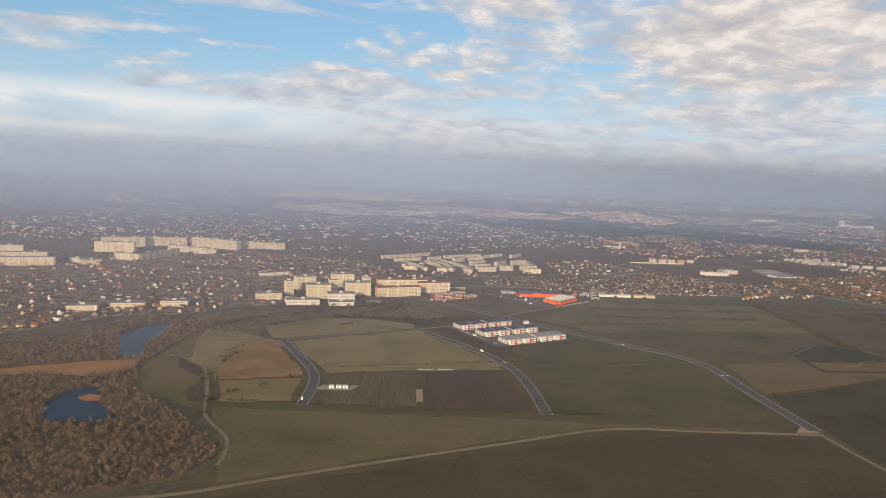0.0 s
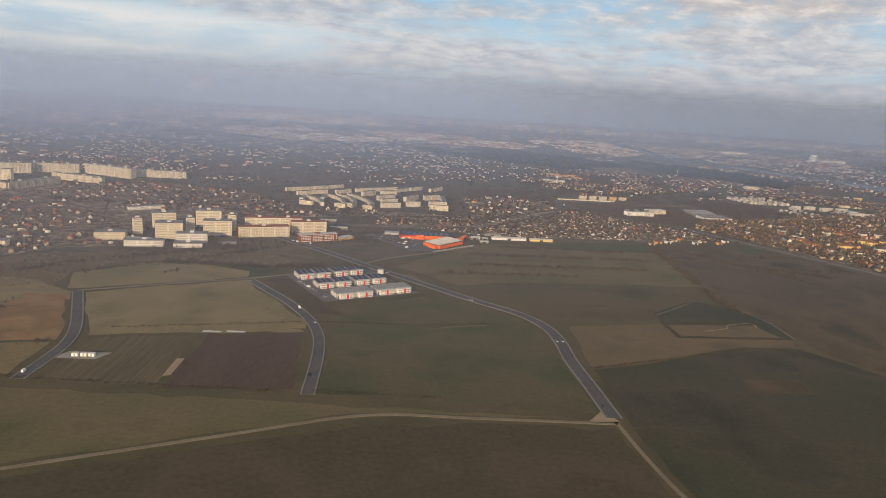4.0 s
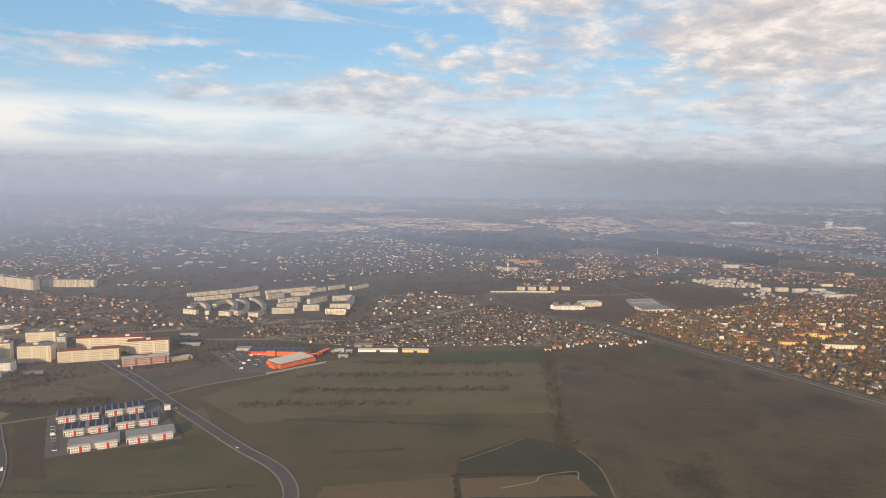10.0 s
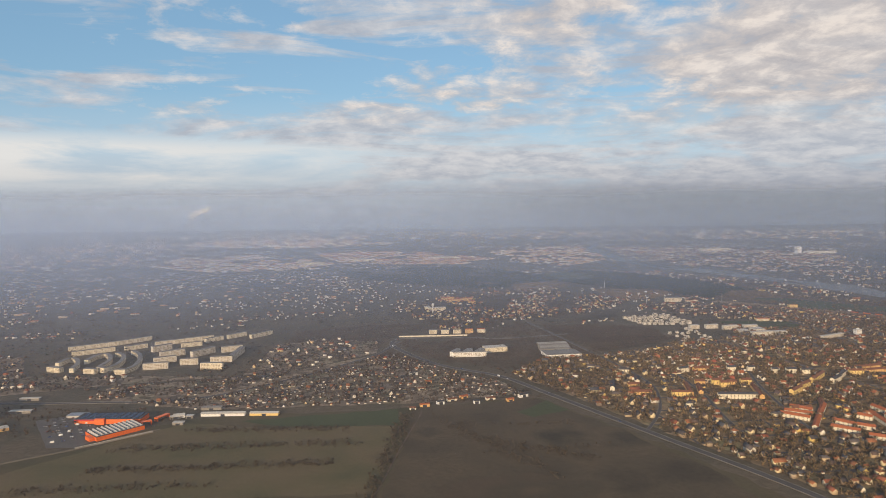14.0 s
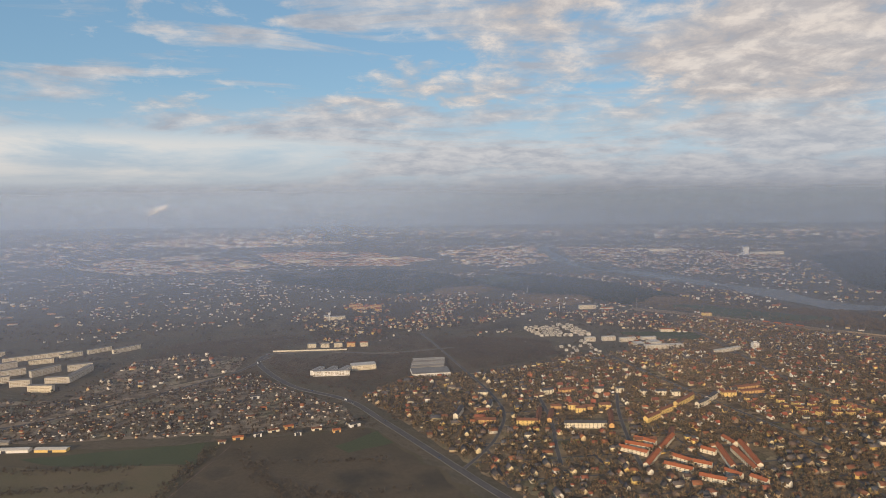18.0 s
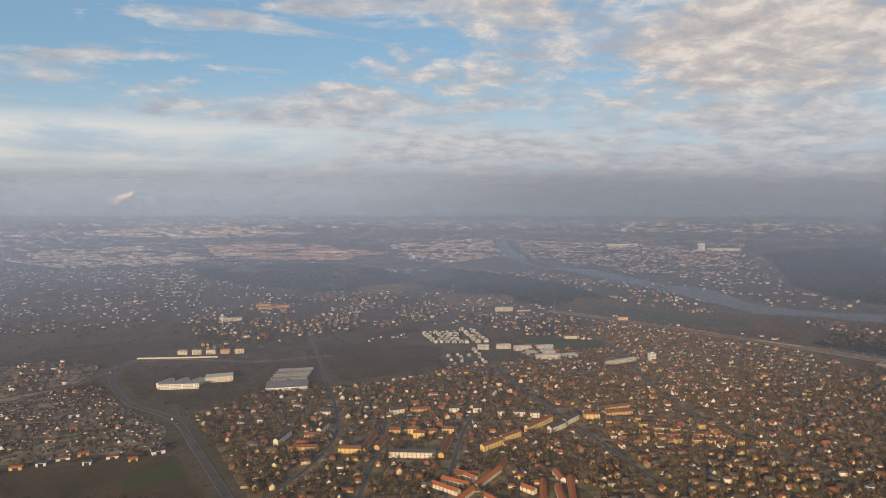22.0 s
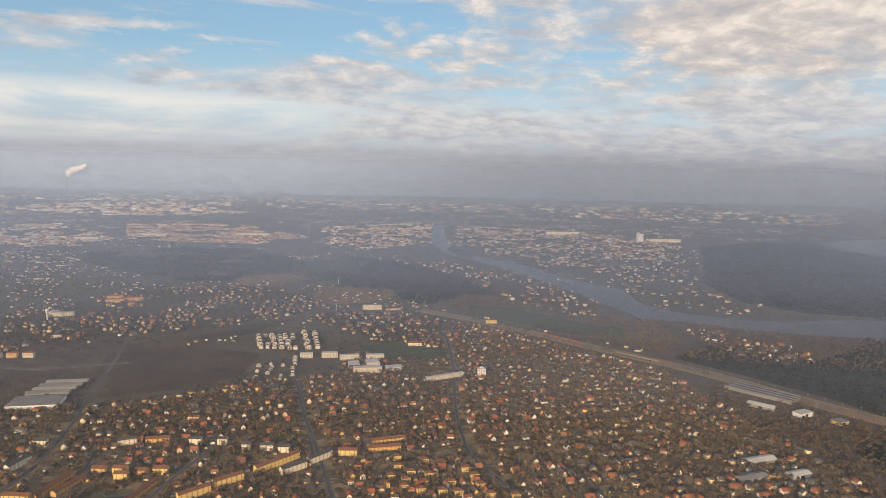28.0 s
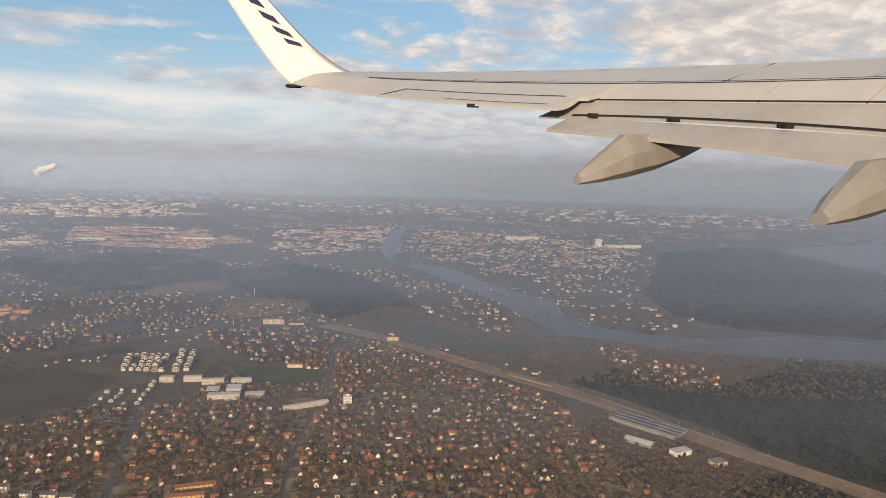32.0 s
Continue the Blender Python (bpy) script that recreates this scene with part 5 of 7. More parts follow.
def railway_yard():
    d = root("train_shed", "row of long grey train-shed roofs beside the tracks", "train shed", at=pose(1228, 1098, 0, 0, 0, -44))
    for k in range(7):
        part("wall", Shape().gable_walls(66, 3.4, 3.0, 0.7), "concrete", d, at=pose(0, -11 + k * 3.65, 0))
        part("roof", Shape().gable_roof(66, 3.4, 3.0, 0.7, 0.1, 0.16), "dark_roof" if k % 2 else "flat_roof", d, at=pose(0, -11 + k * 3.65, 0))
    shed(1209, 1058, -38, 24, 10, 2.8, "concrete", "pale_roof", "long pale warehouse beside the railway", name="warehouse")
    shed(1238, 1038, 25, 17, 9, 3.8, "white_render", "pale_roof", "white warehouse in the trees", pitched=False, name="warehouse")
    shed(1262, 1020, 20, 12, 9, 3.2, "yellow_render", "flat_roof", "low yellow hut in the trees", pitched=False, name="hut")
    shed(1150, 935, 20, 26, 9, 2.8, "concrete", "pale_roof", "long pale industrial hall", name="warehouse")
    shed(1130, 905, 20, 24, 8, 2.8, "concrete", "flat_roof", "grey industrial hall beside a street", name="warehouse")
    shed(1168, 912, 20, 18, 8, 2.8, "white_render", "pale_roof", "white industrial hall beside a street", name="warehouse")
    line = smooth_line(RAIL, 10)
    for i, off, n, mat, lab in ((16, 3.2, 4, "red_tiles", "rust-red freight train on the tracks"), (24, -3.2, 5, "sand", "tan suburban train on the tracks"), (10, 6.4, 5, "winter_wheat", "green goods wagons on a siding"), (32, 0.0, 5, "worn_paving", "grey suburban train on the tracks")):
        tr = root("train", lab, "train", "trains")
        for k in range(n):
            a, b = line[i + k], line[i + k + 1]
            d2 = (b - a).normalized()
            p = a + Vector((-d2.y, d2.x)) * off
            m = pose(p.x, p.y, 0.52, 0, 0, math.degrees(math.atan2(d2.y, d2.x)))
            car_body = Shape().box(-5.2, -0.9, 0.6, 5.2, 0.9, 2.1).add([(-5.2, -0.9, 2.1), (5.2, -0.9, 2.1), (5.2, 0.9, 2.1), (-5.2, 0.9, 2.1), (-5.0, -0.6, 2.4), (5.0, -0.6, 2.4), (5.0, 0.6, 2.4), (-5.0, 0.6, 2.4)], [(4, 5, 6, 7), (0, 1, 5, 4), (1, 2, 6, 5), (2, 3, 7, 6), (3, 0, 4, 7)])
            car = part("wagon", car_body, mat, tr, at=m)
            part("bogie", Shape().box(-4, -0.7, 0, -2.4, 0.7, 0.6).box(2.4, -0.7, 0, 4, 0.7, 0.6), "rubber", car)


def site_huts():
    for x, y in ((-64, 407.5), (-59.5, 408), (-55.5, 408.4)):
        b = root("site_container", "white site container on a concrete pad", "container", "site containers", at=pose(x, y, 0.2, 0, 0, 6))
        part("box", Shape().box(-1.6, -1.1, 0, 1.6, 1.1, 1.7), "white_render", b)
        part("roof", Shape().box(-1.65, -1.15, 1.7, 1.65, 1.15, 1.8), "pale_roof", b)
        part("door", Shape().box(-0.35, -1.15, 0.05, 0.35, -1.08, 1.5), "steel_grey", b)


def car_kit(van=False):
    ln, h = (3.2, 1.5) if van else (2.6, 0.9)
    b = root("van" if van else "car", "white van parked beside a road" if van else "small parked car with dark windows", "van" if van else "car", "parked vans" if van else "parked cars")
    a = ln / 2
    part("body", Shape().add([(-a, -0.55, 0.2), (a, -0.55, 0.2), (a, 0.55, 0.2), (-a, 0.55, 0.2), (-a, -0.55, 0.55), (a, -0.52, 0.5), (a, 0.52, 0.5), (-a, 0.55, 0.55)], [(3, 2, 1, 0), (4, 5, 6, 7), (0, 1, 5, 4), (1, 2, 6, 5), (2, 3, 7, 6), (3, 0, 4, 7)]), "white_render" if van else "car_paint", b)
    c0, c1 = (-a, a * 0.55) if van else (-a * 0.75, a * 0.35)
    part("cabin", Shape().add([(c0, -0.53, 0.5), (c1 + 0.35, -0.53, 0.5), (c1 + 0.35, 0.53, 0.5), (c0, 0.53, 0.5), (c0 + 0.15, -0.45, h), (c1, -0.45, h), (c1, 0.45, h), (c0 + 0.15, 0.45, h)], [(4, 5, 6, 7), (0, 1, 5, 4), (1, 2, 6, 5), (2, 3, 7, 6), (3, 0, 4, 7)]), "white_render" if van else "window_glass", b)
    for x in (-a * 0.62, a * 0.62):
        for y in (-0.5, 0.5):
            w = Shape().cylinder(0, 0, -0.09, 0.09, 0.2, 0.2, 10)
            part("wheel", w, "rubber", b, at=pose(x, y, 0.2, 90, 0, 0))
    return b


def vehicles():
    rng = random.Random(21)
    car, van = car_kit(), car_kit(True)
    spots = []
    for line, n, off in ((ROAD_WEST, 2, 1.5), (ROAD_MID, 5, 1.6), (ROAD_EAST, 9, 1.8), (MAIN_ROAD, 12, 1.7)):
        pts = smooth_line(line, 6)
        for _ in range(n):
            i = rng.randrange(1, len(pts) - 2)
            d = (pts[i + 1] - pts[i]).normalized()
            p = pts[i] + Vector((-d.y, d.x)) * off * rng.choice((-1, 1))
            spots.append((p.x, p.y, math.degrees(math.atan2(d.y, d.x))))
    for i in range(5):
        for j in range(9):
            if rng.random() < 0.8:
                t = Vector((62, 764)).lerp(Vector((104, 712)), j / 8.5) + Vector((6.4, 3.8)) * i
                spots.append((t.x, t.y, 30 + rng.choice((0, 180))))
    for k in range(9):
        spots.append((24 + 3.2 * k + rng.uniform(-0.4, 0.4), 574 - 4.6 * k, 20))
    for k in range(6):
        spots.append((4 + k * 3.4, 706 + k * 1.9, 118))
    for k, (x, y, a) in enumerate(spots):
        m = pose(x, y, 0.24, 0, 0, a)
        if k == 0:
            car.matrix_basis = m
        elif k == 1:
            van.matrix_basis = pose(-77.5, 384, 0.24, 0, 0, 95)
        else:
            copy_thing(van if k % 7 == 3 else car, m)


site_huts()
vehicles()
tower_quarter()
new_estate()
modular_homes()
store()
halls()
orange_quarter()
railway_yard()


# ---- houses and trees ----
RNG = np.random.default_rng(5)
BUILT = []  # places taken by larger buildings
bpy.context.view_layer.update()
for o in list(scene.objects):
    if o.parent is None and o.type == "EMPTY" and o.children:
        pts = [o.matrix_basis @ c.matrix_basis @ Vector(k) for c in o.children if c.type == "MESH" and c.name.split(".")[0] in ("wall", "panel", "roof", "wagon", "body", "frame") for k in c.bound_box]
        if pts:
            cx, cy = sum(p.x for p in pts) / len(pts), sum(p.y for p in pts) / len(pts)
            BUILT.append((cx, cy, max(math.hypot(p.x - cx, p.y - cy) for p in pts)))
BUILT = np.array(BUILT)
LINES = [(MAIN_ROAD, 9), (ROAD_WEST, 7), (ROAD_MID, 7), (ROAD_EAST, 8), (RAIL, 20), ([(895, 1330), (907, 1275), (914, 1151), (915, 1025), (925, 935), (948, 887), (966, 850), (985, 800)], 5), ([(742, 1120), (757, 1084), (778, 1013), (803, 941), (830, 860), (850, 800)], 7),
         ([(511, 1243), (540, 1150), (569, 1048), (597, 950), (612, 882), (603, 827), (590, 790), (570, 752)], 5), ([(642, 760), (644, 801), (648, 857), (646, 925)], 4), ([(700, 760), (703, 803), (712, 880), (724, 941)], 4), ([(320, 1118), (380, 1130), (470, 1120), (560, 1150)], 7), ([(-440, 900), (-300, 840), (-190, 800), (-60, 815), (60, 820), (180, 845), (300, 1000), (330, 1100)], 7)]


def free(x, y, margin=5.0, water=True):
    ok = np.ones(len(x), bool)
    for line, w in LINES:
        ok &= ~near_line(line, w, x, y)
    for i in range(0, len(x), 4000):
        d = np.hypot(x[i:i + 4000, None] - BUILT[None, :, 0], y[i:i + 4000, None] - BUILT[None, :, 1])
        ok[i:i + 4000] &= (d > BUILT[None, :, 2] * 0.8 + margin).all(1)
    if water:
        for poly in (RIVER, LAKE_EAST, POND_A, POND_B, SPORTS_GREEN):
            ok &= ~inside(poly, x, y)
    return ok


def district(poly, turn, lot, street, keep=0.85, jitter=1.6):
    """Places for houses in rows along parallel streets: x, y, turn in radians."""
    px, py = np.array(poly).T
    cx, cy, r = px.mean(), py.mean(), max(np.hypot(px - px.mean(), py - py.mean()))
    u, v = np.meshgrid(np.arange(-r, r, lot), np.arange(-r, r, street))
    u = u + (np.arange(v.shape[0]) % 2)[:, None] * lot * 0.5
    u, v = u.ravel() + RNG.normal(0, jitter, u.size), v.ravel() + RNG.normal(0, jitter, u.size)
    bend = 6 * np.sin(u / 90) + 5 * np.sin(v / 70)
    v = v + bend
    a = radians(turn)
    x, y = cx + u * math.cos(a) - v * math.sin(a), cy + u * math.sin(a) + v * math.cos(a)
    ok = inside(poly, x, y) & (RNG.random(x.size) < keep)
    x, y = x[ok], y[ok]
    ok = free(x, y, 1.5)
    x, y = x[ok], y[ok]
    return np.stack([x, y, a + RNG.choice([0, math.pi / 2, math.pi, -math.pi / 2], x.size) + RNG.normal(0, 0.12, x.size)], 1)


HOUSE_SIZES = ((5.6, 4.3, 2.6, 2.1, "gable"), (6.2, 4.5, 3.2, 1.9, "gable"), (5.2, 4.7, 3.3, 1.5, "hip"), (4.7, 4.0, 2.3, 2.2, "gable"), (8.4, 4.4, 3.0, 1.8, "gable"))


def house_kit():
    """One detached house of each size, with its parts; they stand in the first lots."""
    kits = []
    for w, d, h, rise, kind in HOUSE_SIZES:
        b = root("detached_house", "detached house with pale plaster and a tiled roof", "house", "detached houses")
        if kind == "gable":
            part("wall", Shape().gable_walls(w, d, h, rise), "house_plaster", b)
            part("roof", Shape().gable_roof(w, d, h, rise), "house_tiles", b)
        else:
            part("wall", Shape().box(-w / 2, -d / 2, -0.2, w / 2, d / 2, h), "house_plaster", b)
            part("roof", Shape().hip_roof(w, d, h, rise), "house_tiles", b)
        part("chimney", Shape().box(w * 0.18, 0.2, h + rise * 0.4, w * 0.18 + 0.5, 0.7, h + rise + 0.6), "chimney_brick", b)
        pane = Shape().box(-0.4, -0.05, 0, 0.4, 0.03, 0.85).mesh("window", "window_glass")
        for zz in ((0.5, 1.65) if h > 2.2 else (0.5,)):
            for k in (-0.27, 0.27):
                for s in (-1,):
                    part("window", pane, None, b, at=pose(k * w, s * d / 2, zz, 0, 0, 0 if s < 0 else 180))
        part("door", Shape().box(-0.35, -d / 2 - 0.05, 0, 0.35, -d / 2 + 0.03, 1.4), "bark", b)
        kits.append(b)
    return kits


def houses():
    east = np.concatenate([district(SUBURB_EAST, 12, 9.4, 13.0, 0.8, 2.0)])
    west = district(WEST_SUBURB, 20, 10.5, 16.0, 0.66, 2.8)
    north = district(NORTH_SUBURB, 8, 10.0, 15.0, 0.7)
    gardens = district(GARDENS, 10, 5.0, 7.2, 0.6, 1.6)
    hill = district(HILL_VILLAGE, 25, 10.5, 16.0, 0.85, 2.6)
    station = district(STATION_VILLAGE, -10, 10.0, 15.0, 0.72, 3.0)
    river = district(RIVER_VILLAGE, -30, 13.0, 20.0, 0.6, 4.0)
    bank = district(BANK_VILLAGE, -20, 10.0, 14.0, 0.75, 2.5)
    over = district(FAR_BANK, 15, 16.0, 26.0, 0.62, 5.0)

    def clumped(rows, size, least):
        return rows[np.array([noise.noise(Vector((a / size, b / size, 12.3))) for a, b in rows[:, :2]]) > least]

    hill, river, over = clumped(hill, 55, -0.12), clumped(river, 60, -0.15), clumped(over, 75, -0.05)
    gardens, north, west, east = clumped(gardens, 28, -0.2), clumped(north, 32, -0.1), clumped(west, 40, -0.16), clumped(east, 34, -0.3)
    # single houses in the middle of the eastern suburb, the rest joined
    mid = (east[:, 0] > 640) & (east[:, 0] < 1010) & (east[:, 1] > 850) & (east[:, 1] < 1100)
    pick = np.flatnonzero(mid)[:300]
    kits = house_kit()
    used = [False] * len(kits)
    for n, i in enumerate(pick):
        x, y, a = east[i]
        k = int(RNG.integers(len(kits)))
        m = pose(x, y, 0.06, 0, 0, math.degrees(a)) @ Matrix.Scale(float(RNG.uniform(0.72, 1.0)), 4)
        if used[k]:
            copy_thing(kits[k], m)
        else:
            kits[k].matrix_basis = m
            used[k] = True
    rest = np.delete(east, pick, 0)
    base = []
    for w, d, h, rise, kind in HOUSE_SIZES:
        if kind == "gable":
            base.append((tris(Shape().gable_walls(w, d, h, rise)), tris(Shape().gable_roof(w, d, h, rise))))
        else:
            base.append((tris(Shape().box(-w / 2, -d / 2, -0.2, w / 2, d / 2, h)), tris(Shape().hip_roof(w, d, h, rise))))
    hut = (tris(Shape().gable_walls(3.4, 2.8, 1.6, 0.8)), tris(Shape().gable_roof(3.4, 2.8, 1.6, 0.8, 0.3, 0.15)))

    def joined(name, rows, label, kinds, size=(0.75, 1.1), plaster="far_plaster"):
        pieces = []
        which = RNG.integers(0, len(kinds), len(rows))
        sc = RNG.uniform(*size, (len(rows), 1))
        full = np.concatenate([rows[:, :2], np.full((len(rows), 1), 0.06), rows[:, 2:3], sc * RNG.uniform(0.9, 1.15, (len(rows), 1)), sc, sc * RNG.uniform(0.9, 1.1, (len(rows), 1))], 1)
        for k, (wall, roof) in enumerate(kinds):
            pieces += [(*wall, 0, full[which == k]), (*roof, 1, full[which == k])]
        bulk(name, pieces, [plaster, "far_tiles"], label, "houses")

    joined("suburb_houses", rest, "small plaster houses with red and dark roofs among gardens", base, (0.68, 1.0))
    sheds = district(SUBURB_EAST, 12, 8.3, 11.7, 0.34, 3.0)
    joined("garden_huts", sheds, "small garden huts and garages between the houses", [hut], (0.55, 0.9))
    joined("west_houses", west, "suburban houses with tiled roofs among trees", base, (0.6, 0.95), "pale_plaster")
    joined("north_houses", north, "houses with dark and red roofs beside the estate", base, (0.65, 0.95), "pale_plaster")
    joined("allotment_huts", gardens, "tiny allotment huts and small houses", [hut, hut, hut, hut, base[3]], (0.45, 0.85), "pale_plaster")
    joined("hill_houses", np.concatenate([hill, station]), "village houses with warm roofs on a low rise", base, (0.75, 1.05))
    joined("river_houses", np.concatenate([river, bank, over]), "houses along the wooded river bank", base, (0.85, 1.3))
    # the wide town behind: houses in clusters along streets, thinning out and thickening
    n = 46000
    x, y = RNG.uniform(-2600, 4200, n), 1120 + 3700 * RNG.random(n) ** 1.35
    d = np.array([noise.noise(Vector((a / 300, b / 220, 3.1))) + 0.8 * noise.noise(Vector((a / 85, b / 75, 8.7))) for a, b in zip(x, y)])
    ok = (d > np.where(y < 2050, 0.0, 0.12)) & free(x, y, 8)
    for poly in (PINE_EAST, PINE_NORTH, WOOD_MID, WOOD_NORTH, SUBURB_EAST, ESTATE, HEATH, DARK_HEATH, WHITE_QUARTER, SCHOOL, OPEN_FIELDS, HILL_VILLAGE, RIVER_VILLAGE, STATION_VILLAGE, FAR_BANK, FALLOW, RIVER_STRIP):
        ok &= ~inside(poly, x, y)
    far = np.stack([x, y, RNG.choice([0.2, 1.77], n) + RNG.normal(0, 0.2, n)], 1)[ok]
    joined("far_town_houses", far, "countless pale houses of the far town", base[:3] + base[4:], (0.42, 0.8), "pale_plaster")

    # the larger quarters of the far town: tight rows of tenements, halls and slabs
    box, top = tris(Shape().box(-0.5, -0.5, -0.02, 0.5, 0.5, 1)), tris(Shape().box(-0.51, -0.51, 1, 0.51, 0.51, 1.06))
    gable = (tris(Shape().gable_walls(1, 1, 0.7, 0.3)), tris(Shape().gable_roof(1, 1, 0.7, 0.3, 0.03, 0.04)))

    def quarter(name, poly, count, long, high, turn, label, pitched=0.5):
        q = np.array(poly)
        x, y = RNG.uniform(q[:, 0].min(), q[:, 0].max(), count * 4), RNG.uniform(q[:, 1].min(), q[:, 1].max(), count * 4)
        ok = inside(poly, x, y) & free(x, y, 6)
        for wood in (PINE_NORTH, WOOD_MID, WOOD_NORTH):
            ok &= ~inside(wood, x, y)
        clump = np.array([noise.noise(Vector((a / 70, b / 55, 31.7))) for a, b in zip(x, y)])
        ok &= clump > -0.12
        x, y = x[ok][:count], y[ok][:count]
        m = len(x)
        rows = np.stack([x, y, np.zeros(m), RNG.choice([turn, turn + 1.57], m, p=[0.7, 0.3]) + RNG.normal(0, 0.08, m), RNG.uniform(*long, m) * 0.68, RNG.uniform(3, 5.5, m), RNG.uniform(*high, m) * 0.72], 1)
        tilt = RNG.random(m) < pitched
        bulk(name, [(*gable[0], 0, rows[tilt]), (*gable[1], 1, rows[tilt]), (*box, 0, rows[~tilt]), (*top, 2, rows[~tilt])], ["town_plaster", "town_tiles", "far_flat_roof"], label, "buildings")

    quarter("old_town_blocks", [(-174, 2690), (174, 2780), (500, 2410), (392, 2228), (200, 2240), (16, 2284)], 2000, (6, 17), (3, 7), 0.2, "warm tenement rows of the far old town", 0.8)
    quarter("west_town_blocks", [(-620, 2560), (-338, 2640), (-12, 2300), (-26, 2087), (-300, 2020), (-560, 2200)], 900, (8, 26), (3, 8), 0.1, "pale slabs and halls of the far town", 0.3)
    quarter("outer_town_blocks", [(-1000, 3600), (-479, 3869), (60, 3300), (-330, 2983), (-900, 3200)], 420, (12, 40), (5, 11), 0.15, "pale slabs on the far side of the town", 0.2)
    quarter("river_town_blocks", [(480, 2734), (860, 3064), (860, 2396), (697, 2130), (560, 2300)], 560, (6, 22), (3, 7), 0.4, "pale blocks and halls before the river", 0.4)
    quarter("bank_town_blocks", [(976, 2200), (1121, 2000), (1330, 1900), (1440, 2050), (1600, 2395), (1443, 2803), (950, 2950), (925, 2450)], 820, (6, 22), (3, 6), 0.25, "warm town blocks on the far bank of the river", 0.5)
    quarter("far_west_blocks", [(-2000, 2100), (-700, 2100), (-600, 2900), (-1200, 3600), (-2200, 3000)], 420, (10, 34), (4, 9), 0.2, "pale slabs and halls of the far suburbs", 0.3)
    quarter("mid_west_blocks", [(-900, 1250), (-150, 1250), (250, 1500), (100, 1950), (-500, 1950), (-1000, 1700)], 230, (8, 24), (2.5, 5), 0.25, "pale halls and slabs among the suburb's trees", 0.4)
    quarter("horizon_blocks", [(-1600, 3900), (2600, 3300), (3200, 4300), (-1200, 4600)], 520, (16, 50), (5, 12), 0.1, "pale blocks near the horizon", 0.2)


def landmark_far():
    def chimney(x, y, h, label, r=1.0):
        c = root("chimney_stack", label, "chimney", "far chimneys", at=pose(x, y, 0))
        part("shaft", Shape().cylinder(0, 0, 0, h, 2.0 * r, 1.3 * r, 14), "concrete", c)
        part("rim", Shape().cylinder(0, 0, h, h + 0.8, 1.45 * r, 1.45 * r, 14), "red_panel", c)
    chimney(504, 2372, 46, "tall slim chimney of the far town")
    for x, y, h in ((739, 1430, 12), (706, 1656, 15)):
        m = root("radio_mast", "slim pale radio mast on the wooded hill", "mast", "radio masts", at=pose(x, y, 0))
        part("pole", Shape().cylinder(0, 0, 0, h, 0.55, 0.4, 8), "white_render", m)
        part("antenna", Shape().cylinder(0, 0, h, h + 1.6, 0.12, 0.08, 6), "steel_grey", m)
        part("platform", Shape().cylinder(0, 0, h - 1.2, h - 0.8, 0.8, 0.8, 10), "steel_grey", m)
    barge = root("barge", "long dark cargo barge on the river", "barge", at=pose(1136, 1738, 0.2, 0, 0, -72))
    part("hull", Shape().box(-24, -2.6, 0, 24, 2.6, 1.2).box(24, -1.6, 0.1, 27, 1.6, 1.3), "dark_roof", barge)
    part("hatch_cover", Shape().box(-15, -2.0, 1.2, 21, 2.0, 1.7), "flat_roof", barge)
    part("wheelhouse", Shape().box(-22, -1.6, 1.2, -18, 1.6, 3.2), "white_render", barge)
    chimney(872, 1432, 20, "slim brick stack beside the railway", 0.35)
    for x, y, ln, f, lab in ((1510, 2501, 16, 17, "white far hospital tower"), (1590, 2520, 110, 6, "long far hospital building"), (1300, 2680, 110, 6, "long warm far factory building"), (-60, 2215, 60, 6, "far pale apartment slab"), (60, 2350, 70, 5, "far pale apartment slab"), (330, 2420, 90, 5, "far warm apartment slab")):
        slab_block(x, y, 8, ln, 16, f, "white_render" if "white" in lab else "panel_render", lab, rows=False, penthouse=False, name="far_building", group="far buildings")
    water_tower = root("water_tower", "round white water tower above the far houses", "water tower", at=pose(360, 1330, 0))
    part("shaft", Shape().cylinder(0, 0, 0, 13, 1.0, 0.9, 12), "white_render", water_tower)
    part("tank", Shape().cylinder(0, 0, 13, 16, 2.2, 2.2, 16).cylinder(0, 0, 16, 17, 2.2, 0.3, 16), "white_render", water_tower)


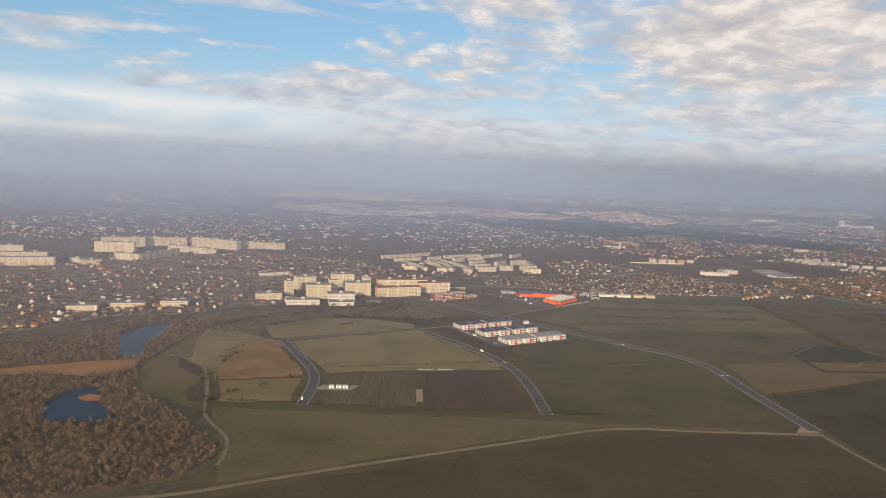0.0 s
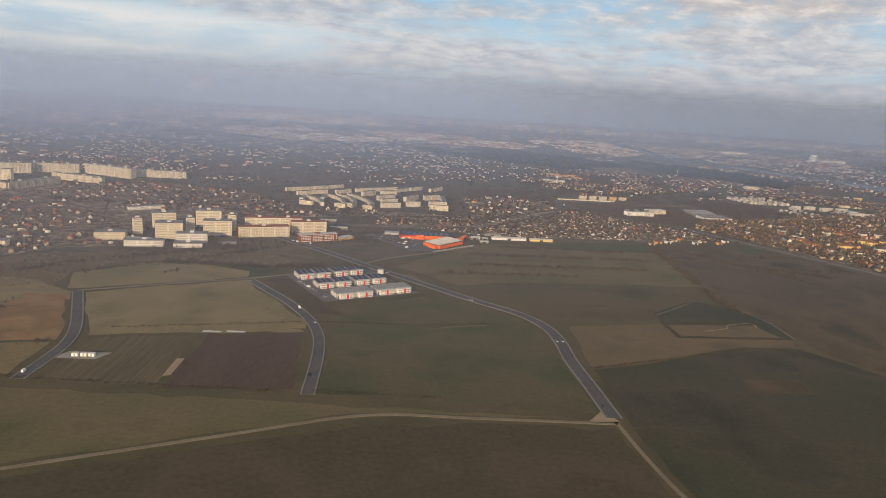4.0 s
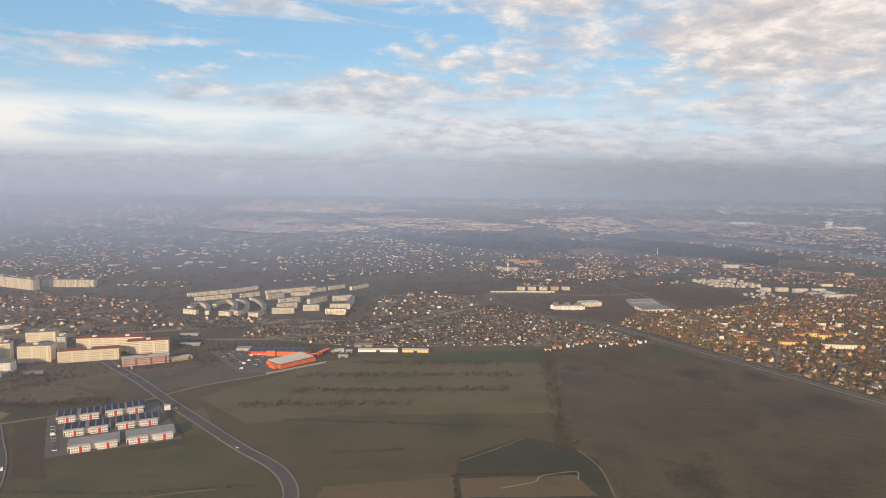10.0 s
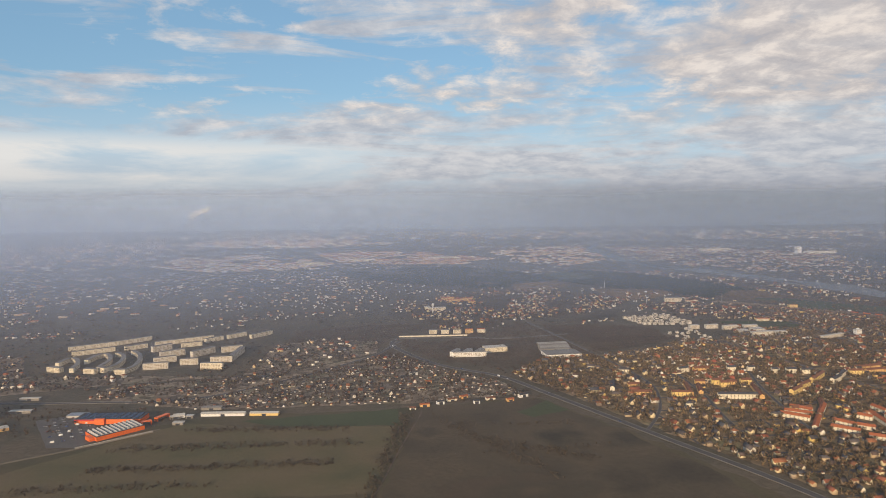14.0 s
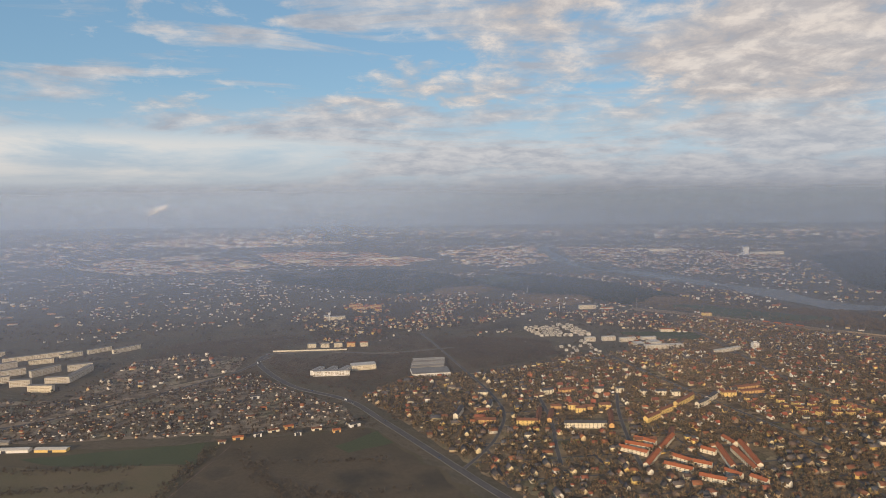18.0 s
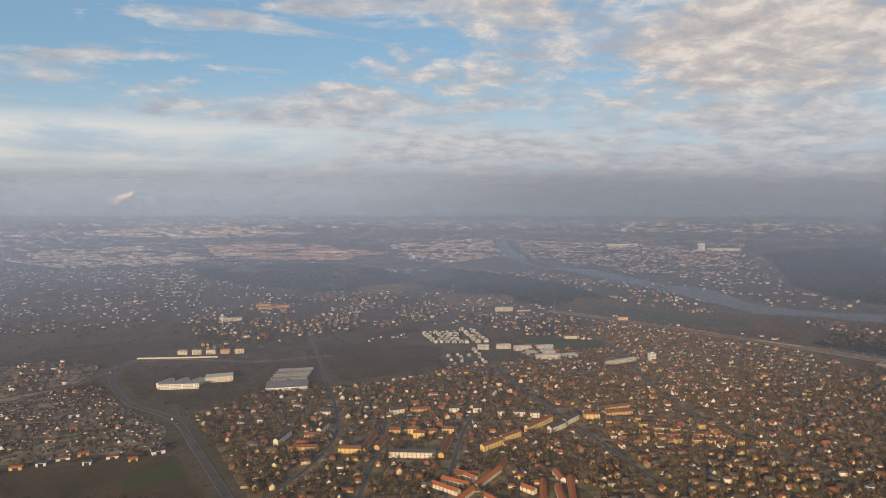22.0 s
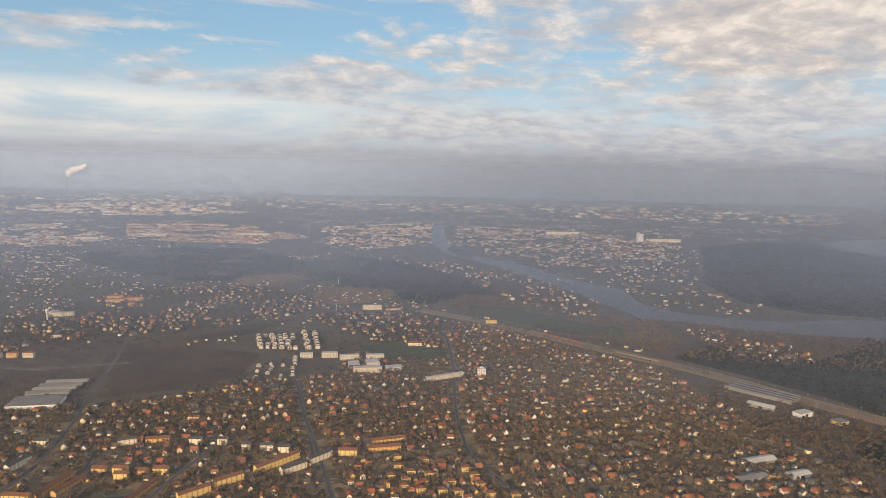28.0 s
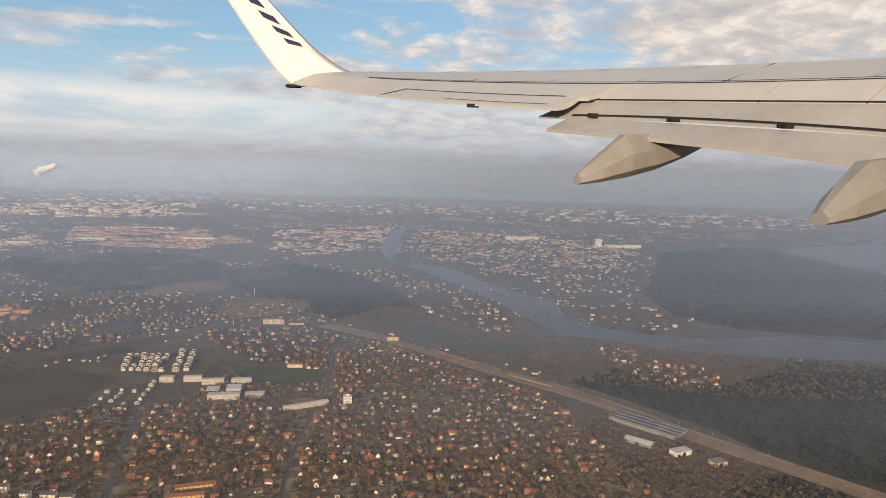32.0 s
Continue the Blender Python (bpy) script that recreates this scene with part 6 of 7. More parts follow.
def steam_plume():
    """Steam that climbs from a far stack and drifts off to the east."""
    s = Shape()
    rng = random.Random(8)
    x0, y0 = -1535, 4738
    for k in range(34):
        t = k / 33
        c = Vector((x0 + 8 + 120 * t ** 1.4 + rng.uniform(-9, 9), y0, 92 + 72 * t ** 0.6 + rng.uniform(-8, 8) * (0.3 + t)))
        r = rng.uniform(8, 17) * (0.55 + 0.9 * math.sin(math.pi * (0.12 + 0.8 * t)))
        bm = bmesh.new()
        bmesh.ops.create_icosphere(bm, subdivisions=2, radius=r)
        for v in bm.verts:
            v.co *= 1 + 0.4 * noise.noise(v.co / r * 1.7 + Vector((k, 0, 0)))
            v.co.z *= 0.75
            v.co.y *= 0.4
        idx = {v: i for i, v in enumerate(bm.verts)}
        s.add([v.co + c for v in bm.verts], [[idx[v] for v in f.verts] for f in bm.faces])
        bm.free()
    tagged(new("steam_plume", s.mesh("steam_plume", "white_steam", True)), "white steam plume drifting from a far power station", "steam")
    stack = root("power_station_stack", "slim pale stack of a far power station", "chimney", at=pose(x0, y0 - 4, 0))
    part("shaft", Shape().cylinder(0, 0, 0, 92, 4.5, 3.2, 12), "concrete", stack)
    part("rim", Shape().cylinder(0, 0, 92, 94, 3.5, 3.5, 12), "pale_roof", stack)


steam_plume()


def twig_cloud(n, rng, w=1.0, h=1.0, size=0.28, base=0.18, wide=1.0):
    """A loose crown of slender twigs that point outward and up, inside an uneven egg."""
    v, t = [], []
    lobes = [(rng.uniform(-0.26, 0.26), rng.uniform(-0.26, 0.26), rng.uniform(0.4, 0.8), rng.uniform(0.2, 0.34)) for _ in range(7)]
    for _ in range(n):
        cx, cy, cz, r = lobes[rng.randrange(7)]
        p = Vector((rng.gauss(0, 1), rng.gauss(0, 1), rng.gauss(0, 1))).normalized() * r * rng.random() ** 0.5
        c = Vector(((cx + p.x) * w, (cy + p.y) * w, max(base, cz + p.z) * h))
        a = (Vector((cx + p.x + rng.gauss(0, 0.25), cy + p.y + rng.gauss(0, 0.25), 0.35 + rng.gauss(0, 0.2)))).normalized() * size * rng.uniform(0.7, 1.6)
        b = a.cross(Vector((rng.gauss(0, 1), rng.gauss(0, 1), rng.gauss(0, 1)))).normalized() * size * rng.uniform(0.18, 0.36) * wide
        k = len(v)
        v += [c - a, c + a * 0.1 + b, c + a - b * 0.3]
        t.append((k, k + 1, k + 2))
    return [tuple(p) for p in v], t


def crown_lump(rng, n=3):
    """A lumpy low crown for trees far away: several uneven pyramids that overlap."""
    v, t = [], []
    for _ in range(n):
        c = Vector((rng.uniform(-0.3, 0.3), rng.uniform(-0.3, 0.3), rng.uniform(0.25, 0.7)))
        r = rng.uniform(0.28, 0.44)
        k = len(v)
        v += [c + Vector((rng.gauss(0, 1), rng.gauss(0, 1), rng.gauss(0, 0.9))).normalized() * r for _ in range(4)]
        t += [(k, k + 1, k + 2), (k, k + 2, k + 3), (k, k + 3, k + 1), (k + 1, k + 3, k + 2)]
    return [tuple(p) for p in v], t


def tree_kit(n, seed):
    """Bare trees with trunk, limbs and a crown of fine twigs."""
    kits = []
    for k in range(n):
        rng = random.Random(seed + k)
        h = rng.uniform(4.8, 7.4)
        w = h * rng.uniform(0.6, 0.85)
        b = root("bare_tree", "leafless brown winter tree with fine twigs", "tree", "bare trees")
        trunk = Shape().limb((0, 0, -0.3), (rng.uniform(-0.2, 0.2), rng.uniform(-0.2, 0.2), h * 0.45), 0.15, 0.09, 7)
        for i in range(7):
            a, z = i * 2.4 + rng.uniform(-0.4, 0.4), h * rng.uniform(0.25, 0.5)
            mid = Vector((math.cos(a) * w * 0.2, math.sin(a) * w * 0.2, z + h * 0.14))
            trunk.limb((0, 0, z), mid, 0.07, 0.04)
            for j in range(2):
                e = mid + Vector((math.cos(a + j - 0.5) * w * 0.2, math.sin(a + j - 0.5) * w * 0.2, h * rng.uniform(0.12, 0.3)))
                trunk.limb(mid, e, 0.035, 0.02, 4)
        part("trunk", trunk, "bark", b)
        s = Shape()
        v, t = twig_cloud(760, rng, w, h, 0.17, 0.2)
        s.add(v, t)
        part("crown", s, "bare_twigs", b)
        kits.append(b)
    return kits


def trees():
    rng = random.Random(3)
    # single trees in the pond wood and along its edge
    kits = tree_kit(6, 70)
    placed = 0
    px, py = RNG.uniform(-300, -90, 2500), RNG.uniform(225, 420, 2500)
    ok = inside(WOOD_WEST, px, py) & free(px, py, 2) & ~inside(REED_BED, px, py)
    for x, y in zip(px[ok][:290], py[ok][:290]):
        m = pose(x, y, 0, 0, 0, rng.uniform(0, 360)) @ Matrix.Scale(rng.uniform(0.5, 0.85), 4)
        if placed < len(kits):
            kits[placed].matrix_basis = m
        else:
            c = copy_thing(kits[placed % len(kits)], m)
            c.matrix_basis = m
        placed += 1
    crowns = [twig_cloud(38, random.Random(90 + k), 1.0, 1.0, 0.19, 0.08, 1.8) for k in range(5)]
    thin = [twig_cloud(20, random.Random(110 + k), 1.0, 1.0, 0.25, 0.08, 1.8) for k in range(6)]
    fine = [twig_cloud(70, random.Random(150 + k), 1.0, 1.0, 0.13, 0.05) for k in range(5)]
    lumps = [crown_lump(random.Random(200 + k)) for k in range(5)]

    def scatter(name, x, y, kinds, mat, label, h=(4, 9), w=(0.7, 1.0)):
        n = len(x)
        hh = RNG.uniform(*h, n)
        ww = hh * RNG.uniform(*w, n)
        rows = np.stack([x, y, np.zeros(n), RNG.uniform(0, 6.28, n), ww, ww, hh], 1)
        which = RNG.integers(0, len(kinds), n)
        bulk(name, [(*k, 0, rows[which == i]) for i, k in enumerate(kinds)], [mat], label, "trees")

    def fill(poly, n, margin=2.0):
        q = np.array(poly)
        x, y = RNG.uniform(q[:, 0].min(), q[:, 0].max(), n), RNG.uniform(q[:, 1].min(), q[:, 1].max(), n)
        ok = inside(poly, x, y)
        x, y = x[ok], y[ok]
        ok = free(x, y, margin)
        return x[ok], y[ok]

    x, y = fill(WOOD_WEST, 15000)
    ok = ~inside(REED_BED, x, y)
    scatter("pond_wood", x[ok], y[ok], fine, "pond_twigs", "leafless brown wood round two ponds", (1.4, 3.8))
    x, y = fill(TOWER_BELT, 1500, 1)
    ok = np.array([noise.noise(Vector((a / 16, b / 16, 1.5))) for a, b in zip(x, y)]) > -0.08
    scatter("tower_scrub", x[ok], y[ok], crowns, "pond_twigs", "leafless brown scrub below the tower blocks", (0.9, 2.8), (0.9, 1.5))
    x, y = fill(SUBURB_EAST, 46000, 0.2)
    scatter("garden_trees", x, y, thin, "sunlit_trees", "leafless garden trees and hedges between houses", (1.4, 5.0))
    x, y = fill(WEST_SUBURB, 15000, 1)
    scatter("west_garden_trees", x, y, crowns, "pond_twigs", "leafless garden trees between houses", (1.3, 3.6))
    for poly, n, nm in ((GARDENS, 3600, "allotment_trees"), (NORTH_SUBURB, 1800, "north_trees"), (HILL_VILLAGE, 7000, "hill_trees"), (STATION_VILLAGE, 2200, "station_trees"), (FAR_BANK, 14000, "bank_trees"), (RIVER_VILLAGE, 6000, "river_village_trees"), (BANK_VILLAGE, 1500, "bank_village_trees"), (TOWERS, 900, "estate_trees")):
        x, y = fill(poly, n, 1)
        scatter(nm, x, y, crowns, "winter_trees", "leafless trees and shrubs between buildings", (1.6, 4.5))
    # pines on the hill, bare trees down by the railway and where the pines thin out
    x, y = fill(WOOD_MID, 20000)
    ok = ~(inside(CLEARING, x, y) | inside(BANK_MEADOW, x, y) | inside(HILL_MEADOW, x, y)) | (RNG.random(len(x)) < 0.07)
    x, y = x[ok], y[ok]
    mixed = y - 0.35 * (x - 900) + 120 * np.array([noise.noise(Vector((a / 110, b / 110, 2.5))) for a, b in zip(x, y)])
    pine = mixed > 1480
    scatter("river_forest", x[pine], y[pine], lumps, "pine_needles", "dark pine forest on a hill", (5, 9), (0.9, 1.3))
    scatter("railway_wood", x[~pine], y[~pine], crowns, "sunlit_trees", "brown leafless wood beside the railway", (2.5, 6), (0.8, 1.2))
    x, y = fill(RAIL_WOOD, 5200, 1)
    scatter("yard_wood", x, y, crowns, "sunlit_trees", "brown leafless wood beside the railway yard", (2, 5), (0.8, 1.2))
    x, y = fill(RIVER_STRIP, 5000, 1)
    scatter("bank_wood", x, y, crowns, "sunlit_trees", "brown leafless wood on the river bank", (2, 5), (0.8, 1.2))
    x, y = fill(WOOD_NORTH, 6000)
    ok = (np.array([noise.noise(Vector((a / 90, b / 90, 5.5))) for a, b in zip(x, y)]) > -0.2) & ~inside(SANDY_RISE, x, y)
    scatter("north_forest", x[ok], y[ok], lumps, "pine_needles", "dark mixed forest", (5, 9), (0.9, 1.3))
    x, y = fill(PINE_EAST, 76000)
    ok = (x < 2600)
    scatter("pine_forest", x[ok], y[ok], lumps, "pine_needles", "dark pine forest behind the railway", (4.5, 8), (0.9, 1.3))
    x, y = fill(PINE_NORTH, 22000)
    scatter("lake_forest", x, y, lumps, "pine_needles", "dark pine forest before a lake", (7, 11), (1.2, 1.8))
    x, y = fill(FALLOW, 16000, 1)
    scatter("fallow_scrub", x, y, thin, "fallow_twigs", "low leafless scrub on fallow land", (0.5, 2.0), (1.0, 1.7))
    # hedgerows and shrub rows on the open land
    hx, hy = [], []
    for (a, b), n in ((((-150, 560), (-60, 640)), 90), (((-60, 640), (-20, 690)), 60), (((-140, 610), (-40, 690)), 160), (((130, 625), (260, 640)), 150), (((160, 660), (330, 680)), 300), (((150, 700), (340, 720)), 300), (((200, 745), (330, 752)), 180), (((362, 560), (373, 792)), 420), (((392, 794), (489, 658)), 160), (((420, 740), (520, 690)), 160), (((-127, 386), (-92, 429)), 14), (((-94, 610), (-13, 612)), 220), (((-13, 612), (35, 626)), 110), (((-73, 586), (-78, 582)), 12), (((-190, 560), (-150, 600)), 90), (((380, 820), (500, 850)), 90), (((500, 850), (600, 700)), 120), (((-150, 430), (-125, 350)), 40), (((-146, 500), (-150, 440)), 30), (((440, 700), (540, 720)), 60), (((400, 760), (520, 770)), 80)):
        t = RNG.random(n)
        hx.append(a[0] + (b[0] - a[0]) * t + RNG.normal(0, 3.5, n)), hy.append(a[1] + (b[1] - a[1]) * t + RNG.normal(0, 3.5, n))
    hx, hy = np.concatenate(hx), np.concatenate(hy)
    ok = free(hx, hy, 1)
    scatter("hedgerows", hx[ok], hy[ok], crowns, "hedge_twigs", "straggling leafless hedgerows and shrubs", (1.0, 2.6), (0.9, 1.5))
    sx, sy = [], []
    for (a, b), n, wide in ((((54, 484), (120, 487)), 90, 0.8), (((120, 487), (195, 504)), 70, 0.8), (((70, 380), (136, 380)), 90, 1.0), (((-66, 453), (48, 482)), 110, 0.7), (((-121, 378), (60, 377)), 180, 0.8), (((294, 523), (296, 493)), 60, 0.5), (((296, 493), (379, 502)), 150, 0.6), (((294, 523), (366, 531)), 110, 0.5), (((222, 430), (288, 457)), 150, 0.5), (((288, 457), (334, 480)), 70, 0.6), (((215, 548), (262, 556)), 90, 1.2), (((172, 601), (345, 599)), 300, 1.0), (((-125, 521), (-20, 576)), 60, 1.2)):
        t = RNG.random(n)
        sx.append(a[0] + (b[0] - a[0]) * t + RNG.normal(0, wide, n)), sy.append(a[1] + (b[1] - a[1]) * t + RNG.normal(0, wide, n))
    scatter("field_scrub", np.concatenate(sx), np.concatenate(sy), thin, "winter_trees", "low dark scrub along field edges", (0.35, 1.0), (1.2, 2.2))
    n = 84000
    x, y = RNG.uniform(-2600, 4200, n), 860 + 3700 * RNG.random(n) ** 1.6
    d = np.array([noise.noise(Vector((a / 200, b / 160, 21.1))) for a, b in zip(x, y)])
    ok = (d > -0.25)
    for poly in (OPEN_FIELDS, HEATH, SUBURB_EAST, PINE_EAST, PINE_NORTH, WOOD_MID, WOOD_NORTH, GARDENS, FALLOW):
        ok &= ~inside(poly, x, y)
    x, y = x[ok], y[ok]
    ok = free(x, y, 2)
    scatter("far_trees", x[ok], y[ok], lumps, "winter_trees", "dark leafless trees scattered through the far town", (2, 5.5), (1.1, 1.8))


houses()
landmark_far()
trees()


# ---- haze, painted on upright sheets ----
# sheet tints imitate aerial haze: bluer, then paler with distance
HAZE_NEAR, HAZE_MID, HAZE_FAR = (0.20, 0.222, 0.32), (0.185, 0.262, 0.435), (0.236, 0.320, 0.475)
# where each sheet stands, how much it hides, and the height to which it reaches
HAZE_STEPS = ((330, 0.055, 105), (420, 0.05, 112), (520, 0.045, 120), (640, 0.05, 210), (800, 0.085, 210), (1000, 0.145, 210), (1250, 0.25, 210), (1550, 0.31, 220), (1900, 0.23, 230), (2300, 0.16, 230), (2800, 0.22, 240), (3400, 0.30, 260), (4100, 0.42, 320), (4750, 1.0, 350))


def haze_material(y, hides, top, gap):
    """Winter haze painted on a sheet: thin at the ground, full a little higher, gone at the top."""
    m = bpy.data.materials.new("haze")
    m.use_nodes = True
    nt = m.node_tree
    nt.nodes.clear()
    N, link = nt.nodes.new, nt.links.new
    out, mixs, tr, df = N("ShaderNodeOutputMaterial"), N("ShaderNodeMixShader"), N("ShaderNodeBsdfTransparent"), N("ShaderNodeBsdfDiffuse")
    geo, sep = N("ShaderNodeNewGeometry"), N("ShaderNodeSeparateXYZ")
    link(geo.outputs["Position"], sep.inputs[0])

    def ranged(source, a, b, c, d, smooth=True):
        n = N("ShaderNodeMapRange")
        n.interpolation_type = "SMOOTHSTEP" if smooth else "LINEAR"
        link(source, n.inputs[0])
        for i, v in enumerate((a, b, c, d)):
            n.inputs[i + 1].default_value = v
        return n.outputs[0]

    nz = N("ShaderNodeTexNoise")
    nz.inputs["Scale"].default_value, nz.inputs["Detail"].default_value = 0.0016, 3
    link(geo.outputs["Position"], nz.inputs["Vector"])
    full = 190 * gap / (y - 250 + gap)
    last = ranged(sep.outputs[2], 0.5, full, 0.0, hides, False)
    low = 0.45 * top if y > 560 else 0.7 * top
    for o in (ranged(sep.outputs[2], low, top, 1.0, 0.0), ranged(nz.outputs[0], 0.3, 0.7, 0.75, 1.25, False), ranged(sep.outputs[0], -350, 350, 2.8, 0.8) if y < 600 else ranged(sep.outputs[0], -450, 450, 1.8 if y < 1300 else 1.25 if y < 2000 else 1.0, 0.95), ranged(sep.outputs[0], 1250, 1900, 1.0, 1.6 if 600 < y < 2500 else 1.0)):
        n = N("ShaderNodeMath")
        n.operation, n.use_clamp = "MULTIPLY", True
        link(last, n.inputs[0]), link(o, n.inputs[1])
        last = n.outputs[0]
    # murk put into the sheet's colour, darker towards the east
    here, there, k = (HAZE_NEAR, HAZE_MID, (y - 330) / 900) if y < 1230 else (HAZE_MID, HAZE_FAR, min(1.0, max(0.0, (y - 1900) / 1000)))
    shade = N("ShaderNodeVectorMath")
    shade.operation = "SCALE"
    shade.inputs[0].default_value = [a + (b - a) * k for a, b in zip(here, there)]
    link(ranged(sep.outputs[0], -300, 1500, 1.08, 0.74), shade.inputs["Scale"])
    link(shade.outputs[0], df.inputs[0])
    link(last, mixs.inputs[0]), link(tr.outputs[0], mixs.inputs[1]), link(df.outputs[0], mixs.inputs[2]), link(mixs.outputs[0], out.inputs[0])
    return m


scene.cycles.transparent_max_bounces = 32
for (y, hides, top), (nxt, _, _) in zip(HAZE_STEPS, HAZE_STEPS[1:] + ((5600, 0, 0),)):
    tagged(new("haze_layer", Shape().add([(-9000, y, 0.5), (9000, y, 0.5), (9000, y, top), (-9000, y, top)], [(0, 1, 2, 3)]).mesh("haze_layer", haze_material(y, hides, top, nxt - y))), "upright see-through sheet standing in for winter haze", "haze", kind="structure")

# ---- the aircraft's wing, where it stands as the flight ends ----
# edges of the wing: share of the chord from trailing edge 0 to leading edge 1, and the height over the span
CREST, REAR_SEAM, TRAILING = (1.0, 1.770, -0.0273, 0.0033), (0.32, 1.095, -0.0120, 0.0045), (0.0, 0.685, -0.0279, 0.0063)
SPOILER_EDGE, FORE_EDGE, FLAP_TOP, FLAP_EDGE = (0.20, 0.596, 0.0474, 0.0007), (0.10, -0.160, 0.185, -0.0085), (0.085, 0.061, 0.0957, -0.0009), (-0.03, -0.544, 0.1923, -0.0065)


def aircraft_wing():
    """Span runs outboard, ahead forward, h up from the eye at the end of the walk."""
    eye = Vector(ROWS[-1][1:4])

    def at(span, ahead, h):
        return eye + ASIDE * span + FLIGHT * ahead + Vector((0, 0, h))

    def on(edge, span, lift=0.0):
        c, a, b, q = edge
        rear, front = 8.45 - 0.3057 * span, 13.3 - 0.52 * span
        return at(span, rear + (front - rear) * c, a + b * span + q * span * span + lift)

    def between(a, b, u):
        return tuple(x + (y - x) * u for x, y in zip(a, b))

    wing = root("aircraft_wing", "grey-white airliner wing with extended flaps and upswept winglet", "aircraft wing")

    def panel(name, rear, front, s0, s1, mat, label="", thick=0.09, slant=0.0, bulge=0.0, n=12, m=4, lift=0.0):
        """A skin panel between two edges; its outer end may be cut aslant."""
        s = Shape()
        grid = [[on(between(rear, front, j / m), s0 + (s1 + slant * (1 - j / m) - s0) * i / n, lift + bulge * math.sin(math.pi * j / m)) for j in range(m + 1)] for i in range(n + 1)]
        w, k = m + 1, (n + 1) * (m + 1)
        v = [p for r in grid for p in r] + [p - Vector((0, 0, thick * (0.35 + 0.65 * math.sin(math.pi * (0.08 + 0.84 * j / m))))) for r in grid for j, p in enumerate(r)]
        f = [(i * w + j, i * w + j + 1, (i + 1) * w + j + 1, (i + 1) * w + j) for i in range(n) for j in range(m)]
        f += [tuple(k + q for q in reversed(g)) for g in f]
        f += [(i * w, (i + 1) * w, k + (i + 1) * w, k + i * w) for i in range(n)] + [(i * w + m, k + i * w + m, k + (i + 1) * w + m, (i + 1) * w + m) for i in range(n)]
        f += [(j, k + j, k + j + 1, j + 1) for j in range(m)] + [(n * w + j, n * w + j + 1, k + n * w + j + 1, k + n * w + j) for j in range(m)]
        return part(name, s.add(v, f), mat, wing, label)

    def seam(a, b, wide=0.022, mat="rubber", n=16, lift=0.012):
        """A narrow dark joint from one place on the skin to another: (edge, span) twice."""
        s = Shape()
        pts = [on(between(a[0], b[0], i / n), a[1] + (b[1] - a[1]) * i / n, lift) for i in range(n + 1)]
        for p, q in zip(pts, pts[1:]):
            side = (q - p).cross(Vector((0, 0, 1))).normalized() * wide / 2 + Vector((0, 0, wide * 0.35))
            s.add([p - side, q - side, q + side, p + side], [(0, 1, 2, 3)])
        return part("seam", s, mat, wing, "dark panel joint")

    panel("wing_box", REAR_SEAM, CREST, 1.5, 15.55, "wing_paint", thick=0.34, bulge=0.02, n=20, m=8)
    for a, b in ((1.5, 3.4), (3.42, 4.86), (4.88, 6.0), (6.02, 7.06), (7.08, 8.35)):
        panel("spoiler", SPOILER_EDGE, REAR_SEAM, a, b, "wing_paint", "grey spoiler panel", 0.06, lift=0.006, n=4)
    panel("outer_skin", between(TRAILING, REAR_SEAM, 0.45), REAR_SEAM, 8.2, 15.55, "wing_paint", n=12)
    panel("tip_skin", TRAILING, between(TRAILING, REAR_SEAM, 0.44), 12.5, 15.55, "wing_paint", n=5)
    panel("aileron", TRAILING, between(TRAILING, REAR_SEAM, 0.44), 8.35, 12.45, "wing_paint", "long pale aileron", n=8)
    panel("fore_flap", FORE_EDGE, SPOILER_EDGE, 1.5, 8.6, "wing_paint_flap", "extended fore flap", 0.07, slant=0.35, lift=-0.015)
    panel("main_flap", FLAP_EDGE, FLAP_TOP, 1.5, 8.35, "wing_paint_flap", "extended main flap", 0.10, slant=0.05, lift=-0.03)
    seam((REAR_SEAM, 1.5), (REAR_SEAM, 13.7), 0.018)
    seam((between(REAR_SEAM, CREST, 0.07), 1.5), (between(REAR_SEAM, CREST, 0.07), 13.9), 0.010)
    mid = between(TRAILING, REAR_SEAM, 0.44)
    seam((mid, 8.6), (mid, 12.1), 0.014), seam((mid, 12.1), (TRAILING, 12.4), 0.02), seam((between(TRAILING, REAR_SEAM, 0.1), 8.6), (between(TRAILING, REAR_SEAM, 0.1), 10.8), 0.009)
    seam((SPOILER_EDGE, 1.5), (SPOILER_EDGE, 8.6), 0.03), seam((FORE_EDGE, 1.5), (FORE_EDGE, 8.35), 0.035)
    seam((REAR_SEAM, 6.75), (between(REAR_SEAM, CREST, 0.95), 7.4), 0.02)
    for span in (5.2, 8.1, 9.6, 11.2, 12.7):
        seam((between(REAR_SEAM, CREST, 0.1), span), (between(REAR_SEAM, CREST, 0.97), span + 0.25), 0.008, "wing_paint_darker")
    for span in (5.4, 6.75, 7.95):
        p = on(FLAP_TOP, span)
        hinge = Shape()
        for dx, dz, r in ((0, 0.02, 0.055), (0.09, 0.03, 0.03)):
            q = p + ASIDE * dx
            hinge.box(q.x - r, q.y - r, q.z - 0.03 + dz, q.x + r, q.y + r, q.z + 0.02 + dz)
        part("hinge", hinge, "rubber", wing, "dark flap hinge bracket")
    tip = on(TRAILING, 10.0)
    part("drain_mast", Shape().box(tip.x - 0.10, tip.y - 0.03, tip.z - 0.07, tip.x + 0.10, tip.y + 0.03, tip.z - 0.01), "rubber", wing)

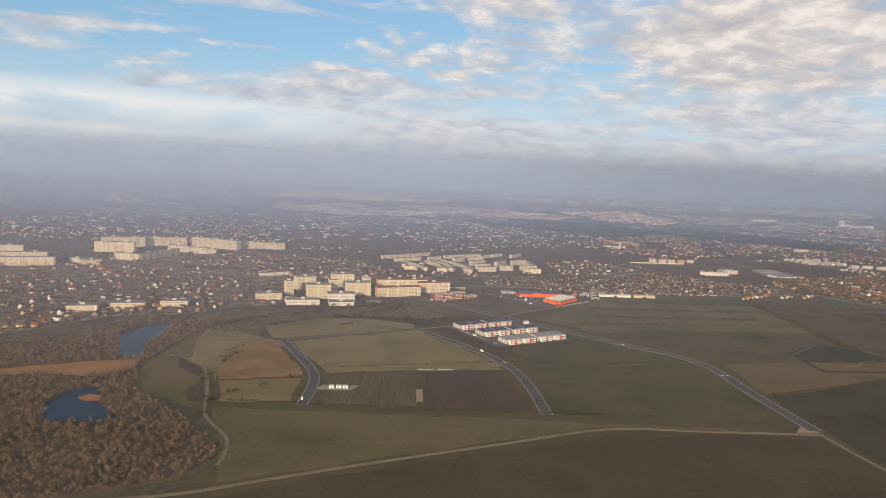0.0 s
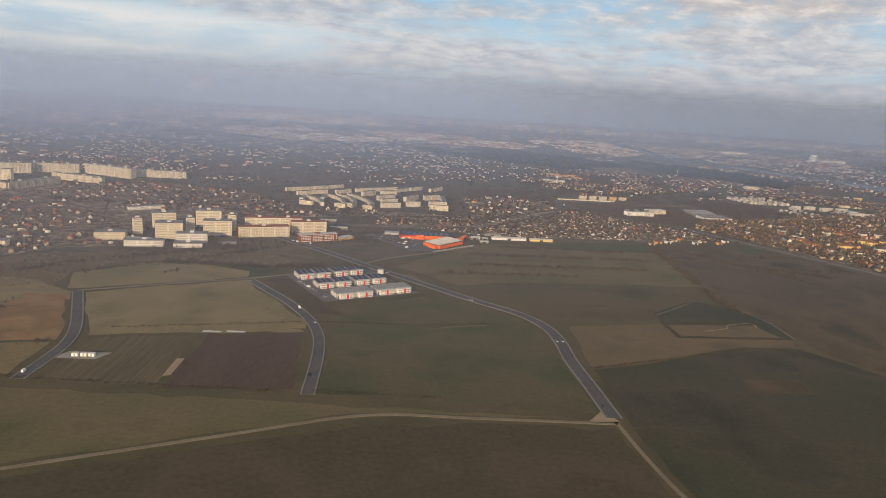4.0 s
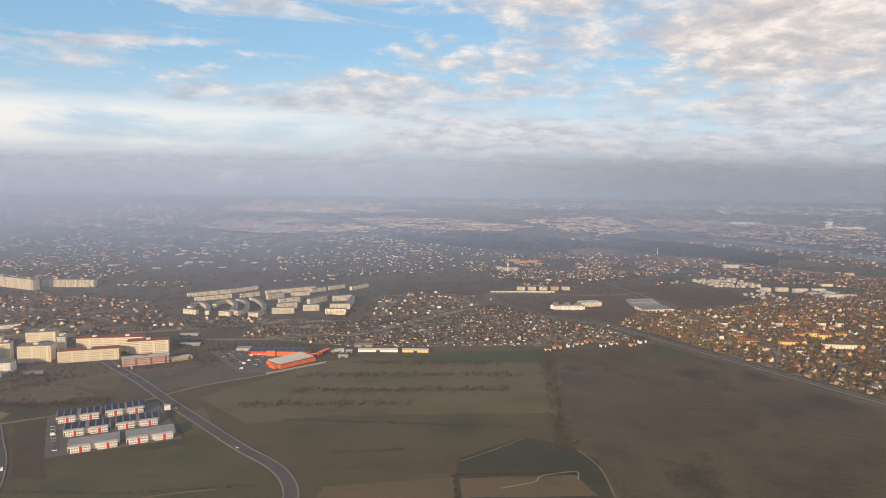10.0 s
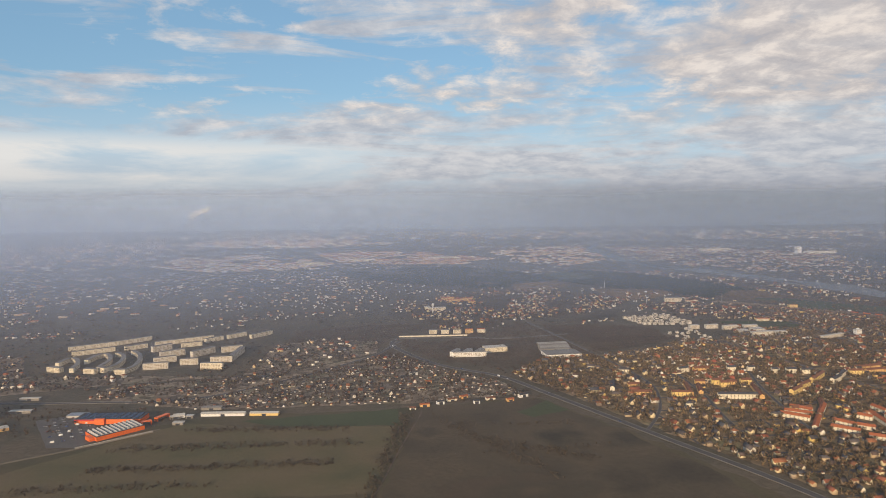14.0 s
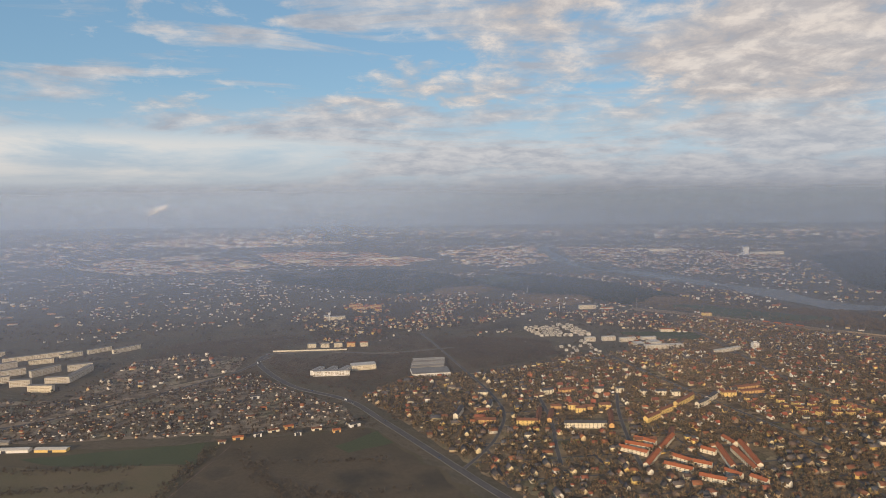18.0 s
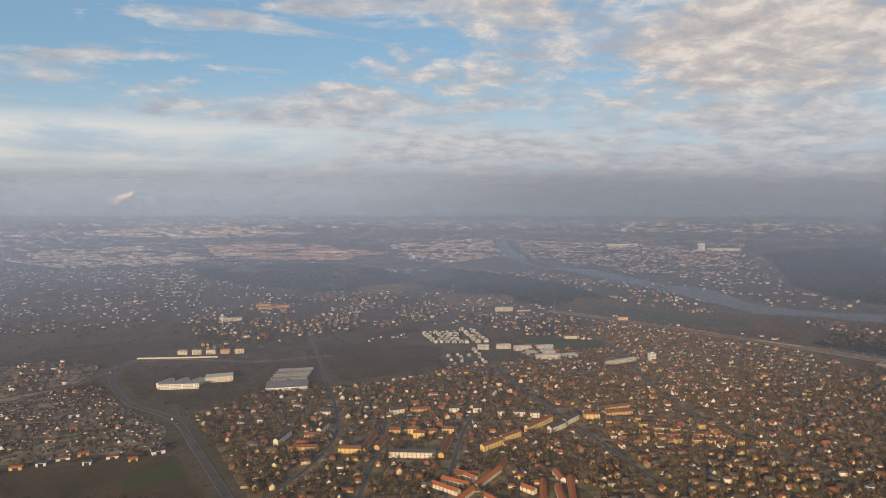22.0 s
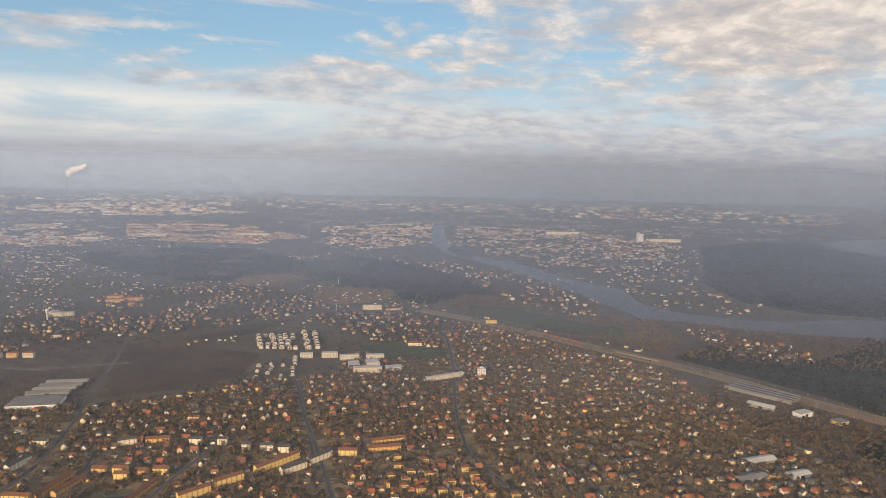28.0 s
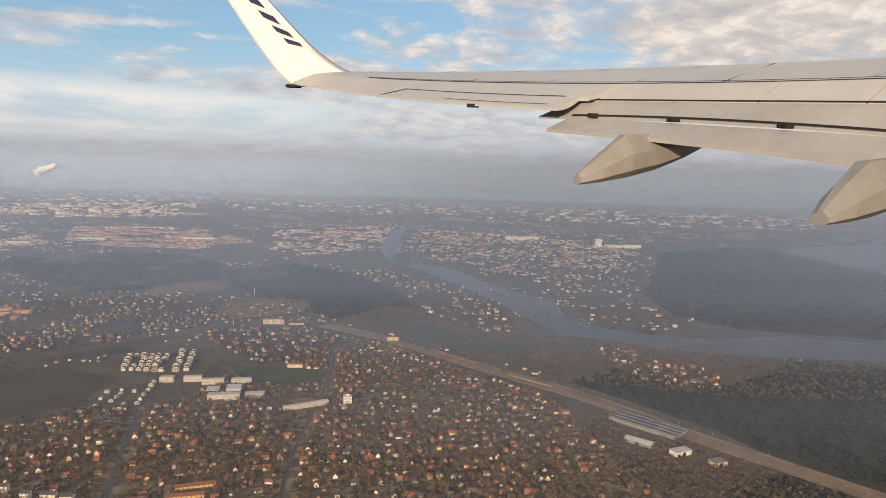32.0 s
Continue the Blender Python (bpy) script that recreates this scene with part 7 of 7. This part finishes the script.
    def fairing(span, width, stations):
        """Stations: ahead, top, bottom."""
        v, n = [], 8
        for k, (ahead, top, low) in enumerate(stations):
            w = width * (0.35, 0.75, 1.0, 1.0, 0.8, 0.4)[k]
            mid = low + (top - low) * 0.55
            for ds, h in ((-0.12, top), (0.12, top), (0.46, mid), (0.46, low + (mid - low) * 0.3), (0.25, low), (-0.25, low), (-0.46, low + (mid - low) * 0.3), (-0.46, mid)):
                v.append(at(span + ds * w, ahead, h))
        fs = [(r * n + i, r * n + (i + 1) % n, (r + 1) * n + (i + 1) % n, (r + 1) * n + i) for r in range(len(stations) - 1) for i in range(n)]
        part("flap_track_fairing", Shape().add(v, fs + [tuple(range(n - 1, -1, -1)), tuple(range(len(v) - n, len(v)))]), "wing_paint_darker", wing, "pointed grey flap-track fairing")

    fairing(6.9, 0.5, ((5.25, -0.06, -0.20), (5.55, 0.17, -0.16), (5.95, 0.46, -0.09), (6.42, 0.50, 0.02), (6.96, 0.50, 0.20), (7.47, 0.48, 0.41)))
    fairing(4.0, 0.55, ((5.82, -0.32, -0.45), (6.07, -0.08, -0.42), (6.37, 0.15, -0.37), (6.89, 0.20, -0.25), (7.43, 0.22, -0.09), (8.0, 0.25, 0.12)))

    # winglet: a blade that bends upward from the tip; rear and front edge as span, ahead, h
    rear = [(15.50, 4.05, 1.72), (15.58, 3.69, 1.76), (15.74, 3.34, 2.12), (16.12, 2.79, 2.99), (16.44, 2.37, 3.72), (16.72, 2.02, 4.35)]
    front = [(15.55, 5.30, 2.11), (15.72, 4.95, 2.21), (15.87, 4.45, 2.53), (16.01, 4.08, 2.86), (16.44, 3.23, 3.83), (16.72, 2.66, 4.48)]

    def bend(pts, n=4):
        p = [Vector(q) for q in pts]
        p = [2 * p[0] - p[1], *p, 2 * p[-1] - p[-2]]
        line = []
        for a, b, c, d in zip(p, p[1:], p[2:], p[3:]):
            line += [0.5 * (2 * b + (c - a) * t + (2 * a - 5 * b + 4 * c - d) * t * t + (3 * b - a - 3 * c + d) * t ** 3) for t in (i / n for i in range(n))]
        return line + [p[-2]]

    back, fore = bend(rear), bend(front)

    def blade(name, u0, u1, mat, label, lift=0.0, r0=0, r1=None, thick=0.07):
        rows = [(a.lerp(b, u0), a.lerp(b, (u0 + u1) / 2), a.lerp(b, u1)) for a, b in list(zip(back, fore))[r0:r1]]
        inner = [at(q.x - lift - (0.02 if i == 1 else 0), q.y, q.z + lift) for r in rows for i, q in enumerate(r)]
        outer = [at(q.x + thick, q.y, q.z - 0.03) for r in rows for q in r]
        k, n = len(inner), len(rows)
        f = [(3 * i + j, 3 * i + j + 1, 3 * i + 4 + j, 3 * i + 3 + j) for i in range(n - 1) for j in (0, 1)]
        f += [tuple(k + q for q in reversed(g)) for g in f]
        f += [(3 * i + j, 3 * i + 3 + j, k + 3 * i + 3 + j, k + 3 * i + j) for i in range(n - 1) for j in (0, 2)]
        part(name, Shape().add(inner + outer, f), mat, wing, label, smooth=False)

    blade("winglet", 0.0, 0.9, "wing_white", "glossy white upswept winglet")
    blade("winglet_leading_edge", 0.9, 1.0, "steel_grey", "bare metal leading edge")
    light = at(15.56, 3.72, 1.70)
    part("position_light", Shape().box(light.x - 0.16, light.y - 0.10, light.z - 0.04, light.x + 0.16, light.y + 0.10, light.z + 0.02), "rubber", wing)

    def mark(u, w, height, slant):
        """One dark bar in the row of painted marks along the blade."""
        def q(uu, ww):
            i = min(len(back) - 2, int(ww))
            a, b = back[i].lerp(back[i + 1], ww - i), fore[i].lerp(fore[i + 1], ww - i)
            p = a.lerp(b, uu)
            return at(p.x - 0.035, p.y, p.z + 0.012)
        part("painted_bar", Shape().add([q(u - 0.12, w + slant), q(u + 0.12, w - slant), q(u + 0.12, w + height - slant), q(u - 0.12, w + height + slant)], [(0, 1, 2, 3)]), "navy_mark", wing, "dark blue painted bar")

    for k in range(7):
        mark(0.66 - 0.03 * k, 10.3 + 1.5 * k, 0.75, 0.25)


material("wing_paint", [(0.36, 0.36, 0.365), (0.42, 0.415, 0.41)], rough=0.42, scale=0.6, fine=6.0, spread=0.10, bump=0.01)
# two greys darker than wing_paint, for fairings with fine seams and for flaps
material("wing_paint_darker", [(0.20, 0.195, 0.185), (0.26, 0.25, 0.235)], rough=0.5, scale=1.2, fine=7.0, spread=0.16, bump=0.01)
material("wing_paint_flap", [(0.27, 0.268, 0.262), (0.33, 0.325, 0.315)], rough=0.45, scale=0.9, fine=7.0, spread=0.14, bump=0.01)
material("wing_white", [(0.82, 0.82, 0.81)], rough=0.25, fine=4.0, spread=0.03, bump=0)
material("navy_mark", [(0.03, 0.03, 0.09)], rough=0.35, bump=0)
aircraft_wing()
